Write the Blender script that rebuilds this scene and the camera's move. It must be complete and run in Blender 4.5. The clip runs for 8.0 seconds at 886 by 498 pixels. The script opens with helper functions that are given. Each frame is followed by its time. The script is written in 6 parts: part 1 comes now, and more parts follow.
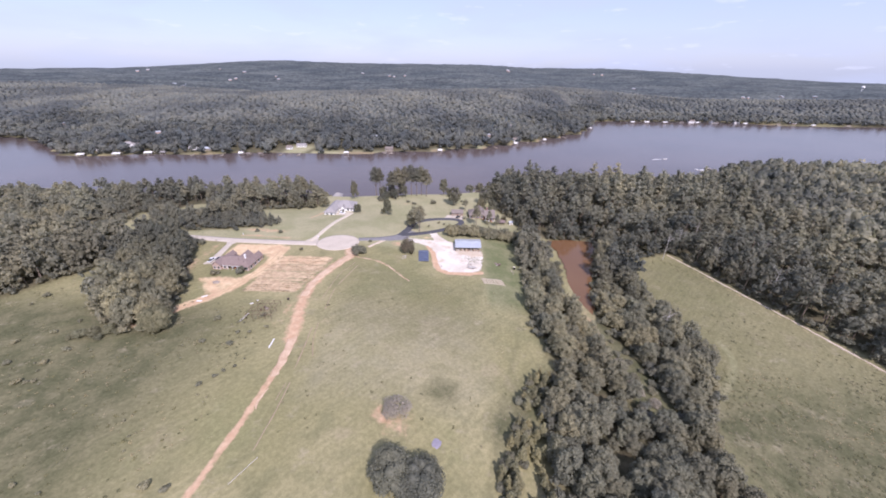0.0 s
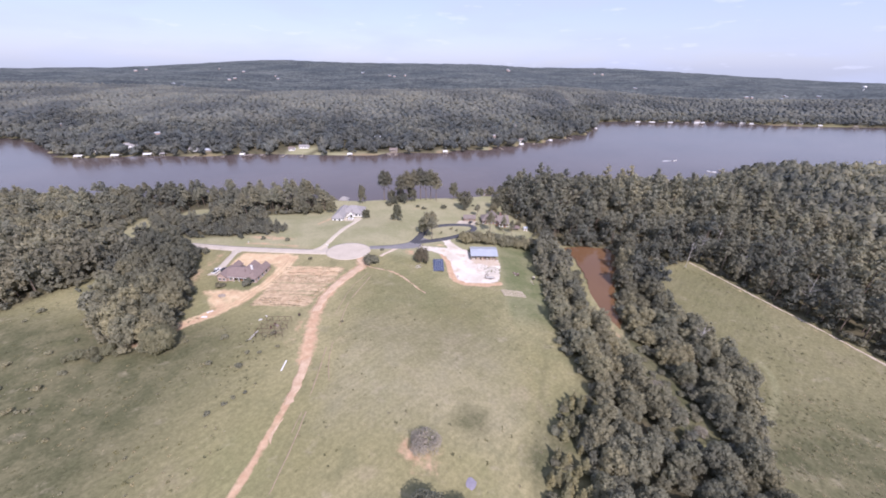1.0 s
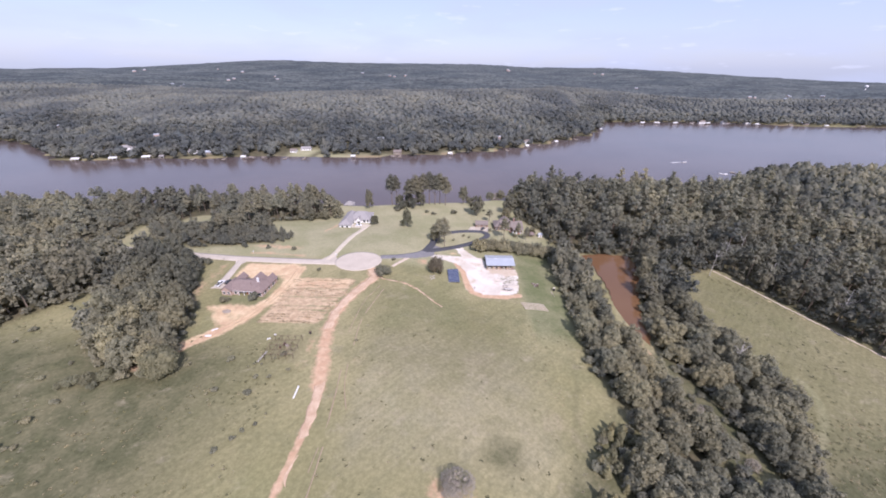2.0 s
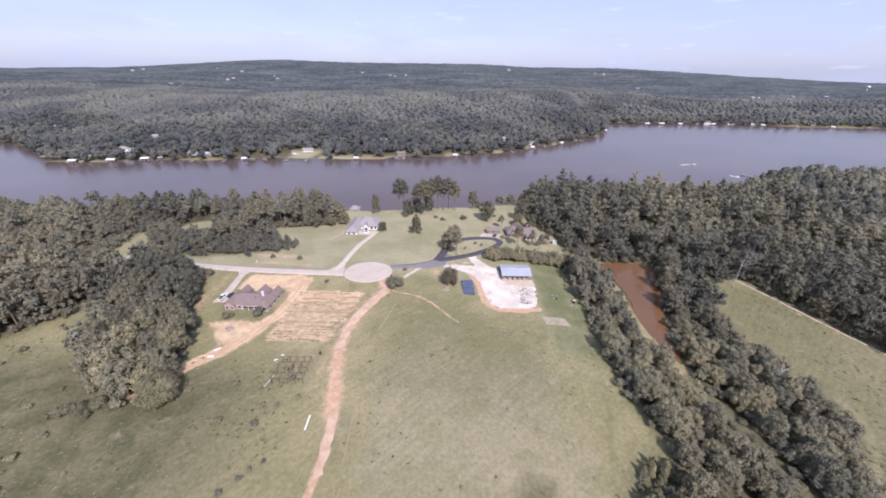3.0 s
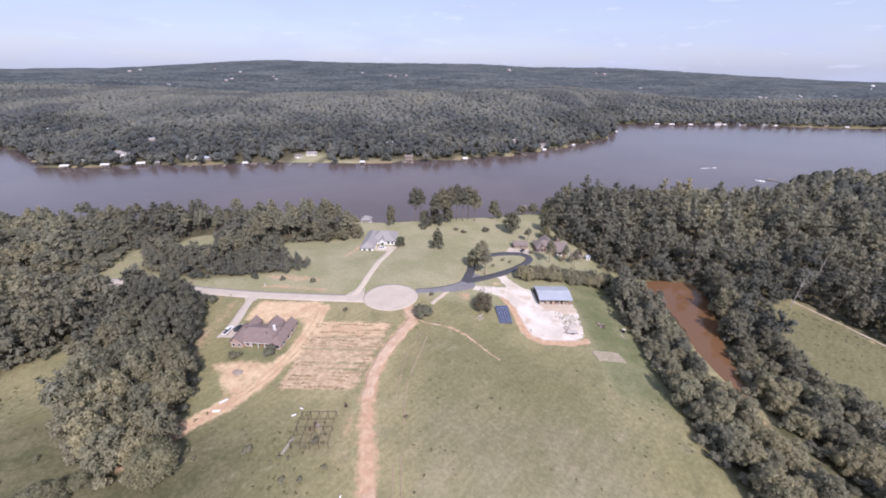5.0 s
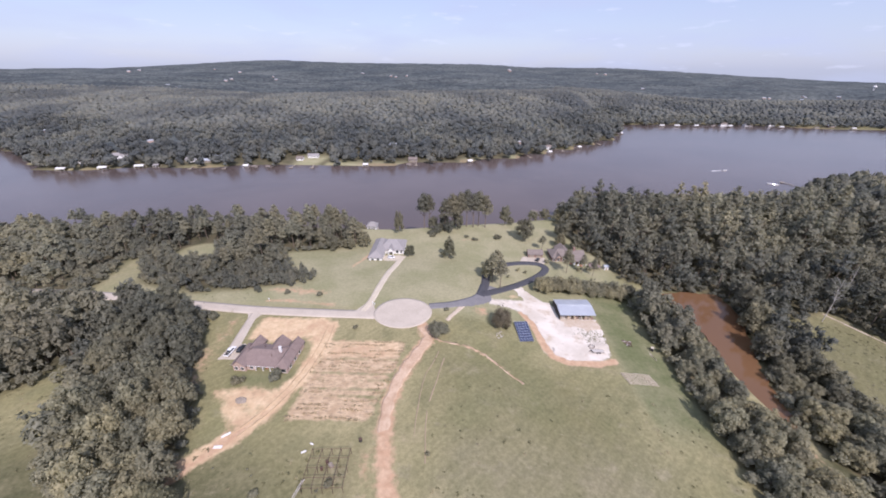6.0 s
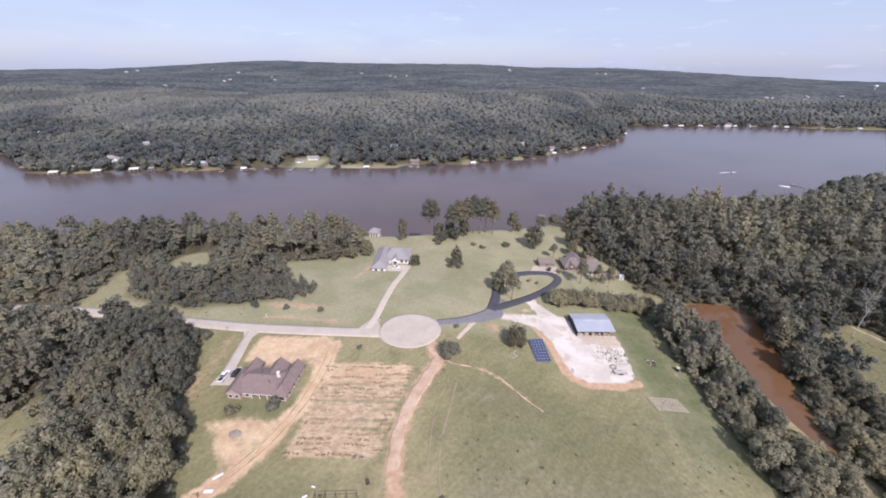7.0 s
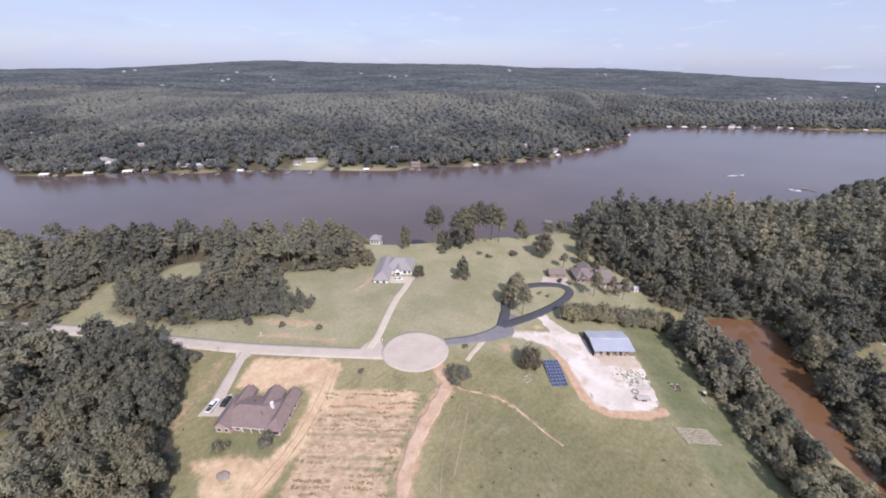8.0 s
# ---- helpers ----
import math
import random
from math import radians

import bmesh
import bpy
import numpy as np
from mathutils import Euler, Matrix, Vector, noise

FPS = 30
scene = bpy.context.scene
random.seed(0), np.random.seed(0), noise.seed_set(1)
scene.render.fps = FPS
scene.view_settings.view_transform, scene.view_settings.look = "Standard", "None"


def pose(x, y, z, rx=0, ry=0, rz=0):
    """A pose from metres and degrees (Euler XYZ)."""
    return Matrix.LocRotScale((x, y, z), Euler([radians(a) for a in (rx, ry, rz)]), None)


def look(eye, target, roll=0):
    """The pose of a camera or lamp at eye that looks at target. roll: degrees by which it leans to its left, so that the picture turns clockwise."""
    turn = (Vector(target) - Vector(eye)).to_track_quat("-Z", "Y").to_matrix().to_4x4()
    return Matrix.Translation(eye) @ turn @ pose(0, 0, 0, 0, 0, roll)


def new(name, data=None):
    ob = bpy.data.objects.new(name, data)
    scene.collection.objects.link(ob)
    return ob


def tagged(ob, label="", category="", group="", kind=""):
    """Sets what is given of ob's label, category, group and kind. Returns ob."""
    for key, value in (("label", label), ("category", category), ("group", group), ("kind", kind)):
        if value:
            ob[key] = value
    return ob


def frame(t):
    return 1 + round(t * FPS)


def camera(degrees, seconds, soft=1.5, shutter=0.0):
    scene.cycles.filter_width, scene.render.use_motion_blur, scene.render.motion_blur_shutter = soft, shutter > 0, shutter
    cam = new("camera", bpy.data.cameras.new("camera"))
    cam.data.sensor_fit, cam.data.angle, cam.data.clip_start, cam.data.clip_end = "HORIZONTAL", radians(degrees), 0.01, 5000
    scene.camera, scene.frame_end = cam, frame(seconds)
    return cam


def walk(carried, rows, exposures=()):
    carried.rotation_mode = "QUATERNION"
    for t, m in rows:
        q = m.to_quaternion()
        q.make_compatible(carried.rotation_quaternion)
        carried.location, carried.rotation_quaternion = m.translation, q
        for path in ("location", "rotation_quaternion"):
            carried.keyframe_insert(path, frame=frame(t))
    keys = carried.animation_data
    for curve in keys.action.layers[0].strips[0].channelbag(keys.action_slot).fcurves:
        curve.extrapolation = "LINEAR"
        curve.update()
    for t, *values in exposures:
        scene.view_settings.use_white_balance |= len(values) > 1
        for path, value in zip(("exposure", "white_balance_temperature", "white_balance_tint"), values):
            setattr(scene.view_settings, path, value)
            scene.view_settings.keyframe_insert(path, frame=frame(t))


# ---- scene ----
cam = camera(101.1, 8.0, soft=1.85)
PATH = [
    (0, (1.299, -1.094, 101.085), (1.232, 0.695, 100.195), 0.6),
    (0.5, (-4.005, 4.834, 101.231), (-4.069, 6.623, 100.34), 0.6),
    (1, (-9.241, 10.604, 101.279), (-9.303, 12.393, 100.387), 0.6),
    (1.5, (-14.248, 16.558, 101.257), (-14.308, 18.348, 100.365), 0.5),
    (3, (-27.385, 33.969, 101.67), (-27.439, 35.758, 100.777), 0.6),
    (3.5, (-31.688, 39.986, 101.605), (-31.741, 41.775, 100.713), 0.5),
    (4, (-36.01, 46.041, 101.51), (-36.06, 47.83, 100.617), 0.6),
    (4.5, (-40.186, 52.046, 101.46), (-40.235, 53.835, 100.567), 0.5),
    (6, (-52.307, 70.21, 101.676), (-52.352, 72.0, 100.784), 0.5),
    (6.5, (-55.189, 76.219, 101.616), (-55.233, 78.009, 100.725), 0.4),
    (7, (-57.104, 82.496, 101.633), (-57.146, 84.285, 100.742), 0.4),
    (7.5, (-59.009, 88.729, 101.691), (-59.049, 90.519, 100.8), 0.4),
    (8, (-60.962, 95.098, 101.773), (-60.999, 96.888, 100.882), 0.5),
]
walk(cam, [(t, look(eye, target, roll)) for t, eye, target, roll in PATH], [(0.0, 0.50, 5950, 28.5), (4.0, 0.41, 6000, 27), (8.0, 0.30, 6050, 25)])

# ---------- light ----------
SUN_AZ, SUN_EL = 24.0, 46.0          # the light runs away from the camera, a little to its left
world = bpy.data.worlds.new("sky")
scene.world = world
world.use_nodes = True
wn, wl = world.node_tree.nodes, world.node_tree.links
sky = wn.new("ShaderNodeTexSky")
sky.sky_type = 'NISHITA'
sky.sun_disc = False
sky.sun_elevation = radians(SUN_EL)
sky.sun_rotation = radians(180.0 - SUN_AZ)
sky.altitude = 100
sky.air_density, sky.dust_density, sky.ozone_density = 1.0, 1.0, 1.0
bg = wn["Background"]
bg.inputs["Strength"].default_value = 0.112
# thin cloud wisps over the whole sky
tc = wn.new("ShaderNodeTexCoord")
mp = wn.new("ShaderNodeMapping")
mp.inputs["Scale"].default_value = (1.6, 1.6, 7.0)
ns = wn.new("ShaderNodeTexNoise")
ns.inputs["Scale"].default_value, ns.inputs["Detail"].default_value = 2.6, 7
rp = wn.new("ShaderNodeMapRange")
rp.inputs["From Min"].default_value, rp.inputs["From Max"].default_value = 0.45, 0.8
rp.inputs["To Min"].default_value, rp.inputs["To Max"].default_value = 0.62, 0.96
mx = wn.new("ShaderNodeMix")
mx.data_type = 'RGBA'
mx.inputs["B"].default_value = (4.1, 4.75, 5.9, 1)
wl.new(tc.outputs["Generated"], mp.inputs["Vector"])
wl.new(mp.outputs["Vector"], ns.inputs["Vector"])
wl.new(ns.outputs["Fac"], rp.inputs["Value"])
wl.new(rp.outputs["Result"], mx.inputs["Factor"])
wl.new(sky.outputs["Color"], mx.inputs["A"])
# small faint puffs of white cloud
n2 = wn.new("ShaderNodeTexNoise")
n2.inputs["Scale"].default_value, n2.inputs["Detail"].default_value = 9.0, 6
r2 = wn.new("ShaderNodeMapRange")
r2.inputs["From Min"].default_value, r2.inputs["From Max"].default_value = 0.63, 0.80
r2.inputs["To Max"].default_value = 0.5
m2 = wn.new("ShaderNodeMix")
m2.data_type = 'RGBA'
m2.inputs["B"].default_value = (6.2, 6.7, 7.6, 1)
wl.new(mp.outputs["Vector"], n2.inputs["Vector"])
wl.new(n2.outputs["Fac"], r2.inputs["Value"])
wl.new(r2.outputs["Result"], m2.inputs["Factor"])
wl.new(mx.outputs["Result"], m2.inputs["A"])
wl.new(m2.outputs["Result"], bg.inputs["Color"])
sun_data = bpy.data.lights.new("sun", 'SUN')
sun_data.energy, sun_data.angle, sun_data.color = 3.7, radians(0.6), (1.0, 0.94, 0.85)
sun = new("sun", sun_data)
sun.matrix_world = look((0, 0, 400), (-math.sin(radians(SUN_AZ)) * 400 / math.tan(radians(SUN_EL)),
                                      math.cos(radians(SUN_AZ)) * 400 / math.tan(radians(SUN_EL)), 0))

# ---------- materials ----------
class Nodes:
    """A small builder for node materials."""

    def __init__(self, name, rough=0.8, metal=0.0, spec=0.3):
        self.mat = bpy.data.materials.new(name)
        self.mat.use_nodes = True
        self.n, self.l = self.mat.node_tree.nodes, self.mat.node_tree.links
        self.out = self.n["Principled BSDF"]
        self.out.inputs["Roughness"].default_value = rough
        self.out.inputs["Metallic"].default_value = metal
        self.out.inputs["Specular IOR Level"].default_value = spec
        self.pos = self.n.new("ShaderNodeNewGeometry").outputs["Position"]

    def noise(self, scale, detail=4, stretch=None, rough=0.55):
        v = self.pos
        if stretch:
            m = self.n.new("ShaderNodeMapping")
            m.inputs["Scale"].default_value = stretch
            self.l.new(v, m.inputs["Vector"])
            v = m.outputs["Vector"]
        t = self.n.new("ShaderNodeTexNoise")
        t.inputs["Scale"].default_value, t.inputs["Detail"].default_value = scale, detail
        t.inputs["Roughness"].default_value = rough
        self.l.new(v, t.inputs["Vector"])
        return t.outputs["Fac"]

    def attr(self, name):
        a = self.n.new("ShaderNodeAttribute")
        a.attribute_name = name
        return a.outputs["Fac"]

    def put(self, socket, value):
        if isinstance(value, bpy.types.NodeSocket):
            self.l.new(value, socket)
        elif isinstance(value, tuple):
            socket.default_value = (*value, 1)[:4]
        else:
            socket.default_value = value

    def math(self, op, a, b=0.0):
        m = self.n.new("ShaderNodeMath")
        m.operation = op
        self.put(m.inputs[0], a), self.put(m.inputs[1], b)
        return m.outputs[0]

    def span(self, v, lo, hi, to0=0.0, to1=1.0):
        r = self.n.new("ShaderNodeMapRange")
        r.interpolation_type = 'SMOOTHSTEP'
        self.put(r.inputs["Value"], v)
        for k, x in (("From Min", lo), ("From Max", hi), ("To Min", to0), ("To Max", to1)):
            r.inputs[k].default_value = x
        return r.outputs["Result"]

    def mix(self, f, a, b, blend='MIX'):
        m = self.n.new("ShaderNodeMix")
        m.data_type, m.blend_type = 'RGBA', blend
        self.put(m.inputs["Factor"], f), self.put(m.inputs["A"], a), self.put(m.inputs["B"], b)
        return m.outputs["Result"]

    def bump(self, height, strength, distance):
        b = self.n.new("ShaderNodeBump")
        b.inputs["Strength"].default_value, b.inputs["Distance"].default_value = strength, distance
        self.put(b.inputs["Height"], height)
        self.put(self.out.inputs["Normal"], b.outputs["Normal"])

    def color(self, c):
        self.put(self.out.inputs["Base Color"], c)
        return self


def plain(name, a, b, scale=1.0, rough=0.7, metal=0.0, bump=0.0, spec=0.3):
    """Two tones of one colour at two scales, with fine relief."""
    m = Nodes(name, rough, metal, spec)
    f = m.mix(0.5, m.noise(scale), m.noise(scale * 9, 3))
    m.color(m.mix(m.span(f, 0.25, 0.75), a, b))
    if bump:
        m.bump(m.noise(scale * 6, 3), 0.5, bump)
    return m.mat


def leaf_material(name, dark, light, per_tree):
    """Foliage: tone varies from clump to clump, from tree to tree and over the wood."""
    m = Nodes(name, 0.65, 0.0, 0.25)
    g = m.n.new("ShaderNodeNewGeometry")
    c = m.mix(g.outputs["Random Per Island"], dark, light)
    if per_tree:
        o = m.n.new("ShaderNodeObjectInfo").outputs["Random"]
    else:
        o = m.attr("tint")
    warm = m.mix(m.span(o, 0.0, 1.0), (0.82, 0.84, 0.87), (1.14, 1.13, 1.08))
    c = m.mix(1.0, c, warm, 'MULTIPLY')
    own = m.math('FRACT', m.math('MULTIPLY', o, 7.13))      # some trees yellower, some bluer
    c = m.mix(1.0, c, m.mix(own, (0.95, 0.99, 1.03), (1.04, 1.02, 0.98)), 'MULTIPLY')
    c = m.mix(m.span(m.noise(0.02, 3), 0.4, 0.7, 0.0, 0.5), c, m.mix(1.0, c, (1.14, 1.06, 0.93), 'MULTIPLY'))
    c = m.mix(1.0, c, m.mix(m.span(m.noise(0.007, 4), 0.36, 0.64), (0.70, 0.72, 0.76), (1.30, 1.27, 1.20)), 'MULTIPLY')
    m.color(c)
    # thin leaves let some light through
    t = m.n.new("ShaderNodeBsdfTranslucent")
    m.put(t.inputs["Color"], m.mix(1.0, c, (1.45, 1.45, 1.2), 'MULTIPLY'))
    x = m.n.new("ShaderNodeMixShader")
    x.inputs["Fac"].default_value = 0.36
    m.l.new(m.out.outputs["BSDF"], x.inputs[1]), m.l.new(t.outputs["BSDF"], x.inputs[2])
    m.l.new(x.outputs["Shader"], m.n["Material Output"].inputs["Surface"])
    return m.mat


def canopy_material():
    """Unbroken woodland seen from afar: stands of differing tone and single crowns, with blue-grey haze in the colours.
    """
    m = Nodes("hazed_canopy", 0.8, 0.0, 0.15)
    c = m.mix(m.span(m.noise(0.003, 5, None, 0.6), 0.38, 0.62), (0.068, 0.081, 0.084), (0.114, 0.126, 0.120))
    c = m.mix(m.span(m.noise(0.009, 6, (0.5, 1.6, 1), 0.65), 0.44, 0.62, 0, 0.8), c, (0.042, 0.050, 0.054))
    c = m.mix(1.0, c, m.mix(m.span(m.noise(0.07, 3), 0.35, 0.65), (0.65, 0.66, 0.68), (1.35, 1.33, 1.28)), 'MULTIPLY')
    m.color(c)
    m.bump(m.noise(0.06, 3), 0.9, 6.0)
    return m.mat


def ground_material():
    m = Nodes("meadow_soil", 0.95, 0.0, 0.1)
    big, mid, fine, tuft = m.noise(0.018, 4), m.noise(0.11, 5), m.noise(0.75, 6, None, 0.7), m.noise(2.6, 4, None, 0.65)
    clump = m.noise(0.45, 7, (1, 1, 1), 0.75)
    grass = m.mix(m.span(big, 0.38, 0.64), (0.232, 0.212, 0.110), (0.300, 0.266, 0.150))
    grass = m.mix(m.span(mid, 0.45, 0.74, 0, 0.6), grass, (0.172, 0.166, 0.090))
    grass = m.mix(m.span(m.noise(0.05, 5, None, 0.65), 0.55, 0.72, 0, 0.6), grass, (0.318, 0.268, 0.175))
    grass = m.mix(m.span(m.noise(0.034, 5, (1, 0.7, 1), 0.6), 0.52, 0.70, 0, 0.7), grass, (0.222, 0.214, 0.108))
    scrub = m.mix(m.span(mid, 0.36, 0.66), (0.100, 0.100, 0.055), (0.158, 0.146, 0.086))
    c = m.mix(m.attr("dry"), grass, m.mix(m.span(mid, 0.35, 0.65), (0.270, 0.245, 0.165), (0.345, 0.305, 0.220)))
    c = m.mix(m.attr("scrub"), c, scrub)
    c = m.mix(m.span(m.noise(0.085, 7, (1, 0.75, 1), 0.68), 0.53, 0.68, 0, 0.42), c, (0.172, 0.164, 0.088))
    c = m.mix(m.span(m.noise(0.13, 7, (0.8, 1, 1), 0.7), 0.56, 0.70, 0, 0.40), c, (0.330, 0.285, 0.205))
    turn = m.n.new("ShaderNodeMapping")
    turn.inputs["Rotation"].default_value = (0, 0, radians(-47))
    m.l.new(m.pos, turn.inputs["Vector"])
    keep, m.pos = m.pos, turn.outputs["Vector"]
    lines = m.noise(0.55, 4, (0.12, 1.0, 1), 0.6)
    m.pos = keep
    c = m.mix(1.0, c, m.mix(m.span(lines, 0.38, 0.62), (0.94, 0.95, 0.94), (1.05, 1.05, 1.04)), 'MULTIPLY')
    lawn = m.mix(m.span(m.noise(0.05, 4), 0.35, 0.65), (0.262, 0.254, 0.146), (0.326, 0.302, 0.190))
    lawn = m.mix(m.span(m.noise(0.14, 6, (0.6, 1, 1), 0.65), 0.58, 0.74, 0, 0.35), lawn, (0.375, 0.318, 0.215))
    c = m.mix(m.span(clump, 0.54, 0.72, 0, 0.22), c, (0.130, 0.124, 0.068))
    c = m.mix(m.span(clump, 0.44, 0.30, 0, 0.16), c, (0.33, 0.29, 0.20))
    c = m.mix(m.attr("lawn"), c, lawn)
    turf = m.mix(m.span(m.noise(0.09, 5), 0.35, 0.68), (0.138, 0.152, 0.074), (0.205, 0.202, 0.114))
    c = m.mix(m.attr("turf"), c, turf)
    c = m.mix(m.attr("litter"), c, m.mix(m.span(mid, 0.4, 0.6), (0.080, 0.076, 0.046), (0.120, 0.104, 0.066)))
    grain = m.mix(1.0, m.mix(m.span(fine, 0.32, 0.68), (0.86, 0.87, 0.84), (1.10, 1.09, 1.08)), m.mix(m.span(tuft, 0.3, 0.7), (0.90, 0.90, 0.89), (1.07, 1.07, 1.07)), 'MULTIPLY')
    rank = m.math('ADD', 0.55, m.math('MULTIPLY', m.attr("scrub"), 0.45))      # coarser where the growth is rank
    c = m.mix(m.math('SUBTRACT', rank, m.math('MULTIPLY', m.attr("lawn"), 0.3)), c, m.mix(1.0, c, grain, 'MULTIPLY'))
    # ragged edges of bare soil
    rag = m.math('MULTIPLY', m.math('SUBTRACT', m.mix(0.35, m.noise(0.16, 6, None, 0.62), m.noise(0.6, 5)), 0.5), 1.9)
    for name, a, b in (("pale", (0.52, 0.46, 0.39), (0.62, 0.57, 0.51)),
                       ("plough", (0.385, 0.275, 0.172), (0.56, 0.425, 0.280)),
                       ("sand", (0.52, 0.378, 0.230), (0.63, 0.482, 0.315)),
                       ("soil", (0.43, 0.275, 0.172), (0.53, 0.375, 0.252)),
                       ("shore", (0.20, 0.150, 0.090), (0.30, 0.235, 0.150))):
        f = m.span(m.math('ADD', m.attr(name), m.math('MULTIPLY', rag, 0.75)), 0.34, 0.74)
        f = m.math('MULTIPLY', f, m.span(m.attr(name), 0.02, 0.2))
        tone = m.mix(m.span(m.noise(0.35, 5), 0.25, 0.75), a, b)
        if name == "plough":
            tone = m.mix(m.span(m.noise(0.9, 6, (0.5, 1.6, 1), 0.7), 0.50, 0.64, 0, 0.75), tone, (0.255, 0.200, 0.140))
        if name == "sand":
            tone = m.mix(m.span(m.noise(0.09, 5, None, 0.6), 0.42, 0.62, 0, 0.75), tone, (0.46, 0.310, 0.195))
        c = m.mix(f, c, tone)
    c = m.mix(1.0, c, m.mix(m.span(fine, 0.3, 0.7), (0.90, 0.90, 0.89), (1.08, 1.08, 1.08)), 'MULTIPLY')
    m.color(c)
    m.bump(m.mix(0.6, fine, tuft), 0.2, 0.16)
    return m.mat


def water_material(name, a, b, rough, ripple):
    m = Nodes(name, rough, 0.0, 0.5)
    m.out.inputs["IOR"].default_value = 1.33
    m.color(m.mix(m.span(m.noise(0.008, 3), 0.35, 0.65), a, b))
    m.bump(m.mix(0.5, m.noise(0.5, 4, (0.6, 1.6, 1)), m.noise(2.5, 3)), 0.35, ripple)
    return m.mat


def gravel_material():
    m = Nodes("white_crushed_gravel", 0.95, 0.0, 0.15)
    c = m.mix(m.span(m.noise(0.10, 5), 0.3, 0.7), (0.52, 0.465, 0.390), (0.68, 0.625, 0.550))
    c = m.mix(m.span(m.noise(0.16, 5, None, 0.6), 0.54, 0.70, 0, 0.75), c, (0.44, 0.345, 0.24))
    c = m.mix(m.span(m.noise(0.45, 4, None, 0.6), 0.62, 0.72, 0, 0.6), c, (0.27, 0.25, 0.19))
    m.color(c)
    m.bump(m.noise(2.0, 3), 0.5, 0.06)
    return m.mat


def dirt_material():
    """Rutted red earth: paler dust, darker damp and stony patches."""
    m = Nodes("red_dirt", 0.95, 0.0, 0.15)
    c = m.mix(m.span(m.noise(0.22, 6, None, 0.65), 0.32, 0.68), (0.430, 0.295, 0.195), (0.560, 0.420, 0.300))
    c = m.mix(m.span(m.noise(0.8, 6, (1.6, 0.35, 1), 0.7), 0.52, 0.68, 0, 0.5), c, (0.375, 0.240, 0.150))
    c = m.mix(m.span(m.noise(1.3, 5, (1.4, 0.4, 1), 0.7), 0.56, 0.70, 0, 0.6), c, (0.640, 0.495, 0.365))
    m.color(c)
    m.bump(m.noise(0.9, 5, (1.5, 0.5, 1)), 0.5, 0.08)
    return m.mat


def metal_roof_material():
    m = Nodes("galvanised_sheet", 0.42, 0.55, 0.5)
    m.color(m.mix(m.span(m.noise(0.2, 4), 0.3, 0.7), (0.55, 0.57, 0.60), (0.63, 0.65, 0.67)))
    return m.mat


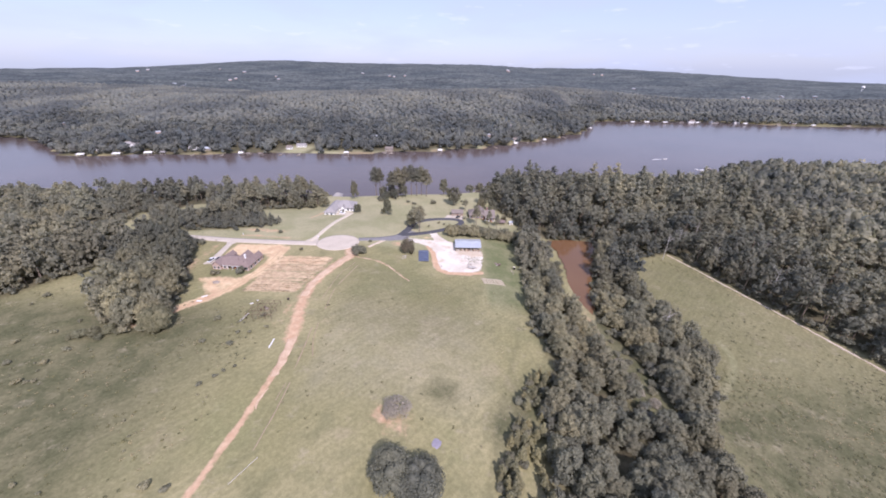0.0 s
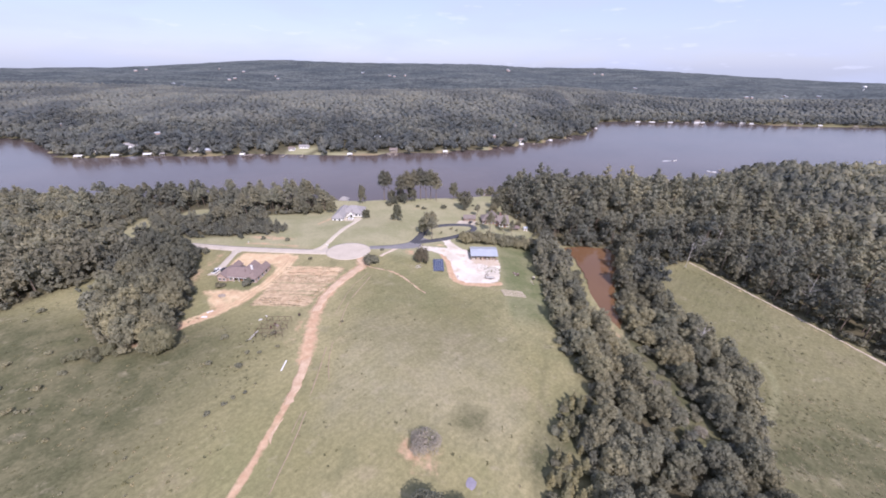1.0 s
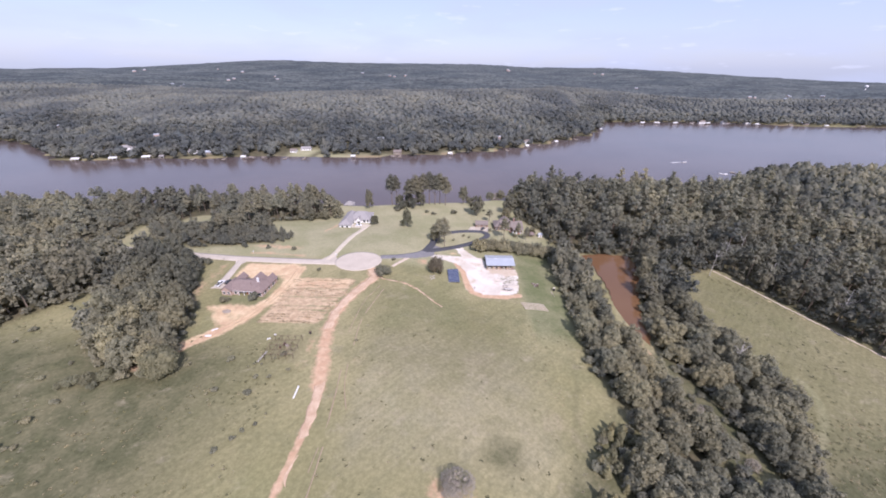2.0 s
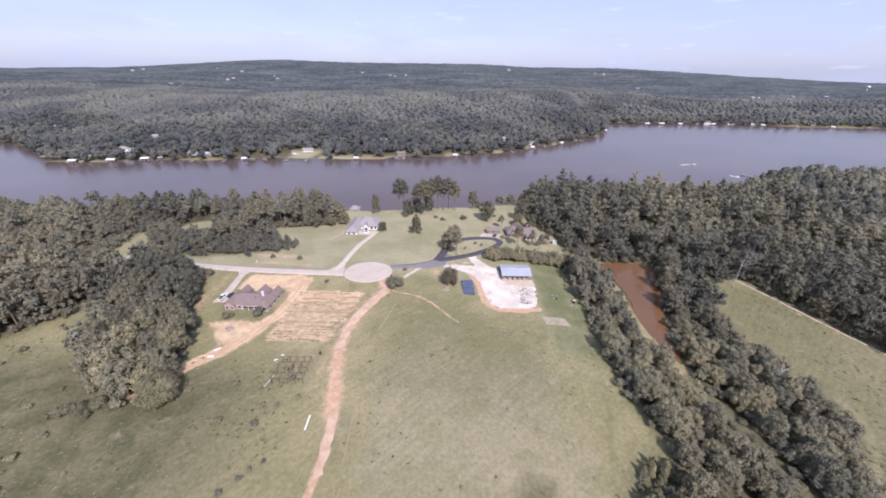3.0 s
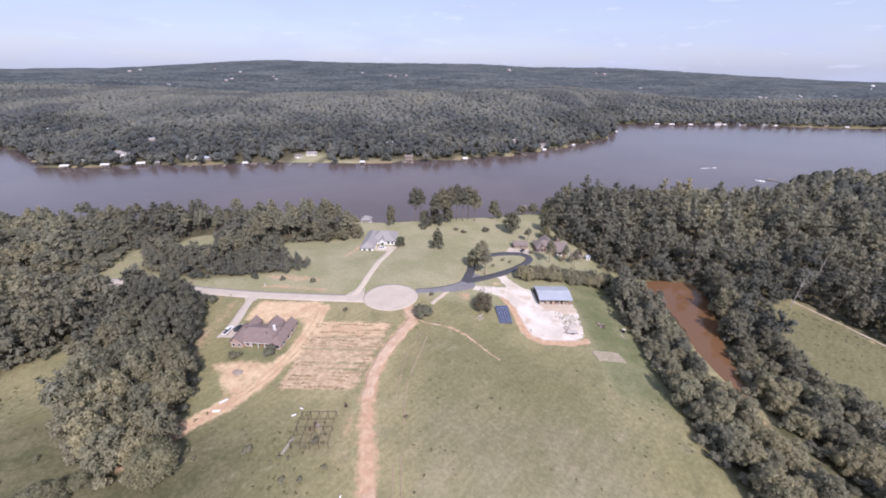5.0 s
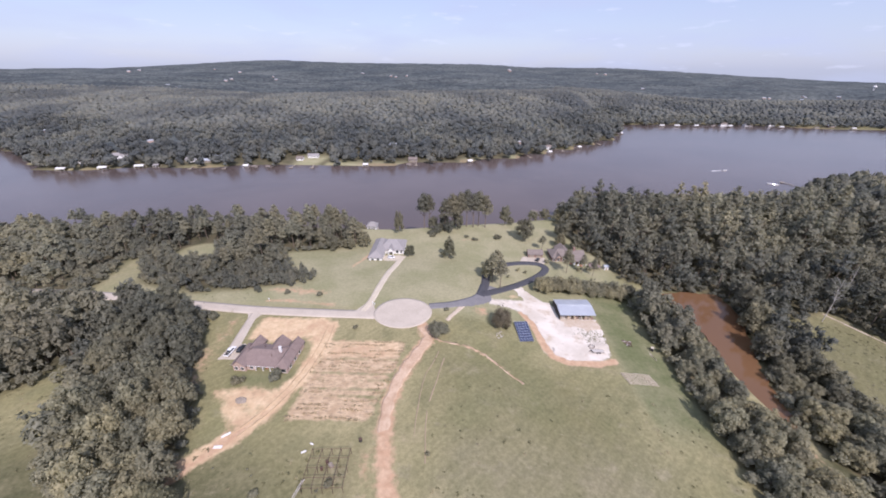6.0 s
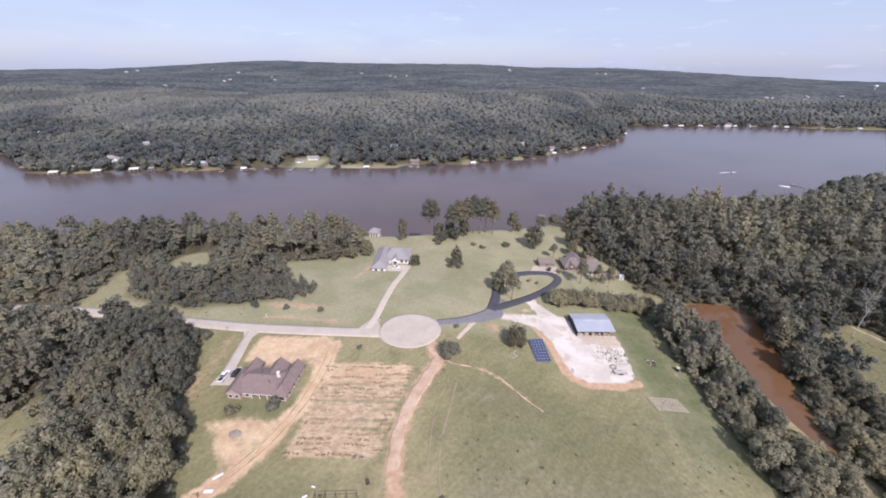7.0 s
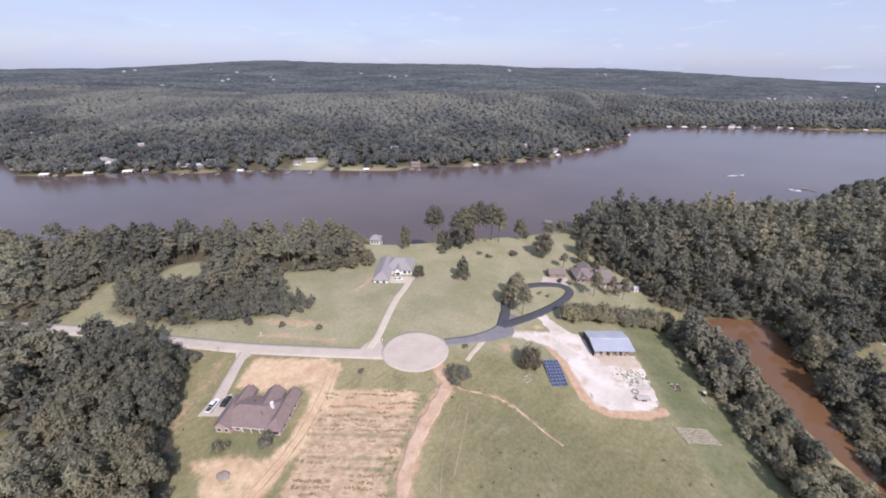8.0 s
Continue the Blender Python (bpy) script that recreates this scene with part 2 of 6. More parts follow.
M = dict(
    ground=ground_material(),
    lake=water_material("lake_water", (0.098, 0.076, 0.070), (0.118, 0.092, 0.084), 0.17, 0.14),
    pond=water_material("muddy_pond_water", (0.150, 0.080, 0.040), (0.182, 0.104, 0.054), 0.08, 0.02),
    concrete=plain("weathered_concrete", (0.405, 0.350, 0.285), (0.535, 0.470, 0.390), 0.16, 0.85, 0, 0.01),
    pale_concrete=plain("cream_concrete", (0.475, 0.410, 0.315), (0.585, 0.515, 0.410), 0.2, 0.85, 0, 0.01),
    asphalt=plain("dark_asphalt", (0.060, 0.060, 0.068), (0.088, 0.088, 0.098), 0.3, 0.8, 0, 0.01),
    worn_asphalt=plain("worn_asphalt", (0.16, 0.155, 0.16), (0.23, 0.22, 0.22), 0.3, 0.85, 0, 0.01),
    dirt=dirt_material(),
    gravel=gravel_material(),
    rut=plain("trodden_soil", (0.255, 0.205, 0.132), (0.36, 0.275, 0.185), 0.4, 0.95, 0, 0.03),
    leaf=leaf_material("broad_leaves", (0.156, 0.152, 0.106), (0.286, 0.270, 0.194), True),
    pine=leaf_material("pine_needles", (0.160, 0.154, 0.112), (0.280, 0.264, 0.194), True),
    wood_leaf=leaf_material("wood_leaves", (0.154, 0.153, 0.116), (0.262, 0.252, 0.194), False),
    # far foliage carries distance haze in its colour: bluer and flatter than near leaves
    far_leaf=leaf_material("hazed_distant_leaves", (0.142, 0.150, 0.141), (0.178, 0.184, 0.173), False),
    young_leaf=leaf_material("young_needles", (0.205, 0.192, 0.108), (0.320, 0.292, 0.178), True),
    dark_leaf=leaf_material("dark_leaves", (0.108, 0.110, 0.074), (0.205, 0.198, 0.136), True),
    cedar=leaf_material("cedar_foliage", (0.105, 0.090, 0.066), (0.205, 0.178, 0.128), True),
    twig=plain("bare_grey_twigs", (0.20, 0.175, 0.135), (0.33, 0.295, 0.235), 1.2, 0.9),
    bark=plain("grey_brown_bark", (0.13, 0.10, 0.075), (0.24, 0.195, 0.155), 1.2, 0.9, 0, 0.03),
    dead=plain("bleached_dead_wood", (0.38, 0.35, 0.32), (0.55, 0.52, 0.48), 1.5, 0.9),
    shingle=plain("brown_grey_shingles", (0.178, 0.134, 0.120), (0.255, 0.198, 0.180), 0.8, 0.9, 0, 0.02),
    shingle_grey=plain("light_grey_shingles", (0.245, 0.228, 0.222), (0.325, 0.305, 0.298), 0.8, 0.9, 0, 0.02),
    shingle_tan=plain("faded_brown_shingles", (0.165, 0.138, 0.122), (0.25, 0.21, 0.188), 0.8, 0.9, 0, 0.02),
    brick=plain("pale_pink_brick", (0.38, 0.27, 0.225), (0.52, 0.40, 0.345), 2.5, 0.9, 0, 0.01),
    brick_red=plain("red_brown_brick", (0.21, 0.135, 0.11), (0.30, 0.20, 0.165), 2.5, 0.9, 0, 0.01),
    white=plain("white_paint", (0.70, 0.69, 0.67), (0.80, 0.79, 0.78), 0.6, 0.6),
    glass=plain("dark_window_glass", (0.03, 0.035, 0.04), (0.06, 0.065, 0.07), 0.7, 0.06, 0, 0, 0.6),
    dark=plain("near_black", (0.03, 0.028, 0.026), (0.06, 0.055, 0.05), 0.8, 0.9),
    tin=metal_roof_material(),
    steel=plain("rusty_steel", (0.085, 0.055, 0.045), (0.17, 0.105, 0.08), 2.0, 0.7, 0.3),
    timber=plain("grey_timber", (0.22, 0.18, 0.14), (0.36, 0.31, 0.26), 1.5, 0.85),
    tyre=plain("black_rubber", (0.018, 0.018, 0.019), (0.032, 0.032, 0.034), 3.0, 0.8),
    car_white=plain("white_car_paint", (0.72, 0.72, 0.73), (0.80, 0.80, 0.81), 0.5, 0.25, 0, 0, 0.6),
    car_black=plain("black_car_paint", (0.015, 0.016, 0.02), (0.026, 0.027, 0.034), 0.5, 0.2, 0, 0, 0.6),
    chrome=plain("bright_metal", (0.55, 0.56, 0.58), (0.7, 0.71, 0.73), 2.0, 0.3, 0.9),
    cell=plain("blue_solar_cells", (0.042, 0.054, 0.105), (0.062, 0.076, 0.135), 0.9, 0.18, 0, 0, 0.6),
    canopy=canopy_material(),
    weed=leaf_material("dry_weeds", (0.205, 0.175, 0.115), (0.345, 0.290, 0.200), False),
    tarp=plain("faded_violet_tarp", (0.20, 0.185, 0.225), (0.29, 0.265, 0.315), 0.9, 0.8),
    yard_soil=plain("tan_trodden_soil", (0.44, 0.345, 0.245), (0.57, 0.49, 0.40), 0.5, 0.95, 0, 0.03),
    track=plain("sand_rut", (0.40, 0.285, 0.165), (0.54, 0.400, 0.255), 0.4, 0.95, 0, 0.03),
    stalk=plain("dry_brown_stalks", (0.36, 0.31, 0.23), (0.52, 0.46, 0.36), 1.5, 0.95),
    canvas=plain("cream_canvas", (0.50, 0.45, 0.36), (0.60, 0.55, 0.46), 1.5, 0.9),
    red=plain("faded_red_cloth", (0.45, 0.12, 0.08), (0.55, 0.2, 0.13), 1.0, 0.8),
)

# ---------- the lie of the land ----------
LAKE = -21.0


def ss(a, b, v):
    t = np.clip((np.asarray(v, float) - a) / (b - a), 0, 1)
    return t * t * (3 - 2 * t)


def near_shore(x):
    return np.interp(x, [-900, -400, -300, -200, -117, -85, -45, 20, 100, 190, 350, 450, 600, 1200],
                     [296, 306, 325, 334, 336, 340, 356, 378, 412, 430, 478, 516, 506, 520])


def lawn_edge(x):
    """Where the bank down to the lake begins."""
    return np.minimum(np.interp(x, [-200, -110, -93, -73, -60, -35, 0, 32, 100], [316, 313, 313, 317, 319, 329, 337, 347, 396]), near_shore(x) - 15)


def far_shore(x):
    return np.interp(x, [-3000, -820, -766, -745, -668, -584, -464, -296, -134, 22, 160, 270, 300, 345, 615, 928, 1400, 3000],
                     [720, 642, 631, 623, 571, 515, 535, 560, 574, 615, 715, 815, 880, 1000, 1009, 985, 960, 900])


def land(x, y):
    """Height of the ground above the road's turning circle."""
    x, y = np.asarray(x, float), np.asarray(y, float)
    xe = x - 35 * (1 - ss(80, 190, y))
    z = -8.3 * ss(-65, 0, xe) - 4 * ss(15, 50, xe) - 5 * ss(50, 80, xe) - 3 * ss(80, 140, x)
    z = z - 5 * ss(220, 295, y) * (1 - ss(-60, 0, x))
    d = y - near_shore(x)
    e = lawn_edge(x)
    z = z + (LAKE - 0.4 - z) * ss(0, 1, (y - e) / (near_shore(x) + 1 - e))
    z = z - 5 * ss(0, 30, d)
    f = y - far_shore(x)
    hill = (26 + 24 * ss(900, 300, x)) * ss(10, 430, f) - 14 * ss(450, 950, f) + 9 * np.sin(x * 0.004 + 1.2) * ss(150, 700, f) * ss(3000, 1500, f) + 10 * np.sin(x * 0.0023 + y * 0.003) * ss(300, 900, f) * ss(3500, 2000, f)
    hill = hill + 112 * ss(900, 4300, f) * (1 - 1.1 * ss(1500, 4400, x)) * (1 - 0.7 * ss(1900, 4300, -x))
    hill = hill + 28 * np.exp(-((x + 2300) / 700) ** 2) * ss(2600, 4300, f)
    far = LAKE + 1.2 + hill
    k = ss(-14, 4, f)
    return z * (1 - k) + far * k


def inside(poly, x, y):
    r = np.zeros(np.shape(x), bool)
    for (x0, y0), (x1, y1) in zip(poly, poly[1:] + poly[:1]):
        if y0 != y1:
            r ^= ((y0 > y) != (y1 > y)) & (x < (x1 - x0) * (y - y0) / (y1 - y0) + x0)
    return r


def to_line(pts, x, y):
    d = np.full(np.shape(x), 1e9)
    for (x0, y0), (x1, y1) in zip(pts[:-1], pts[1:]):
        vx, vy = x1 - x0, y1 - y0
        t = np.clip(((x - x0) * vx + (y - y0) * vy) / (vx * vx + vy * vy), 0, 1)
        d = np.minimum(d, np.hypot(x - x0 - t * vx, y - y0 - t * vy))
    return d


def area_mask(poly, x, y, soft=3.0):
    d = to_line(poly + poly[:1], x, y)
    return np.clip(0.5 + np.where(inside(poly, x, y), d, -d) / (2 * soft), 0, 1)


def line_mask(pts, width, x, y, soft=1.5):
    return np.clip(0.5 + (width / 2 - to_line(pts, x, y)) / (2 * soft), 0, 1)


# plan of the woods, roads and bare ground
LEFT_WOOD = [(-164, 203), (-153, 180), (-136, 148), (-124, 117), (-136, 116), (-153, 123), (-168, 134), (-178, 158), (-193, 172), (-206, 156),
             (-216, 138), (-240, 118), (-300, 95), (-400, 60), (-480, 120), (-480, 203), (-300, 203), (-236, 203.5), (-190, 204)]
SHORE_WOOD = [(-134, 234), (-156, 226), (-180, 221), (-205, 226), (-216, 230), (-222, 244), (-240, 263), (-244, 257), (-236, 224), (-232, 212.5),
              (-280, 212), (-560, 212), (-640, 292), (-400, 303), (-300, 320), (-200, 329), (-128, 329), (-118, 300), (-114, 290), (-130, 281),
              (-160, 274), (-150, 256)]
EAST_WOOD = [(38, 370), (36, 318), (40, 298), (50, 288), (53, 262), (72, 257), (104, 258), (112, 240), (126, 235), (160, 247),
             (205, 126), (244, 20), (420, 0), (640, 200), (620, 500), (430, 508), (372, 486), (262, 424), (190, 420), (100, 402)]
CREEK_WOOD = [(44, 232), (43, 169), (40, 137), (44, 118), (46, 109), (37, 100), (33, 84), (34, 70), (36, 40), (60, 30), (95, 40),
              (88, 69), (88, 84), (108, 108), (118, 134), (118, 156), (114, 186), (118, 226), (107, 246), (98, 214),
              (85, 191), (81, 172), (79, 150), (84, 126), (87, 92), (73, 88), (66, 112), (65, 126), (64, 150), (60, 177), (62, 212), (56, 236)]
MAIN_ROAD = [(-330, 212), (-262, 217), (-212, 214.5), (-190, 211.6), (-164, 208.8), (-142, 206.8), (-114, 205.8), (-84, 205.3)]
CIRCLE = (-74.0, 207.6, 13.4)
DIRT_ROAD = [(-70, 20), (-67, 52), (-64.8, 75), (-63.7, 100), (-65.2, 114), (-68.8, 128), (-71.8, 143), (-72.3, 158), (-69.8, 169),
             (-66, 179), (-61, 191), (-64, 198)]
DRIVE_A = [(-141.5, 204.5), (-141, 198), (-140, 190), (-139, 182), (-138.3, 177)]
DRIVE_B = [(-93, 208), (-90.5, 217), (-89, 230), (-87, 246), (-84.5, 257), (-83, 266)]
BLACK_DRIVE = [(-62, 213), (-52, 216), (-43, 221.5), (-37, 228), (-33.5, 240), (-32, 251), (-29, 260), (-22, 267), (-13, 271.5),
               (-4, 273), (3, 271.5), (5.5, 266), (0, 258), (-12, 247.5), (-23, 239), (-35, 230)]
YARD = [(-12.5, 243), (-7, 235), (-2, 229.5), (1, 226), (1, 216.6), (19, 216.8), (18.7, 210), (18.4, 201), (17.6, 196), (16, 190.5), (12, 188.6), (-1, 188.2),
        (-7.2, 191.2), (-10.4, 205), (-12.4, 215), (-16, 219.8), (-20, 221.5), (-33, 222.5), (-33, 226), (-20, 226), (-14, 230), (-18, 240)]
PLOT = [(-103, 188), (-69, 188), (-76.6, 151), (-80, 149), (-105.5, 148.6)]


# ---------- mesh helpers ----------
def mesh_np(name, verts, tris=None, quads=None, mats=()):
    me = bpy.data.meshes.new(name)
    tris = np.zeros((0, 3), np.int32) if tris is None else np.asarray(tris, np.int32).reshape(-1, 3)
    quads = np.zeros((0, 4), np.int32) if quads is None else np.asarray(quads, np.int32).reshape(-1, 4)
    loops = np.concatenate([tris.ravel(), quads.ravel()])
    starts = np.concatenate([np.arange(len(tris)) * 3, len(tris) * 3 + np.arange(len(quads)) * 4]).astype(np.int32)
    me.vertices.add(len(verts))
    me.vertices.foreach_set("co", np.asarray(verts, np.float32).ravel())
    me.loops.add(len(loops))
    me.loops.foreach_set("vertex_index", loops)
    me.polygons.add(len(starts))
    me.polygons.foreach_set("loop_start", starts)
    me.update(calc_edges=True)
    for m in mats:
        me.materials.append(m)
    return me


def set_attr(me, name, values):
    me.attributes.new(name, 'FLOAT', 'POINT').data.foreach_set("value", np.asarray(values, np.float32))


def smooth(me):
    me.polygons.foreach_set("use_smooth", np.ones(len(me.polygons), bool))
    return me


def part(name, bm, material, parent=None, label=""):
    """Links a bmesh as one mesh object, under a thing or a part."""
    me = bpy.data.meshes.new(name)
    bm.to_mesh(me)
    bm.free()
    me.materials.append(material)
    ob = new(name, me)
    ob.parent = parent
    return tagged(ob, label)


def axis(a, b, step, lo, hi, grow=1.12):
    """Coordinates, even from a to b and growing coarser out to lo and hi."""
    v = list(np.arange(a, b + 1e-6, step))
    s, x = step, v[-1]
    while x < hi:
        s = min(s * grow, 120)
        x += s
        v.append(x)
    s, x = step, a
    while x > lo:
        s = min(s * grow, 120)
        x -= s
        v.insert(0, x)
    return np.array(v)


def grid(xs, ys):
    n, k = len(xs), len(ys)
    x, y = np.meshgrid(xs, ys)
    i = np.arange(n * k).reshape(k, n)
    quads = np.stack([i[:-1, :-1], i[:-1, 1:], i[1:, 1:], i[1:, :-1]], -1).reshape(-1, 4)
    return x.ravel(), y.ravel(), quads


# ---------- ground and water ----------
gx, gy, gq = grid(axis(-230, 205, 1.5, -4600, 4600), axis(30, 350, 1.5, -1500, 4900))
gz = land(gx, gy)
woods = np.maximum.reduce([area_mask(p, gx, gy, 4) for p in (LEFT_WOOD, SHORE_WOOD, EAST_WOOD, CREEK_WOOD)])
woods = woods * (1 - ss(15, 10, np.hypot(gx + 212, gy - 273)))
fx = gy - far_shore(gx)
wob = np.array([noise.noise((a * 0.05, b * 0.05, 0)) for a, b in zip(gx, gy)])
ground_me = mesh_np("ground", np.stack([gx, gy, gz + 0.25 * wob * ss(60, 30, np.abs(gx + 74)) * ss(20, 60, np.abs(gy - 207))], -1), None, gq, [M["ground"]])
smooth(ground_me)
set_attr(ground_me, "litter", np.maximum(np.maximum(woods, 0.25 * area_mask([(-92, 126), (-79, 126), (-79, 139), (-92, 139)], gx, gy, 2)), ss(1, 6, fx - 9 * np.clip(np.sin(gx * 0.021) + np.sin(gx * 0.057), 0, 1)) * (1 - ss(30, 18, np.hypot(gx + 256, gy - 590)))))
set_attr(ground_me, "scrub", np.clip(ss(-70, -120, gx) * ss(150, 122, gy) + (0.45 * ss(85, 105, gx) * ss(255, 215, gy) + 0.55 * ss(80, 100, gx) * ss(140, 96, gy))
         + 0.8 * area_mask([(-9, 92), (-4, 100), (3, 99), (4, 91), (-3, 88)], gx, gy, 3) + 0.45 * line_mask([(36, 165), (31, 130), (20, 95), (12, 55)], 1.0, gx, gy, 1.0)
         + 0.32 * area_mask([(-58, 188), (-25, 182), (8, 172), (20, 140), (0, 122), (-58, 128)], gx, gy, 9) + line_mask([(62, 214), (61, 177), (64, 150)], 9, gx, gy, 2) + area_mask([(64, 152), (80, 152), (85, 126), (86, 97), (70, 95), (65, 112)], gx, gy, 2) + 0.9 * area_mask([(38, 112), (46, 104), (30, 84), (18, 72), (14, 84), (26, 100)], gx, gy, 4), 0, 1))
set_attr(ground_me, "lawn", np.clip(np.maximum(ss(204, 215, gy) * ss(-250, -200, gx) * ss(60, 40, gx),
                                               np.maximum(ss(15, 24, gx) * ss(46, 40, gx) * ss(150, 175, gy), ss(50, 20, np.abs(gx + 256)) * ss(2, 6, fx) * ss(60, 50, fx))), 0, 1) * (1 - woods)
         + 0.6 * line_mask([(134, 146), (134, 140), (132, 133), (128, 126.5), (121, 119), (113.7, 111.8), (104, 101), (95, 92), (88, 84)], 2.2, gx, gy, 1.2))
set_attr(ground_me, "turf", np.clip(np.maximum.reduce([ss(17, 22, gx) * ss(50, 42, gx) * ss(140, 165, gy) * ss(252, 244, gy),
         0.25 * ss(-56, -40, gx) * ss(-8, -14, gx) * ss(140, 165, gy) * ss(222, 212, gy), 0.2 * ss(-10, 10, gx) * ss(46, 30, gx) * ss(120, 160, gy) * ss(190, 182, gy),
         0.7 * area_mask([(-133, 170), (-108, 171), (-110, 160), (-118, 163), (-130, 161)], gx, gy, 3), 0.55 * area_mask([(9, 207), (18, 206), (18.5, 199), (12, 200)], gx, gy, 2)]), 0, 1) * (1 - woods))
set_attr(ground_me, "dry", ss(-60, -45, gx) * ss(25, 5, gx) * ss(75, 100, gy) * ss(158, 132, gy) * 0.38)
bare = np.maximum.reduce([
    line_mask([(-148, 158), (-140, 150), (-150, 142), (-138, 128)], 3, gx, gy, 3) * 0.75,
    line_mask(DIRT_ROAD[4:], 5.6, gx, gy, 3.0),
    line_mask(DIRT_ROAD[:5], 2.4, gx, gy, 1.2),
    line_mask([(-17, 218.5), (-12.9, 210.5), (-11.9, 204), (-10.2, 195.5), (-8.2, 189.6), (-2, 186.6), (10, 186.4), (17, 188)], 3.6, gx, gy, 1.2),
    line_mask([(-62, 193), (-55, 188.5), (-45, 188), (-38, 184.5), (-31, 178), (-24, 172)], 1.3, gx, gy, 0.9) * 0.85,
    line_mask([(-44.5, 301.4), (-32.4, 303.5)], 2.4, gx, gy, 1.4) * 0.7,
    line_mask([(45, 207), (34, 165), (27.7, 137), (18.5, 104), (9, 80)], 0.9, gx, gy, 1.2) * 0.45,
    area_mask([(-80, 140), (-73, 142), (-70, 122), (-76, 118)], gx, gy, 4) * 0.5,
    line_mask([(-140, 214.5), (-130, 215.0), (-108, 212.5)], 3.2, gx, gy, 2.0) * 0.72,
    area_mask([(-149, 222), (-142, 229), (-126, 227), (-110, 225), (-112, 219), (-130, 220)], gx, gy, 3.5) * 0.62,
    area_mask([(-150, 200), (-144, 200), (-142, 172), (-136, 152), (-146, 150), (-152, 178)], gx, gy, 5) * 0.58,
    area_mask([(-41, 219), (-34, 219), (-32, 212), (-37, 209), (-43, 211)], gx, gy, 3) * 0.66,
    line_mask([(-103.5, 271), (-106, 262), (-109, 254)], 2.4, gx, gy, 1.4) * 0.9,
    line_mask([(44, 168), (43, 187), (48, 205)], 1.0, gx, gy, 1.2) * 0.5,
    area_mask([(-27, 84), (-10, 84), (-12, 72), (-24, 74)], gx, gy, 5) * 0.6,
    line_mask([(70, 176), (71, 150), (72, 132), (73, 112)], 4, gx, gy, 3) * 0.5,
    line_mask([(-117, 145), (-123, 136), (-131, 126), (-136, 120)], 4, gx, gy, 2.5) * 0.85])
set_attr(ground_me, "soil", bare)
sand = np.maximum.reduce([
    area_mask([(-137, 202.5), (-105, 202), (-104, 188), (-113, 188), (-120, 184), (-136, 186)], gx, gy, 3) * 0.9,
    area_mask([(-135, 160), (-124, 162.5), (-110, 163), (-109, 150), (-117, 142), (-128, 150)], gx, gy, 3.5) * 0.74,
    line_mask([(-104, 197), (-104, 183), (-106, 168), (-111, 154), (-118, 142), (-132, 128)], 6.6, gx, gy, 2.4) * 0.95,
    area_mask([(-103, 189), (-69, 189), (-71, 177), (-104, 176)], gx, gy, 2.5) * 0.60,
    line_mask([(156, 239), (178, 177), (195, 134), (232, 20)], 1.6, gx, gy, 1.2) * 0.6,
    area_mask([(0, 217), (20, 217), (18, 208), (3, 208)], gx, gy, 2) * 0.75,
    area_mask([(-14, 231), (-30, 228), (-20, 236), (-15, 238)], gx, gy, 2) * 0.5,
    area_mask([(-114, 189), (-103, 191), (-103, 164), (-108, 165), (-109, 184)], gx, gy, 2.5) * 0.8])
set_attr(ground_me, "sand", sand)
# weedy strips between the furrows
strip = ss(0.1, 0.9, np.sin(gy * 1.75 + 1.2 * wob)) * np.clip(0.55 + 1.2 * np.roll(wob, 7), 0, 1)
set_attr(ground_me, "plough", area_mask(PLOT, gx, gy, 1.5) * (0.80 - 0.42 * strip))
set_attr(ground_me, "pale", area_mask([(-34, 227), (-14, 231), (-4, 229), (2, 226), (1, 217), (19, 217), (18.8, 207), (10, 207), (11, 201), (17.5, 199), (17.5, 192), (14, 187.5),
                                       (-3, 186), (-11, 190), (-13, 206), (-15, 218), (-21, 220.5), (-33, 221.5)], gx, gy, 2) * 0.8)
set_attr(ground_me, "shore", np.maximum(ss(6, 1, np.abs(fx - 1)) * 0.7, ss(8, 0, np.abs(gy - near_shore(gx) + 1)) * 0.7))
ground = tagged(new("ground", ground_me), "rolling dry olive meadow with bare red soil patches", "ground", kind="structure")

wx, wy, wq = grid(np.linspace(-3200, 3200, 60), np.linspace(292, 1100, 30))
tagged(new("water_lake", mesh_np("lake", np.stack([wx, wy, np.full(len(wx), LAKE)], -1), None, wq, [M["lake"]])),
       "calm muddy brown lake reflecting pale sky", "lake", kind="structure")


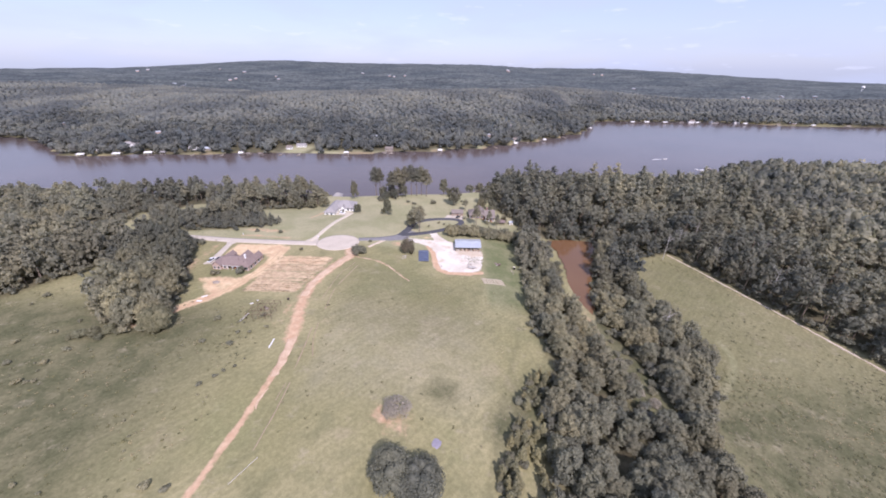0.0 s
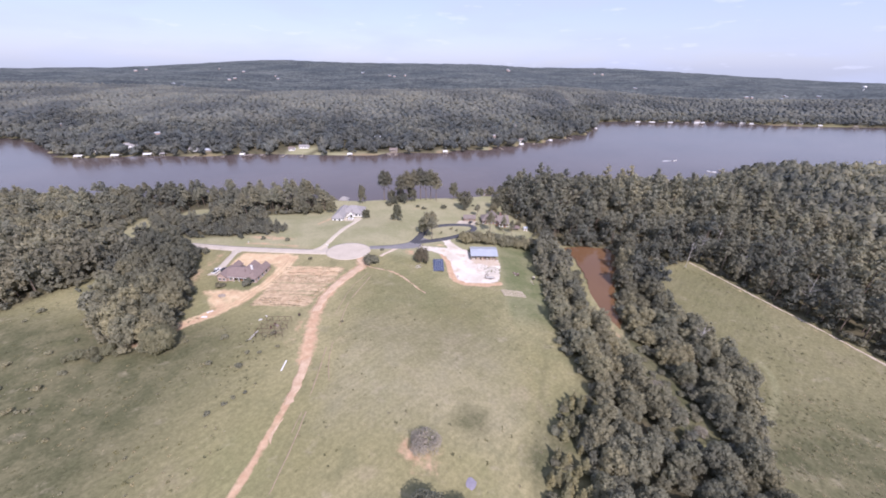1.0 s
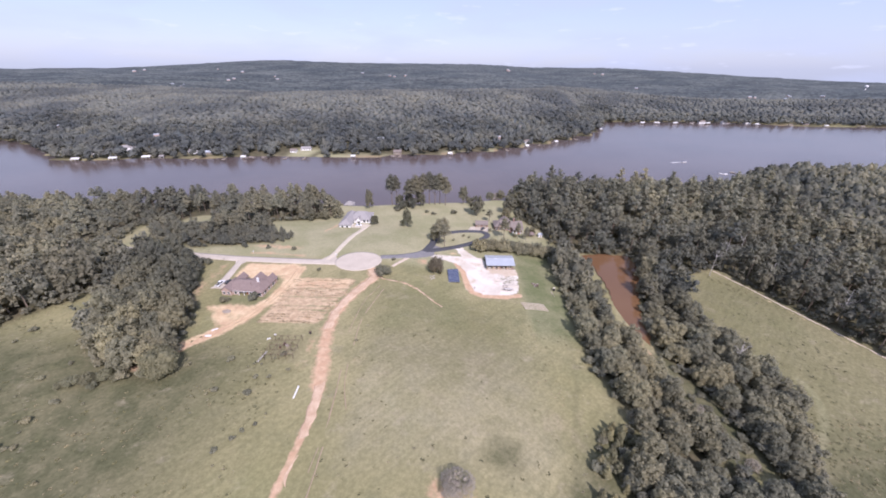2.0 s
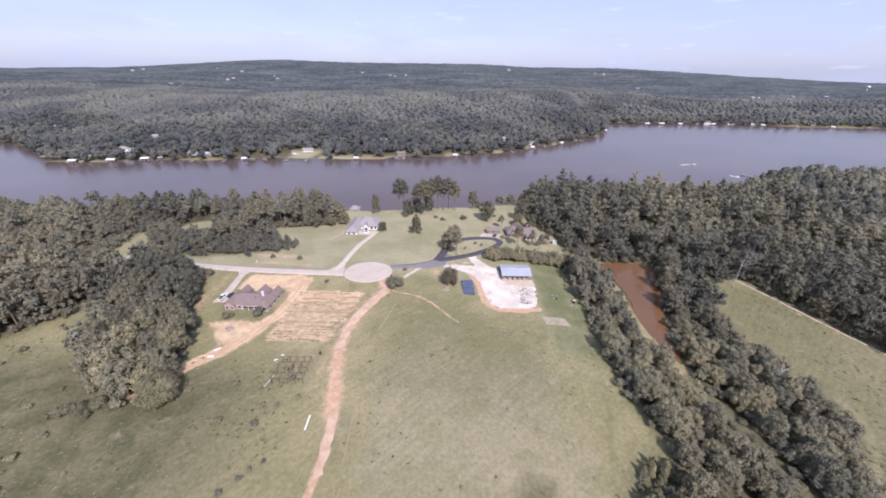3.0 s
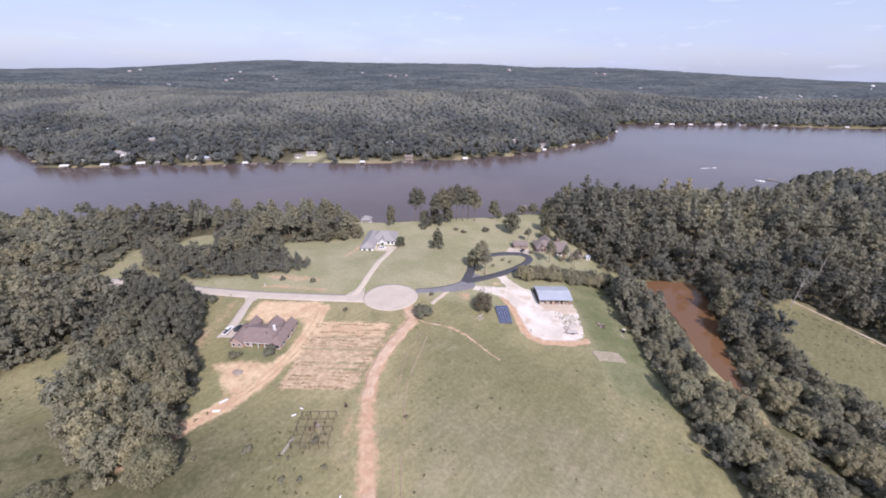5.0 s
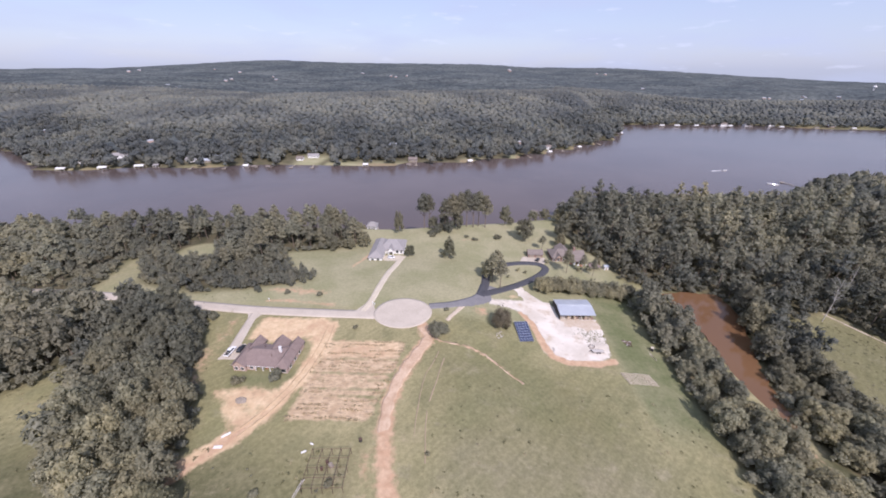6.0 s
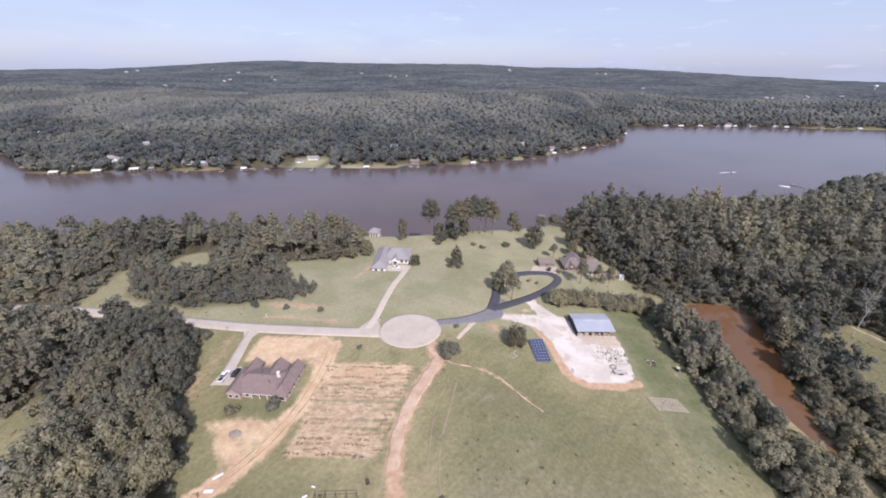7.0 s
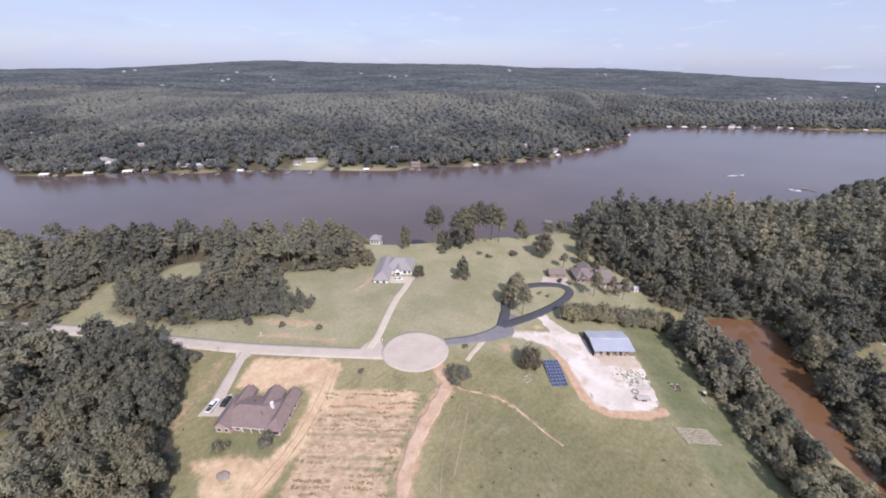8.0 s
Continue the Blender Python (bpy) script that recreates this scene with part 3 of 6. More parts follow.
def patch(name, poly, material, label, category, cell=1.0, lift=0.05, ragged=0.4, rim=1.0):
    """A thin draped sheet inside an outline, with a ragged edge."""
    px, py = np.array(poly).T
    x, y, q = grid(np.arange(px.min() - cell, px.max() + 2 * cell, cell), np.arange(py.min() - cell, py.max() + 2 * cell, cell))
    keep = inside(poly, x[q].mean(1), y[q].mean(1))
    q = q[keep]
    ins = inside(poly, x, y)
    ring = poly + poly[:1]
    d = to_line(ring, x, y)
    near = (~ins) | (d < 0.5 * cell)
    edge_count = np.bincount(q.ravel(), minlength=len(x))
    for i in np.where(near & (edge_count > 0) & (edge_count < 4))[0]:
        best, at = 1e9, (x[i], y[i])
        for (x0, y0), (x1, y1) in zip(ring[:-1], ring[1:]):
            vx, vy = x1 - x0, y1 - y0
            t = min(1, max(0, ((x[i] - x0) * vx + (y[i] - y0) * vy) / (vx * vx + vy * vy)))
            ax, ay = x0 + t * vx, y0 + t * vy
            dd = (ax - x[i]) ** 2 + (ay - y[i]) ** 2
            if dd < best:
                best, at = dd, (ax, ay)
        n = noise.noise_vector((at[0] * 0.35, at[1] * 0.35, 3)) * ragged * 2
        x[i], y[i] = at[0] + n.x, at[1] + n.y
    z = land(x, y) + np.where(edge_count >= 4, lift, lift * 0.4 + 0.02)
    used, inv = np.unique(q, return_inverse=True)
    me = smooth(mesh_np(name, np.stack([x, y, z], -1)[used], None, inv.reshape(-1, 4), [material]))
    return tagged(new(name, me), label, category, kind="structure")


def disc(name, ring, middle, material, label, category, lift, steps=12):
    """A slab inside a round outline: rings of faces out from its middle, and a rim that goes into the ground."""
    r, k = np.array(ring), len(ring)
    f = np.append(np.linspace(0.02, 1, steps), 1.0)
    x = (middle[0] + f[:, None] * (r[None, :, 0] - middle[0])).ravel()
    y = (middle[1] + f[:, None] * (r[None, :, 1] - middle[1])).ravel()
    z = land(x, y) + lift
    z[-k:] -= lift + 0.12
    i = np.arange(len(f) * k).reshape(len(f), k)
    j = np.roll(i, -1, axis=1)
    q = np.stack([i[:-1], i[1:], j[1:], j[:-1]], -1).reshape(-1, 4)
    me = mesh_np(name, np.stack([x, y, z], -1), None, np.vstack([q, [i[0, [0, 16, 32, 48]]]]), [material])
    return tagged(new(name, me), label, category, kind="structure")


def resample(pts, step):
    """A smooth curve through the points, at even steps."""
    p = np.array(pts, float)
    p = np.vstack([2 * p[0] - p[1], p, 2 * p[-1] - p[-2]])
    out = []
    for i in range(1, len(p) - 2):
        n = max(1, int(np.hypot(*(p[i + 1] - p[i])) / step))
        for t in np.arange(n) / n:
            out.append(0.5 * (2 * p[i] + (p[i + 1] - p[i - 1]) * t + (2 * p[i - 1] - 5 * p[i] + 4 * p[i + 1] - p[i + 2]) * t * t
                              + (3 * p[i] - p[i - 1] - 3 * p[i + 1] + p[i + 2]) * t ** 3))
    out.append(p[-2])
    return np.array(out)


def ribbon(name, pts, width, material, label, category, lift=0.08, ragged=0.0, across=4):
    """A road of real thickness laid along a curve. width: one number, or one at each end."""
    c = resample(pts, 1.6)
    t = np.gradient(c, axis=0)
    t /= np.hypot(t[:, 0], t[:, 1])[:, None]
    s = np.stack([-t[:, 1], t[:, 0]], -1)
    w = np.linspace(*(width if isinstance(width, tuple) else (width, width)), len(c)) / 2
    k = across + 3
    u = np.concatenate([[-1], np.linspace(-1, 1, across + 1), [1]])
    rag = np.array([[noise.noise((a[0] * 0.3, a[1] * 0.3, side)) for side in (0, 9)] for a in c]) * ragged
    x, y, z = np.zeros((len(c), k)), np.zeros((len(c), k)), np.zeros((len(c), k))
    for j in range(k):
        off = u[j] * (w + rag[:, 0 if u[j] < 0 else 1])
        x[:, j], y[:, j] = c[:, 0] + s[:, 0] * off, c[:, 1] + s[:, 1] * off
        z[:, j] = land(x[:, j], y[:, j]) + (-0.12 if j in (0, k - 1) else lift)
    i = np.arange(len(c) * k).reshape(len(c), k)
    q = np.stack([i[:-1, :-1], i[:-1, 1:], i[1:, 1:], i[1:, :-1]], -1).reshape(-1, 4)[:, ::-1]
    me = mesh_np(name, np.stack([x, y, z], -1).reshape(-1, 3), None, q, [material])
    return tagged(new(name, me), label, category, kind="structure")


ribbon("road_main", MAIN_ROAD, (6.0, 6.2), M["concrete"], "pale grey concrete lane through grass", "road", 0.05)
for n, tri in (("road_flare_house", [(-145, 204.2), (-137.8, 204.0), (-139.6, 199.8), (-142.8, 199.8)]), ("road_flare_lawn", [(-96.6, 207.6), (-86.6, 207.6), (-89.4, 214.6), (-92.4, 214.6)])):
    patch(n, tri, M["concrete"], "pale concrete flare where a drive joins", "road", 0.3, 0.085, 0.0)
cxy = [(CIRCLE[0] + CIRCLE[2] * math.cos(a) + 0.15 * math.sin(3 * a), CIRCLE[1] + CIRCLE[2] * 0.86 * math.sin(a)) for a in np.linspace(0, 2 * math.pi, 64)[:-1]]
disc("road_turning_circle", cxy, CIRCLE[:2], M["concrete"], "round pale concrete turning circle", "road", 0.09)
ribbon("driveway_to_brick_house", DRIVE_A, (3.4, 4.4), M["concrete"], "straight pale concrete driveway", "driveway", 0.12)
ribbon("driveway_to_white_house", DRIVE_B, (3.2, 3.6), M["pale_concrete"], "narrow pale concrete driveway over lawn", "driveway", 0.12)
patch("driveway_apron", [(-93, 263), (-82, 263), (-80, 270), (-84, 272), (-95, 271)], M["pale_concrete"], "pale concrete apron before a garage", "driveway", 1.0, 0.14, 0.1)
ribbon("driveway_black_approach", BLACK_DRIVE[:5], (4.4, 5.2), M["worn_asphalt"], "faded grey asphalt approach", "driveway", 0.12)
patch("driveway_fork", [(-52, 214), (-44, 220), (-38, 229), (-36, 236), (-31, 240), (-27, 239), (-31, 231), (-31, 226), (-34, 222), (-42, 217)], M["worn_asphalt"], "faded asphalt apron at the fork", "driveway", 1.0, 0.14, 0.2)
ribbon("driveway_black_loop", BLACK_DRIVE[3:], (4.6, 4.4), M["asphalt"], "fresh black asphalt loop drive", "driveway", 0.16)
patch("driveway_court", [(-9, 273), (6, 272.5), (8, 276), (8, 281), (-6, 282)], M["concrete"], "tan concrete court before the garage", "driveway", 1.0, 0.13, 0.2)
ribbon("path_pale", [(-44.2, 220), (-47, 215), (-50.2, 209.4), (-53.6, 203.4)], (2.3, 1.9), M["yard_soil"], "short pale gravel path", "path", 0.05, 0.35)
ribbon("road_dirt", DIRT_ROAD, (1.7, 4.8), M["dirt"], "rutted red dirt track through meadow", "road", 0.03, 1.3, 6)
for n, pts in (("path_rut_near", [(-56.4, 183), (-58.5, 176), (-61.2, 168), (-62.6, 150), (-62.0, 132)]), ("path_rut_far", [(-54.2, 179.5), (-56.5, 168), (-59.2, 154), (-58.7, 138), (-57, 118), (-53, 105)]),
               ("path_rut_low", [(-60.6, 130), (-58.6, 112), (-57.5, 98), (-58, 84)]), ("path_rut_near_end", [(-56.4, 92), (-56, 80), (-56.4, 66)])):
    ribbon(n, pts, (0.45, 0.3), M["rut"], "thin broken wheel rut of reddish soil", "path", 0.02, 0.25, 2)
for n, off in (("path_track_rut_outer", -1.3), ("path_track_rut_inner", 1.3)):
    ribbon(n, [(-104 + off, 197), (-104 + off, 183), (-106 + off, 168), (-111 + off, 154), (-118 + off, 142.5)], (0.5, 0.6), M["track"], "pale rut of a sandy track", "path", 0.05, 0.5, 2)
ribbon("path_field_edge", [(156.5, 243), (164, 224), (176.5, 190), (183.5, 172), (192, 146), (202, 116), (226, 40)], (1.1, 1.3), M["yard_soil"], "pale sandy strip along the wood", "path", 0.04, 0.8, 2)
ribbon("path_arc", [(-62, 193), (-55, 188.8), (-45, 188), (-38, 184.5), (-31, 178), (-24, 171.5)], (0.9, 0.6), M["dirt"], "curved bare track worn into grass", "path", 0.02, 1.1, 2)
patch("yard_gravel", YARD, M["gravel"], "bright white crushed gravel yard", "yard", 1.0, 0.07, 0.9)
patch("yard_bare_soil", [(2, 216), (18.5, 216), (18, 209), (13, 207), (9, 209.5), (3, 211)], M["yard_soil"], "tan trodden soil before the barn", "yard", 0.8, 0.11, 1.2)
patch("driveway_pad", [(-141.8, 174.6), (-133.6, 175.0), (-133.6, 182.0), (-135.5, 184), (-140.6, 183)], M["concrete"], "pale concrete parking pad beside the house", "driveway", 0.8, 0.06, 0.1)
patch("water_pond", [(69, 253), (84, 256), (104, 254), (103, 236), (95, 214), (85, 193), (79, 172), (73, 150), (66, 150), (67, 176), (74, 212), (74, 238)],
      M["pond"], "muddy orange-brown pond between trees", "pond", 2.0, 0.0, 0.8)
for v in bpy.data.objects["water_pond"].data.vertices:
    v.co.z = -16.2 if v.co.y > 185 else -16.2 + (185 - v.co.y) * 0.02


# ---------- trees ----------
ICO = {}


def ico(level):
    if level not in ICO:
        bm = bmesh.new()
        bmesh.ops.create_icosphere(bm, subdivisions=level, radius=1)
        v = np.array([p.co for p in bm.verts])
        f = np.array([[p.index for p in q.verts] for q in bm.faces])
        bm.free()
        ICO[level] = (v, f)
    return ICO[level]


def crown(rng, lobes, leaves, size, level, core=0.80, slim=0.55):
    """Narrow leaf sprays that stand up and out from a few lobes, over inner masses: vertices, triangles and quads."""
    V, T, n = [], [], 0
    iv, jf = ico(level)
    for cx, cy, cz, rx, ry, rz in lobes:
        w = iv * (1 + rng.uniform(-0.28, 0.16, (len(iv), 1)))
        V.append(w * np.array([rx, ry, rz]) * core + (cx, cy, cz))
        T.append(jf + n)
        n += len(iv)
    L = np.array(lobes)
    middle = np.average(L[:, :3], axis=0, weights=L[:, 3] * L[:, 5])
    areas = L[:, 3] * L[:, 5]
    pick = rng.choice(len(lobes), leaves, p=areas / areas.sum())
    out = L[pick, :3] - middle
    out /= np.linalg.norm(out, axis=1)[:, None] + 1e-6
    d = rng.normal(size=(leaves, 3)) + out * 0.7
    d[:, 2] = np.abs(d[:, 2]) - 0.35
    d /= np.linalg.norm(d, axis=1)[:, None]
    L = L[pick]
    c = L[:, :3] + d * L[:, 3:] * rng.uniform(0.82, 1.16, (leaves, 1))
    nrm = d * 0.8 + (0, 0, 0.7) + rng.normal(size=(leaves, 3)) * 0.42
    nrm /= np.linalg.norm(nrm, axis=1)[:, None]
    a = d * 0.5 + (0, 0, 0.8) + rng.normal(size=(leaves, 3)) * 0.55
    a -= nrm * (a * nrm).sum(1)[:, None]
    a /= np.linalg.norm(a, axis=1)[:, None]
    b = np.cross(nrm, a)
    s = size * rng.uniform(0.55, 1.45, (leaves, 1))
    tip = c + a * s * 1.25 + nrm * s * rng.uniform(-0.2, 0.35, (leaves, 1))
    tri = np.stack([c - a * s * 0.55 - b * s * slim, tip, c - a * s * 0.55 + b * s * slim], 1)
    V.append(tri.reshape(-1, 3))
    T.append(n + np.arange(leaves * 3).reshape(-1, 3))
    return np.vstack(V), np.vstack(T), np.zeros((0, 4), np.int32)


def trunk(rng, height, radius, limbs, sides=6):
    """A tapered trunk with limbs: vertices and quads."""
    V, Q, n = [], [], 0
    stems = [((0, 0, -0.6), (rng.uniform(-0.3, 0.3), rng.uniform(-0.3, 0.3), height), radius, radius * 0.3)]
    for i in range(limbs):
        a, z = rng.uniform(0, 6.28), height * rng.uniform(0.35, 0.85)
        r = height * rng.uniform(0.16, 0.26)
        stems.append(((0, 0, z), (r * math.cos(a), r * math.sin(a), z + r * 0.8), radius * 0.4, radius * 0.12))
    for p, q, r0, r1 in stems:
        p, q = np.array(p), np.array(q)
        t = (q - p) / np.linalg.norm(q - p)
        u = np.cross(t, (0.3, 0.9, 0.1))
        u /= np.linalg.norm(u)
        w = np.cross(t, u)
        k = np.arange(sides) * 2 * math.pi / sides
        ring = np.cos(k)[:, None] * u + np.sin(k)[:, None] * w
        V += [p + ring * r0, q + ring * r1]
        j = np.arange(sides)
        Q.append(np.stack([n + j, n + (j + 1) % sides, n + sides + (j + 1) % sides, n + sides + j], -1))
        n += 2 * sides
    return np.vstack(V), np.vstack(Q)


def broad_lobes(rng, r, h, n):
    out = [(0, 0, h * 0.55, r * 0.68, r * 0.68, h * 0.34)]
    for i in range(n):
        a, e = i * 2.4 + rng.uniform(-0.4, 0.4), rng.uniform(-0.35, 1.1)
        k = r * math.cos(e) * rng.uniform(0.45, 0.72)
        s = rng.uniform(0.26, 0.44) * r
        out.append((k * math.cos(a), k * math.sin(a), h * (0.40 + 0.44 * math.sin(e)) * rng.uniform(0.92, 1.08), s, s, s * rng.uniform(0.9, 1.45)))
    return out


def egg_lobes(rng, r, h, n):
    """An upright crown, widest below the middle."""
    out = [(0, 0, h * 0.52, r * 0.60, r * 0.60, h * 0.36)]
    for i in range(n):
        u = (i + 0.5) / n
        a, s = i * 2.4 + rng.uniform(-0.5, 0.5), r * rng.uniform(0.22, 0.38) * (1.1 - 0.35 * u)
        k = r * math.sqrt(max(0.04, 1 - ((u - 0.32) / 0.74) ** 2)) * rng.uniform(0.50, 0.80)
        out.append((k * math.cos(a), k * math.sin(a), h * (0.22 + 0.68 * u) * rng.uniform(0.93, 1.07), s, s, s * rng.uniform(0.95, 1.5)))
    return out


def cone_lobes(rng, r, h, n):
    """A young conifer: whorls that narrow to a leader."""
    out = [(0, 0, h * 0.42, r * 0.5, r * 0.5, h * 0.36)]
    for i in range(n):
        u = (i + 0.5) / n
        a, k = i * 2.4, r * (1.0 - 0.9 * u) * rng.uniform(0.4, 0.7)
        s = r * rng.uniform(0.26, 0.40) * (1.15 - 0.75 * u)
        out.append((k * math.cos(a), k * math.sin(a), h * (0.12 + 0.82 * u), s, s, s * rng.uniform(1.0, 1.5)))
    return out


def pine_lobes(rng, r, h, n):
    out = [(0, 0, h * 0.94, r * 0.32, r * 0.32, h * 0.075)]
    for i in range(n):
        z = h * (0.52 + 0.38 * (i + 0.5) / n)
        a, k = i * 2.4 + rng.uniform(-0.5, 0.5), r * (1.05 - 0.7 * (i + 0.5) / n) * rng.uniform(0.35, 0.65)
        s = r * rng.uniform(0.34, 0.52) * (1.1 - 0.35 * i / n)
        out.append((k * math.cos(a), k * math.sin(a), z, s, s, s * rng.uniform(0.5, 0.75)))
    return out


def make_template(kind, seed, fine):
    rng = np.random.default_rng(seed)
    if kind == "pine":
        r, h = 5.0, 19.0
        c = crown(rng, pine_lobes(rng, r, h, 14 if fine else 7 if fine is None else 9), 1150 if fine else 170 if fine is None else 300, 0.46 if fine else 0.80, 1, 0.66)
        t = trunk(rng, h * 0.93, 0.30, 7 if fine else 2)
    elif kind in ("sapling", "conifer"):
        c = crown(rng, cone_lobes(rng, 1.9, 5.6, 12 if fine else 6), 620 if fine else 130, 0.26 if fine else 0.42, 1, 0.66)
        t = trunk(rng, 4.6, 0.09, 4 if fine else 1)
    elif kind == "shrub":
        lob = [(rng.uniform(-0.7, 0.7), rng.uniform(-0.7, 0.7), rng.uniform(0.4, 1.1), rng.uniform(0.45, 0.8), 0.65, 0.6) for _ in range(6)]
        c = crown(rng, lob, 420, 0.20, 1, 0.7)
        t = trunk(rng, 1.0, 0.08, 3)
    elif kind == "oak":
        c = crown(rng, broad_lobes(rng, 8.2, 11.0, 44), 5200, 0.36, 2, 0.72)
        t = trunk(rng, 7.0, 0.5, 8)
    elif kind == "bush":
        c = crown(rng, broad_lobes(rng, 4.6, 5.2, 20), 1700, 0.30, 1, 0.72)
        t = trunk(rng, 2.4, 0.2, 6)
    elif kind == "twigs":                   # a round bush with hardly a leaf
        lob = [(l[0], l[1], l[2], l[3] * 0.9, l[4] * 0.9, l[5] * 0.8) for l in broad_lobes(rng, 4.6, 5.2, 20)]
        c = crown(rng, lob, 2300, 0.42, 1, 0.30, 0.10)
        t = trunk(rng, 3.6, 0.14, 14)
    else:
        r, h = 4.8, 12.5
        c = crown(rng, egg_lobes(rng, r, h, 22 if fine else 7 if fine is None else 11), 1600 if fine else 200 if fine is None else 330, 0.38 if fine else 0.74, 1, 0.70)
        t = trunk(rng, h * 0.66, 0.28, 5 if fine else 2)
    return c, t


FINE = {k: [make_template(k, 100 * i + len(k), True) for i in range(4)] for k in ("broad", "pine", "shrub", "oak", "bush", "twigs", "sapling", "conifer")}
COARSE = {k: [make_template(k, 100 * i + 7 + len(k), False) for i in range(5)] for k in ("broad", "pine", "sapling")}
MODELS = {}
LABELS = {"broad": ("tree", "leafy round-crowned broadleaf tree, grey-green", "tree"),
          "pine": ("pine_tree", "tall pine with bare trunk and tufted crown", "tree"),
          "oak": ("oak_tree", "broad dense oak standing alone in meadow", "tree"),
          "bush": ("bush", "large rounded grey-green bush", "bush"),
          "twigs": ("bush", "grey half-bare rounded bush in bare soil", "bush"),
          "sapling": ("young_pine", "young conical pine with yellow-green needles", "tree"),
          "conifer": ("evergreen_tree", "dark conical evergreen standing on lawn", "tree"),
          "shrub": ("shrub", "small dense green shrub in dry grass", "shrub")}


def single_tree(kind, x, y, scale, turn, pick, group, tall=1.0, label="", leaf=""):
    """One tree of its own: an empty at its foot with trunk and crown."""
    key = (kind, pick % 4, leaf)
    name, text, cat = LABELS[kind]
    if key not in MODELS:
        (cv, ct, cq), (tv, tq) = FINE[kind][pick % 4]
        MODELS[key] = (mesh_np("crown", cv, ct, cq, [M[leaf or {"pine": "pine", "twigs": "twig", "sapling": "young_leaf"}.get(kind, "leaf")]]), mesh_np("trunk", tv, None, tq, [M["bark"]]))
    root = new(name)
    for me, n in zip(MODELS[key], ("crown", "trunk")):
        new(n, me).parent = root
    root.matrix_basis = Matrix.Translation((x, y, float(land(x, y)))) @ Matrix.Rotation(turn, 4, 'Z') @ Matrix.Diagonal((scale, scale, scale * tall, 1))
    return tagged(root, label or text, cat, group)


def scatter(poly, gap, rng, holes=()):
    px, py = np.array(poly).T
    x, y, _ = grid(np.arange(px.min(), px.max(), gap), np.arange(py.min(), py.max(), gap * 0.87))
    row = np.round((y - py.min()) / (gap * 0.87)).astype(int)
    x = x + (row % 2) * gap / 2 + rng.uniform(-0.36, 0.36, len(x)) * gap
    y = y + rng.uniform(-0.36, 0.36, len(y)) * gap
    ok = inside(poly, x, y) & (np.abs(x) < 85 + 1.14 * y)      # the woods end with the plan
    for hx, hy, hr in holes:
        ok &= np.hypot(x - hx, y - hy) > hr
    return x[ok], y[ok]


def merge(name, places, templates, rng, leaf, label, category, with_trunk=True):
    """Many trees in one mesh: places are rows of x, y, template, scale, tall."""
    V, T, Q, tint, mat_t, mat_q, n = [], [], [], [], [], [], 0
    for x, y, pick, s, tall in places:
        (cv, ct, cq), (tv, tq) = templates[int(pick)]
        a = rng.uniform(0, 6.28)
        rot = np.array([[math.cos(a), math.sin(a), 0], [-math.sin(a), math.cos(a), 0], [0, 0, 1]])
        sc = np.array([s, s, s * tall])
        at = np.array([x, y, float(land(x, y))])
        v = (cv @ rot) * sc + at
        V.append(v), T.append(ct + n), Q.append(cq + n)
        mat_t.append(np.zeros(len(ct), np.int32)), mat_q.append(np.zeros(len(cq), np.int32))
        n += len(v)
        k = len(v)
        if with_trunk:
            w = (tv @ rot) * sc + at
            V.append(w), Q.append(tq + n), mat_q.append(np.ones(len(tq), np.int32))
            n += len(w)
            k += len(w)
        tint.append(np.full(k, rng.uniform()))
    me = mesh_np(name, np.vstack(V), np.vstack(T), np.vstack(Q), [leaf, M["bark"]])
    set_attr(me, "tint", np.concatenate(tint))
    me.polygons.foreach_set("material_index", np.concatenate(mat_t + mat_q))
    return tagged(new(name, me), label, category, kind="stuff")


rng = np.random.default_rng(5)
MIX = COARSE["broad"] + COARSE["pine"] + COARSE["sapling"]


def rows(x, y, rng, pines, lo, hi):
    n = len(x)
    p = rng.uniform(size=n) < pines
    return np.stack([x, y, np.where(p, 5, 0) + rng.integers(0, 5, n), rng.uniform(lo, hi, n) * np.where(p, 0.95, 1.0), rng.uniform(0.9, 1.35, n)], -1)


# nearest wood edge as single trees
for poly, keep, gap, lo, hi, group in (
        (CREEK_WOOD, lambda x, y: y < 200, 5.9, 0.42, 1.08, "trees along the creek"),
        (LEFT_WOOD, lambda x, y: (x > -186) & (y < 204) & (x > -150 - 0.5 * (y - 110)), 7.4, 0.75, 1.15, "trees beside the brick house")):
    tx, ty = scatter(poly, gap, rng)
    near = keep(tx, ty)
    for x, y in zip(tx[near], ty[near]):
        single_tree("broad", x, y, rng.uniform(lo, hi), rng.uniform(0, 6.28), int(rng.integers(0, 4)), group, rng.uniform(0.75, 1.08) if poly is CREEK_WOOD else rng.uniform(0.9, 1.35))
    if (~near).any():
        merge("woodland_behind_" + ("creek" if poly is CREEK_WOOD else "house"), rows(tx[~near], ty[~near], rng, 0.03, lo, hi * 1.12), MIX, rng, M["wood_leaf"],
              "dense grey-green mixed woodland", "woodland")

sx, sy = scatter(SHORE_WOOD, 6.7, rng, [(-212, 273, 14), (-240, 246, 4), (-117, 343, 8)])
srow = rows(sx, sy, rng, np.where(sy > 278, 0.75, 0.25), 0.54, 1.0)
srow[:, 4] *= np.interp(sx, [-300, -200, -130], [0.72, 0.84, 0.98])
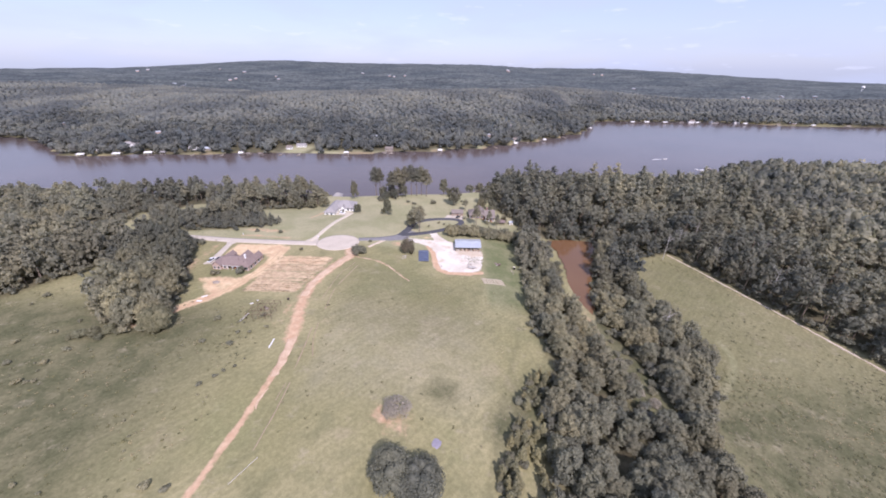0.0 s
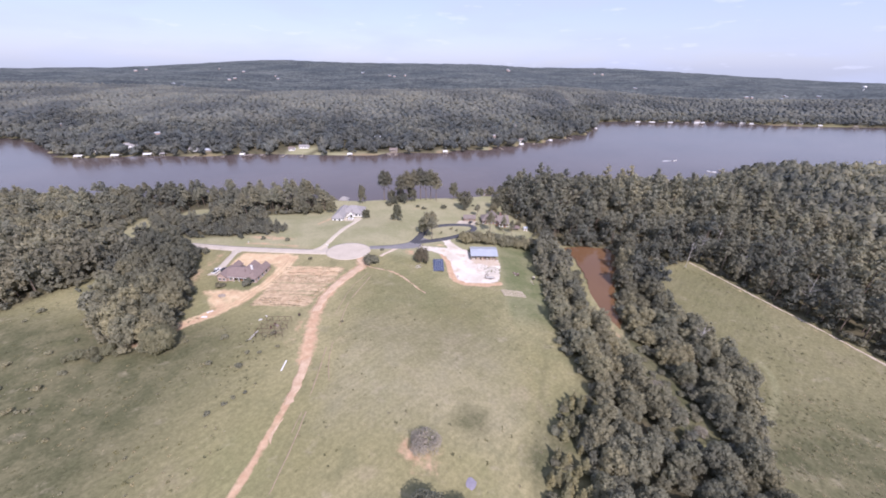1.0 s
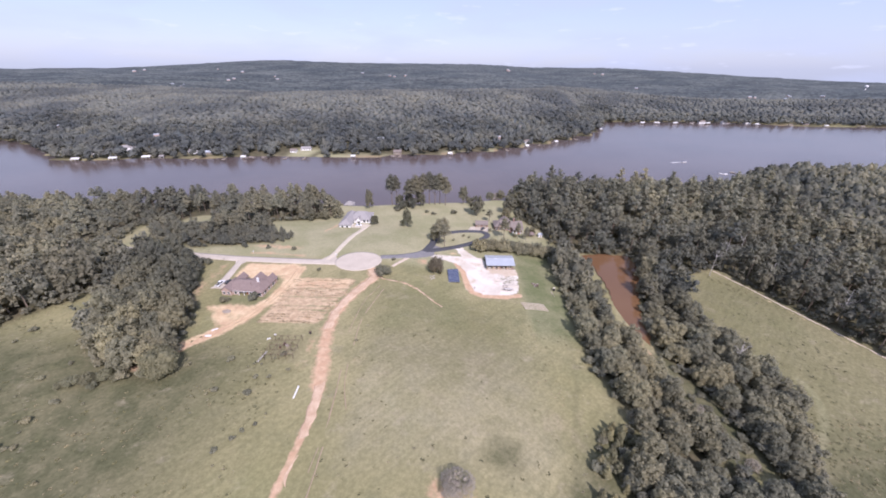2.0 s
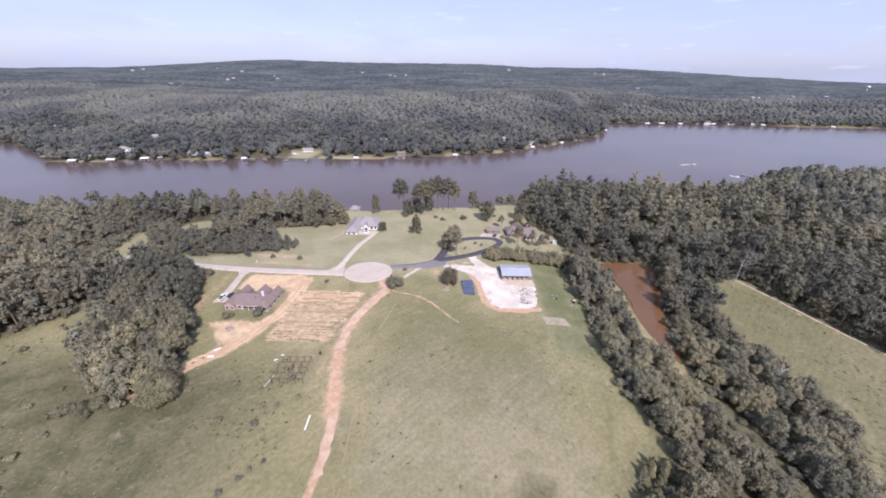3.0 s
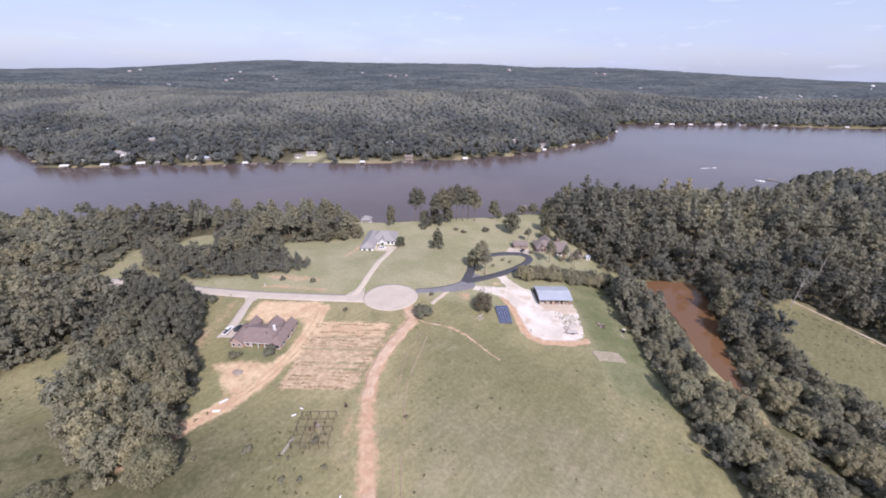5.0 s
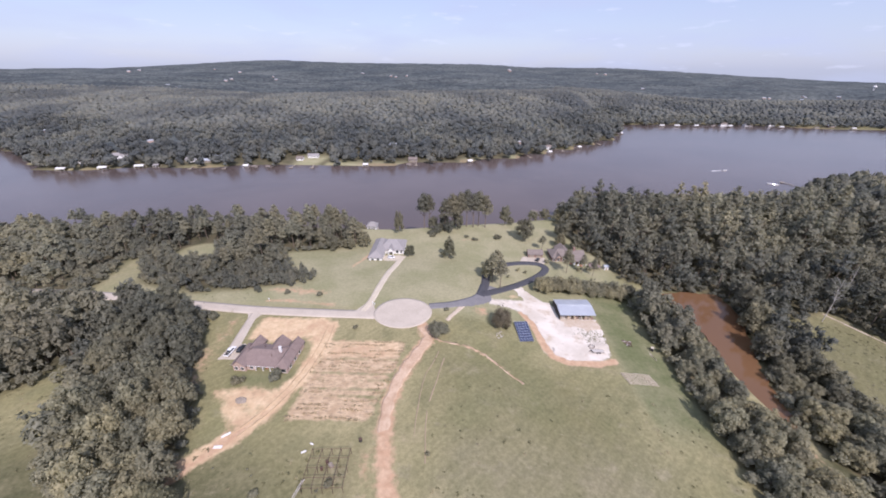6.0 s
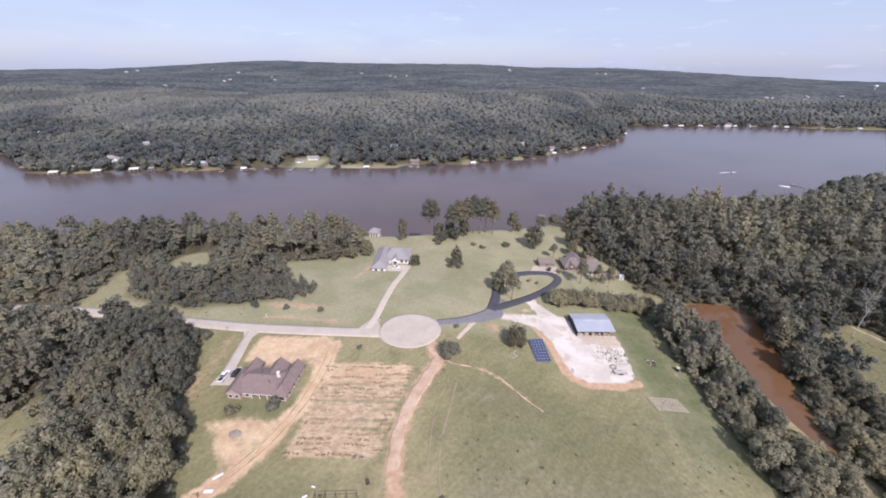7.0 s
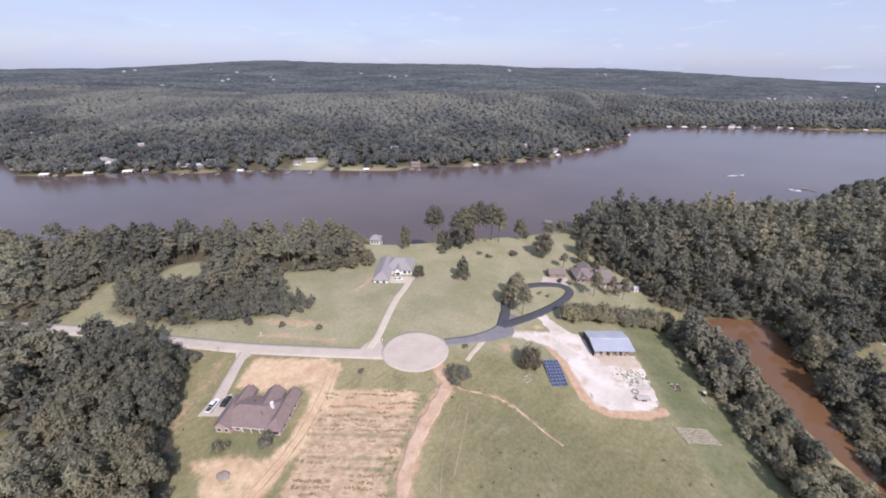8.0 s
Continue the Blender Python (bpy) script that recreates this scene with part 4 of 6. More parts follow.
# young growth along the road side, taller towards the lake
srow[:, 3] *= 0.52 + 0.48 * ss(2, 26, to_line(SHORE_WOOD[:11], sx, sy))
young = inside([(-126, 228), (-126, 242), (-150, 252), (-172, 250), (-176, 226), (-160, 222)], sx, sy)
srow[young, 2] = 10 + rng.integers(0, 5, young.sum())
srow[young, 3] = rng.uniform(0.9, 1.3, young.sum())
jx, jy = scatter([(-126, 229), (-126, 241), (-150, 251), (-172, 249), (-176, 227), (-160, 223)], 3.3, rng)
srow = np.vstack([srow, np.stack([jx, jy, 10 + rng.integers(0, 5, len(jx)), rng.uniform(0.7, 1.25, len(jx)), rng.uniform(0.8, 1.2, len(jx))], -1)])
srow = srow[~((np.abs(srow[:, 0] + 204) < 11) & (srow[:, 1] > 252) & (srow[:, 1] < 266))]
merge("woodland_lakeside", srow, MIX, rng, M["wood_leaf"], "lakeside woodland of pines and oaks", "woodland")
ex, ey = scatter(EAST_WOOD, 7.6, rng)
deep = (ex > 290) | (ey > 395) | (ey < 60)
erow = rows(ex[~deep], ey[~deep], rng, 0.45, 0.70, 1.22)
erow[:, 3] *= 1 + 0.22 * ss(270, 330, erow[:, 1])
erow[:, 4] *= 1 + 0.08 * ss(270, 330, erow[:, 1])
erow[:, 2] += 15
SLIM = MIX + [make_template("broad", 300 + 7 * i, None) for i in range(5)] + [make_template("pine", 340 + 7 * i, None) for i in range(5)]
merge("woodland_east", erow, SLIM, rng, M["wood_leaf"], "dense dark mixed woodland by the lake", "woodland")

# the far shore: whole trees first, then simpler crowns, then the canopy as one sheet
far_t = []
for i in range(6):
    r = np.random.default_rng(900 + i)
    c = crown(r, broad_lobes(r, 7.6, 13.5, 5), 84, 1.25, 1, 0.90, 0.8)
    far_t.append((c, (np.zeros((0, 3)), np.zeros((0, 4), np.int32))))
lite_t = []                              # the same, simpler, for the most distant banks
for i in range(6):
    r = np.random.default_rng(950 + i)
    lite_t.append((crown(r, broad_lobes(r, 7.6, 13.5, 3), 36, 1.7, 1, 0.92, 0.8), (np.zeros((0, 3)), np.zeros((0, 4), np.int32))))

merge("woodland_east_point", [(x, y, rng.integers(0, 6), rng.uniform(0.85, 1.15), rng.uniform(1.2, 1.55)) for x, y in zip(ex[deep][::2], ey[deep][::2])],
      lite_t, rng, M["wood_leaf"], "dense woodland out on the point", "woodland", False)


def band(x0, x1, f0, f1, gap, rng):
    x, f, _ = grid(np.arange(x0, x1, gap), np.arange(f0, f1, gap * 0.87))
    x = x + rng.uniform(-0.5, 0.5, len(x)) * gap
    f = f + rng.uniform(-0.45, 0.45, len(f)) * gap
    return x, far_shore(x) + f


bx, by = band(-900, 420, 3, 190, 12.5, rng)
front = rng.uniform(size=len(bx)) > 0.30 * (by - far_shore(bx) < 34) + 0.25 * (by - far_shore(bx) < 9)
for hx_, hy_, hr_ in ((-256, 590, 30), (-553, 545, 14), (-530, 560, 16), (-505, 560, 12), (-512, 600, 10), (-110, 590, 11), (-390, 580, 10), (108, 697, 12), (-272, 590, 12), (6, 716, 8)):
    front &= np.hypot(bx - hx_, by - hy_) > hr_
for hx_, hy_, hr_ in ((-604, 560, 13), (-600, 548, 10), (-452, 610, 10), (-420, 566, 10), (-395, 566, 9), (-150, 665, 9), (60, 700, 9), (-545, 600, 9), (-532, 618, 8), (-520, 632, 8)):
    front &= np.hypot(bx - hx_, by - hy_) > hr_
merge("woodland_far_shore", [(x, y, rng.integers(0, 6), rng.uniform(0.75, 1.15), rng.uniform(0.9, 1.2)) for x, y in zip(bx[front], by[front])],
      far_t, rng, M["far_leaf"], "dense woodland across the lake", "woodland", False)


def blobs(name, x, y, r, level, rng, label):
    iv, jf = ico(level)
    n, k = len(x), len(iv)
    v = iv[None] * (1 + rng.uniform(-0.32, 0.30, (n, k, 1))) * np.stack([r, r, r * rng.uniform(0.6, 1.0, n)], -1)[:, None, :]
    v += np.stack([x, y, land(x, y) + 8.0], -1)[:, None, :]
    t = (jf[None] + (np.arange(n) * k)[:, None, None]).reshape(-1, 3)
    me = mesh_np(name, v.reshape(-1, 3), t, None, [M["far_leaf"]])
    set_attr(me, "tint", np.repeat(rng.uniform(0.2, 0.8, size=n), k))
    return tagged(new(name, me), label, "woodland", kind="stuff")


px, py = band(-1100, 520, 180, 640, 9.6, rng)
kx, ky = band(420, 1500, 12, 100, 13.0, rng)
merge("woodland_far_bank", [(x, y, rng.integers(0, 6), rng.uniform(0.6, 1.0), rng.uniform(0.9, 1.2)) for x, y in zip(kx, ky)],
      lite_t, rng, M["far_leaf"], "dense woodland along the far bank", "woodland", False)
qx, qy = band(420, 1600, 100, 430, 12.5, rng)
rx_, ry_ = band(-1500, -900, 14, 600, 13.0, rng)
ax, ay = np.concatenate([px, qx, rx_]), np.concatenate([py, qy, ry_])
blobs("woodland_far_slope", ax, ay, rng.uniform(3.8, 6.6, len(ax)), 1, rng, "wooded slope across the lake")

cx, cy, cq = grid(axis(-1400, 1500, 16, -4600, 4600, 1.05), axis(560, 1900, 13, 540, 4880, 1.04))
fz = cy - far_shore(cx)
rough = rng.uniform(-1, 1, len(cx))
swell = np.array([noise.noise((a * 0.006, b * 0.006, 5)) for a, b in zip(cx, cy)])
cz = land(cx, cy) + 8 + (rough * 4.5 + swell * 5) * ss(350, 620, fz) - 1.5 * ss(640, 500, fz) - 30 * ss(110, 50, fz)
# haze is part of the canopy colour, there is no volume
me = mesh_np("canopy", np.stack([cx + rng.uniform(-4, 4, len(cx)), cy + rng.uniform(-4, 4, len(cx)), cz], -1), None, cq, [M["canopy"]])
smooth(me)
set_attr(me, "tint", np.clip(0.5 + 0.35 * rough + swell, 0, 1))
tagged(new("woodland_horizon", me), "endless woodland to the horizon, haze in its colour", "woodland", kind="stuff")

# low growth that closes the foot of the woods
LOW = []
for i in range(5):
    r_ = np.random.default_rng(700 + i)
    LOW.append((crown(r_, broad_lobes(r_, 4.8, 10.0, 5), 130, 0.85, 1, 0.72), (np.zeros((0, 3)), np.zeros((0, 4), np.int32))))
for name, poly in (("thicket_creek", CREEK_WOOD), ("thicket_house", LEFT_WOOD), ("thicket_lakeside", SHORE_WOOD), ("thicket_east", EAST_WOOD)):
    ring = np.array(poly + poly[:1], float)
    spots = []
    for p0, p1 in zip(ring[:-1], ring[1:]):
        n = int(np.hypot(*(p1 - p0)) / 3.2)
        for t in (np.arange(n) + 0.5) / max(n, 1):
            q = p0 + (p1 - p0) * t + rng.uniform(-2.4, 2.4, 2)
            if -260 < q[0] < 300:
                spots.append((q[0], q[1], rng.integers(0, 5), rng.uniform(0.28, 0.55), rng.uniform(0.8, 1.1)))
    if name == "thicket_lakeside":
        ux, uy = scatter([(-250, 222), (-126, 226), (-130, 262), (-190, 264), (-250, 300)], 5.0, rng, [(-212, 273, 14)])
        for x, y in zip(ux, uy):
            if inside(SHORE_WOOD, np.array([x]), np.array([y]))[0]:
                spots.append((x, y, rng.integers(0, 5), rng.uniform(0.3, 0.55), rng.uniform(0.8, 1.1)))
    merge(name, spots, LOW, rng, M["wood_leaf"], "low leafy thicket at the edge of the wood", "thicket", False)

# single trees and shrubs on the lawns and in the meadow
for kind, x, y, s, tall, label in (
        ("oak", -14.6, 60, 0.80, 1.05, "broad dense oak, one of a pair in meadow"), ("oak", -6.6, 58.4, 0.86, 0.98, "broad dense oak, one of a pair in meadow"),
        ("twigs", -16.5, 81.6, 1.15, 0.95, "grey half-bare rounded bush in bare soil"),
        ("bush", -57, 193.5, 1.0, 0.95, "rounded green bush beside the turning circle"), 
        ("broad", -78, 272, 0.72, 0.85, "dark clipped tree beside the white house"),
        ("broad", -90, 309, 0.78, 1.75, ""), ("pine", -72.5, 319, 1.25, 1.13, ""), ("pine", -69, 320, 1.12, 1.19, ""),
        ("conifer", -53.5, 271, 2.8, 1.0, "dark conical evergreen standing on lawn"), ("pine", -29, 245, 0.98, 0.95, ""), ("pine", -25, 241, 0.9, 0.95, ""), ("broad", -32, 248, 0.8, 1.2, ""),
        ("broad", -1, 308, 1.3, 1.05, ""), ("pine", 17, 262, 0.85, 0.95, ""), ("pine", 27, 264, 0.55, 1.2, ""), ("pine", 33, 262, 0.5, 1.2, ""), ("broad", -66, 318, 0.9, 0.85, ""), ("broad", -61, 314, 0.6, 0.85, ""),
        ("pine", -57, 314, 1.18, 1.08, ""), ("pine", -52, 318, 1.34, 1.08, ""), ("pine", -46, 322, 1.29, 1.13, ""), ("pine", -41, 326, 1.40, 1.08, ""), ("pine", -36, 326, 1.23, 1.13, ""), ("pine", -32, 329, 1.34, 1.08, ""), ("pine", -27, 327, 1.23, 1.08, ""), ("broad", -58, 318, 0.9, 1.0, ""), ("broad", -63, 309, 0.72, 0.8, ""), ("broad", -54, 313, 0.8, 1.0, ""), ("broad", -48, 319, 0.95, 1.3, ""), ("broad", -11.3, 334, 1.0, 1.4, ""), ("broad", 27, 312, 1.25, 1.1, ""), ("shrub", -67, 307.5, 2.2, 0.9, ""), ("shrub", -65.3, 303.6, 1.7, 0.9, ""), ("pine", -26, 256, 0.9, 0.9, ""), ("broad", -28, 260, 0.6, 1.3, ""), ("broad", -31, 251, 0.65, 1.3, ""), 
        ("broad", -6, 336, 0.6, 0.8, ""), ("broad", 14, 352, 0.95, 0.8, ""), ("broad", 24, 354, 1.05, 0.8, ""), ("broad", 33, 348, 1.1, 0.9, ""), ("broad", 36, 332, 1.2, 1.1, ""),
        ("shrub", -20, 308, 2.2, 0.9, ""), ("shrub", 6, 316, 1.0, 1, ""), ("shrub", -42, 306, 1.4, 0.8, ""), ("shrub", -36, 303, 1.8, 0.7, ""),
        ("shrub", -149, 222.5, 1.7, 1.1, ""), ("shrub", -133.3, 221, 1.15, 1.15, ""), ("shrub", -116.8, 219.6, 1.2, 1.15, ""),
        ("shrub", -128.0, 163.8, 1.9, 1.0, ""), ("shrub", -114.7, 165.6, 2.0, 1.15, ""), ("shrub", -158.1, 199.6, 2.0, 1.1, ""), ("shrub", -93, 195, 0.9, 1.3, ""), ("shrub", -54, 211, 1.0, 0.8, ""),
        ("shrub", -12, 262, 0.9, 1.4, ""), ("shrub", -8, 260, 0.8, 1.4, ""), ("shrub", -19, 253, 0.8, 1.3, ""), ("shrub", 26, 266, 1.3, 1.0, ""), ("shrub", 34, 270, 1.5, 1.0, ""),
        ("shrub", 8, 274, 1.2, 1.2, ""), ("broad", 40, 276, 0.6, 0.9, ""), ("broad", 32, 296, 0.9, 1.1, ""), ("broad", 107, 238, 1.45, 1.1, ""), ("broad", 100, 221, 1.35, 1.1, ""), ("broad", 105, 229, 1.3, 1.1, ""), ("broad", 93, 204, 1.2, 1.1, ""), ("broad", -125, 331, 1.0, 1.1, ""), ("broad", -122.5, 336, 0.7, 1.2, ""), ("pine", -129, 333, 0.9, 1.0, ""), ("broad", 22, 298, 0.8, 1.1, ""), ("pine", 9, 293, 0.6, 0.9, ""),
        ("broad", -128, 279, 0.95, 0.85, ""), ("broad", -118, 281, 0.85, 0.8, ""), ("broad", -109, 285, 0.9, 1.0, ""), ("pine", -131, 300, 1.1, 1.0, ""), ("pine", -137, 305, 1.15, 1.0, ""),
        ("bush", -152, 111.5, 0.62, 1.0, "dark thick bush in rough grass"), ("bush", -147, 112.5, 0.66, 1.1, "dark thick bush in rough grass"), ("bush", -143, 115, 0.6, 1.1, "dark thick bush in rough grass"), ("bush", -155.5, 110, 0.4, 0.9, "dark thick bush in rough grass"), ("bush", -144, 110.5, 0.42, 0.9, "dark thick bush in rough grass"), ("bush", -139, 114.5, 0.42, 1.0, "dark thick bush in rough grass"), 
        ("oak", -124.5, 118.5, 0.8, 1.1, "broad dense oak at the tip of the wood")):
    single_tree(kind, x, y, s, x * 1.7, int(abs(x + y)) % 4, "trees on the lawns" if kind not in ("shrub", "bush") else "shrubs on the lawns", tall, label,
                "dark_leaf" if "dark" in label or "tip" in label else "")
hx = np.linspace(-4, 46, 26)
for i, x in enumerate(hx):
    single_tree("bush" if i % 3 else "broad", x, 240.5 - 0.02 * (x - 10) + (i % 2) * 3.4, rng.uniform(0.80, 1.02) if i % 3 else rng.uniform(0.62, 0.75), i * 1.3, i, "hedge trees behind the barn", 1.35 if i % 3 else 1.0,
                "dense evergreen in a hedge row" if i % 3 else "")
for i, (x, y) in enumerate(((-195.5, 138.4), (-196, 131.7), (-165.6, 113.2), (-175.4, 106.6), (-166, 95.4), (-150.5, 103.5), (-117.4, 122.4), (-102.3, 111), (-100.5, 111.2), (-103.3, 125.7),
                            (-88.8, 110.2), (-89.6, 117.3), (-84.8, 117.6), (-84.4, 129.4), (-79.2, 121.5), (-84.7, 93.4), (-80.2, 98.5), (-83, 96), (-152, 86.5), (-149, 87), (-146.5, 87.6), (-152.3, 96.2),
                            (-133.4, 92.6), (-87.9, 89), (-80, 54), (-74, 54), (-115, 53), (-130, 78), (-58, 139), (-162, 121))):
    single_tree("shrub", x, y, rng.uniform(0.5, 1.25), i, i, "shrubs in the meadow", rng.uniform(0.7, 1.0))
for i, (x, y) in enumerate(((72.4, 109), (74.5, 104), (78, 99), (73, 120), (70.6, 128), (76.5, 113), (79.6, 105), (71.5, 114), (77, 121), (79, 128), (68.5, 122), (75, 135), (77.5, 142), (70, 137), (81, 116), (74.6, 126), (69, 108), (82, 109))):
    single_tree("twigs" if i < 4 else "shrub", x, y, rng.uniform(0.45, 0.7) if i < 4 else rng.uniform(1.2, 1.8), i * 2.1, i, "dead brush in the creek bed", 0.8,
                "pinkish grey dead brush in a dry creek" if i < 4 else "")
for i, t in enumerate(np.linspace(0, 1, 15)):
    y = 214 - 66 * t
    single_tree("shrub", float(np.interp(y, [148, 178, 214], [66.5, 63.0, 69.0])) + rng.uniform(-1.2, 1.0), y + rng.uniform(-1.5, 1.5), rng.uniform(1.2, 2.1), i * 1.9, i, "shrubs on the pond bank", rng.uniform(0.9, 1.3))
single_tree("bush", -28.6, 204.5, 1.02, 0.7, 1, "trees on the lawns", 1.75, "dark brownish rounded cedar on the bank", "cedar")
# yellow-green young growth before the creek
for i in range(120):
    y = rng.uniform(46, 108)
    x = 13.7 + 0.36 * (y - 62) + abs(rng.normal(0, 8.0)) + 1.5
    if x < 44:
        single_tree("shrub" if i % 4 == 0 else "sapling", x, y, rng.uniform(0.8, 1.9) if i % 4 == 0 else rng.uniform(0.6, 1.2), i, i, "young growth before the creek", rng.uniform(0.8, 1.2))
for i in range(46):
    x, y = rng.uniform(-170, -76), rng.uniform(45, 135)
    if not inside(LEFT_WOOD, np.array([x]), np.array([y]))[0]:
        single_tree("shrub", x, y, rng.uniform(0.2, 0.45), i, i, "shrubs in the meadow", rng.uniform(0.6, 0.9))


# ---------- building helpers ----------
def box(bm, x0, y0, z0, x1, y1, z1):
    v = [bm.verts.new(p) for p in ((x0, y0, z0), (x1, y0, z0), (x1, y1, z0), (x0, y1, z0), (x0, y0, z1), (x1, y0, z1), (x1, y1, z1), (x0, y1, z1))]
    for f in ((3, 2, 1, 0), (4, 5, 6, 7), (0, 1, 5, 4), (1, 2, 6, 5), (2, 3, 7, 6), (3, 0, 4, 7)):
        bm.faces.new([v[i] for i in f])
    return bm


def boxes(*rows_):
    bm = bmesh.new()
    for r in rows_:
        box(bm, *r)
    return bm


def bar(bm, p, q, r, sides=6):
    """A round bar from p to q."""
    p, q = Vector(p), Vector(q)
    m = (q - p).to_track_quat('Z', 'Y').to_matrix()
    a = [bm.verts.new(p + m @ Vector((r * math.cos(k), r * math.sin(k), 0))) for k in np.arange(sides) * 2 * math.pi / sides]
    b = [bm.verts.new(q + m @ Vector((r * math.cos(k), r * math.sin(k), 0))) for k in np.arange(sides) * 2 * math.pi / sides]
    for i in range(sides):
        bm.faces.new((a[i], a[(i + 1) % sides], b[(i + 1) % sides], b[i]))
    bm.faces.new(a[::-1]), bm.faces.new(b)
    return bm


def thick_sheet(bm, rings, t=0.18):
    """Roof planes as slabs: each ring of corners gets a copy t lower and its sides."""
    for ring in rings:
        top = [bm.verts.new(p) for p in ring]
        low = [bm.verts.new((p[0], p[1], p[2] - t)) for p in ring]
        n = len(top)
        bm.faces.new(top), bm.faces.new(low[::-1])
        for i in range(n):
            bm.faces.new((top[(i + 1) % n], top[i], low[i], low[(i + 1) % n]))
    return bm


def hip(bm, x0, y0, x1, y1, z0, z1, along='x', inset=None):
    """A hipped roof over a rectangle."""
    if along == 'x':
        k, m = (y1 - y0) / 2 if inset is None else inset, (y0 + y1) / 2
        a, b = (x0 + k, m, z1), (x1 - k, m, z1)
        r = [[(x0, y0, z0), (x1, y0, z0), b, a], [(x1, y1, z0), (x0, y1, z0), a, b], [(x1, y0, z0), (x1, y1, z0), b], [(x0, y1, z0), (x0, y0, z0), a]]
    else:
        k, m = (x1 - x0) / 2 if inset is None else inset, (x0 + x1) / 2
        a, b = (m, y0 + k, z1), (m, y1 - k, z1)
        r = [[(x1, y0, z0), (x1, y1, z0), b, a], [(x0, y1, z0), (x0, y0, z0), a, b], [(x0, y0, z0), (x1, y0, z0), a], [(x1, y1, z0), (x0, y1, z0), b]]
    return thick_sheet(bm, r)


def gable_walls(bm, x0, y0, x1, y1, z0, z1, along='x', t=0.2, ends=(0, 1)):
    """The triangular walls under a gabled roof."""
    for e in ends:
        if along == 'x':
            x = x0 if e == 0 else x1 - t
            a, b = [(x, y0, z0), (x, y1, z0), (x, (y0 + y1) / 2, z1)], [(x + t, y0, z0), (x + t, y1, z0), (x + t, (y0 + y1) / 2, z1)]
        else:
            y = y0 if e == 0 else y1 - t
            a, b = [(x0, y, z0), (x1, y, z0), ((x0 + x1) / 2, y, z1)], [(x0, y + t, z0), (x1, y + t, z0), ((x0 + x1) / 2, y + t, z1)]
        va, vb = [bm.verts.new(p) for p in a], [bm.verts.new(p) for p in b]
        bm.faces.new(va), bm.faces.new(vb[::-1])
        for i in range(3):
            bm.faces.new((va[(i + 1) % 3], va[i], vb[i], vb[(i + 1) % 3]))
    return bm


def gable_ends(parent, material, *at):
    """The two triangular walls, each a part."""
    for e in (0, 1):
        part("gable_wall", gable_walls(bmesh.new(), *at, ends=(e,)), material, parent)


def gable(bm, x0, y0, x1, y1, z0, z1, along='x'):
    if along == 'x':
        m = (y0 + y1) / 2
        r = [[(x0, y0, z0), (x1, y0, z0), (x1, m, z1), (x0, m, z1)], [(x1, y1, z0), (x0, y1, z0), (x0, m, z1), (x1, m, z1)]]
    else:
        m = (x0 + x1) / 2
        r = [[(x1, y0, z0), (x1, y1, z0), (m, y1, z1), (m, y0, z1)], [(x0, y1, z0), (x0, y0, z0), (m, y0, z1), (m, y1, z1)]]
    return thick_sheet(bm, r)


def thing(name, label, category, at=(0, 0, 0), turn=0.0, group=""):
    root = new(name)
    root.matrix_basis = pose(*at, 0, 0, turn)
    return tagged(root, label, category, group)


def window(parent, x, z, w, h, y, facing=-1, trim="white"):
    """A framed window in a wall that faces along y."""
    d = 0.10 * facing
    f = part("window", boxes((x - w / 2 - 0.1, min(y, y + d), z - 0.1, x + w / 2 + 0.1, max(y, y + d), z),
                             (x - w / 2 - 0.1, min(y, y + d), z + h, x + w / 2 + 0.1, max(y, y + d), z + h + 0.1),
                             (x - w / 2 - 0.1, min(y, y + d), z, x - w / 2, max(y, y + d), z + h),
                             (x + w / 2, min(y, y + d), z, x + w / 2 + 0.1, max(y, y + d), z + h)), M[trim], parent)
    e = 0.04 * facing
    part("pane", boxes((x - w / 2, min(y, y + e), z, x + w / 2, max(y, y + e), z + h)), M["glass"], f, "dark reflecting glass")
    return f


def window_side(parent, y, z, w, h, x, facing=1, trim="white"):
    """A framed window in a wall that faces along x."""
    d, e = 0.10 * facing, 0.04 * facing
    f = part("window", boxes((min(x, x + d), y - w / 2 - 0.1, z - 0.1, max(x, x + d), y + w / 2 + 0.1, z),
                             (min(x, x + d), y - w / 2 - 0.1, z + h, max(x, x + d), y + w / 2 + 0.1, z + h + 0.1),
                             (min(x, x + d), y - w / 2 - 0.1, z, max(x, x + d), y - w / 2, z + h),
                             (min(x, x + d), y + w / 2, z, max(x, x + d), y + w / 2 + 0.1, z + h)), M[trim], parent)
    part("pane", boxes((min(x, x + e), y - w / 2, z, max(x, x + e), y + w / 2, z + h)), M["glass"], f, "dark reflecting glass")
    return f


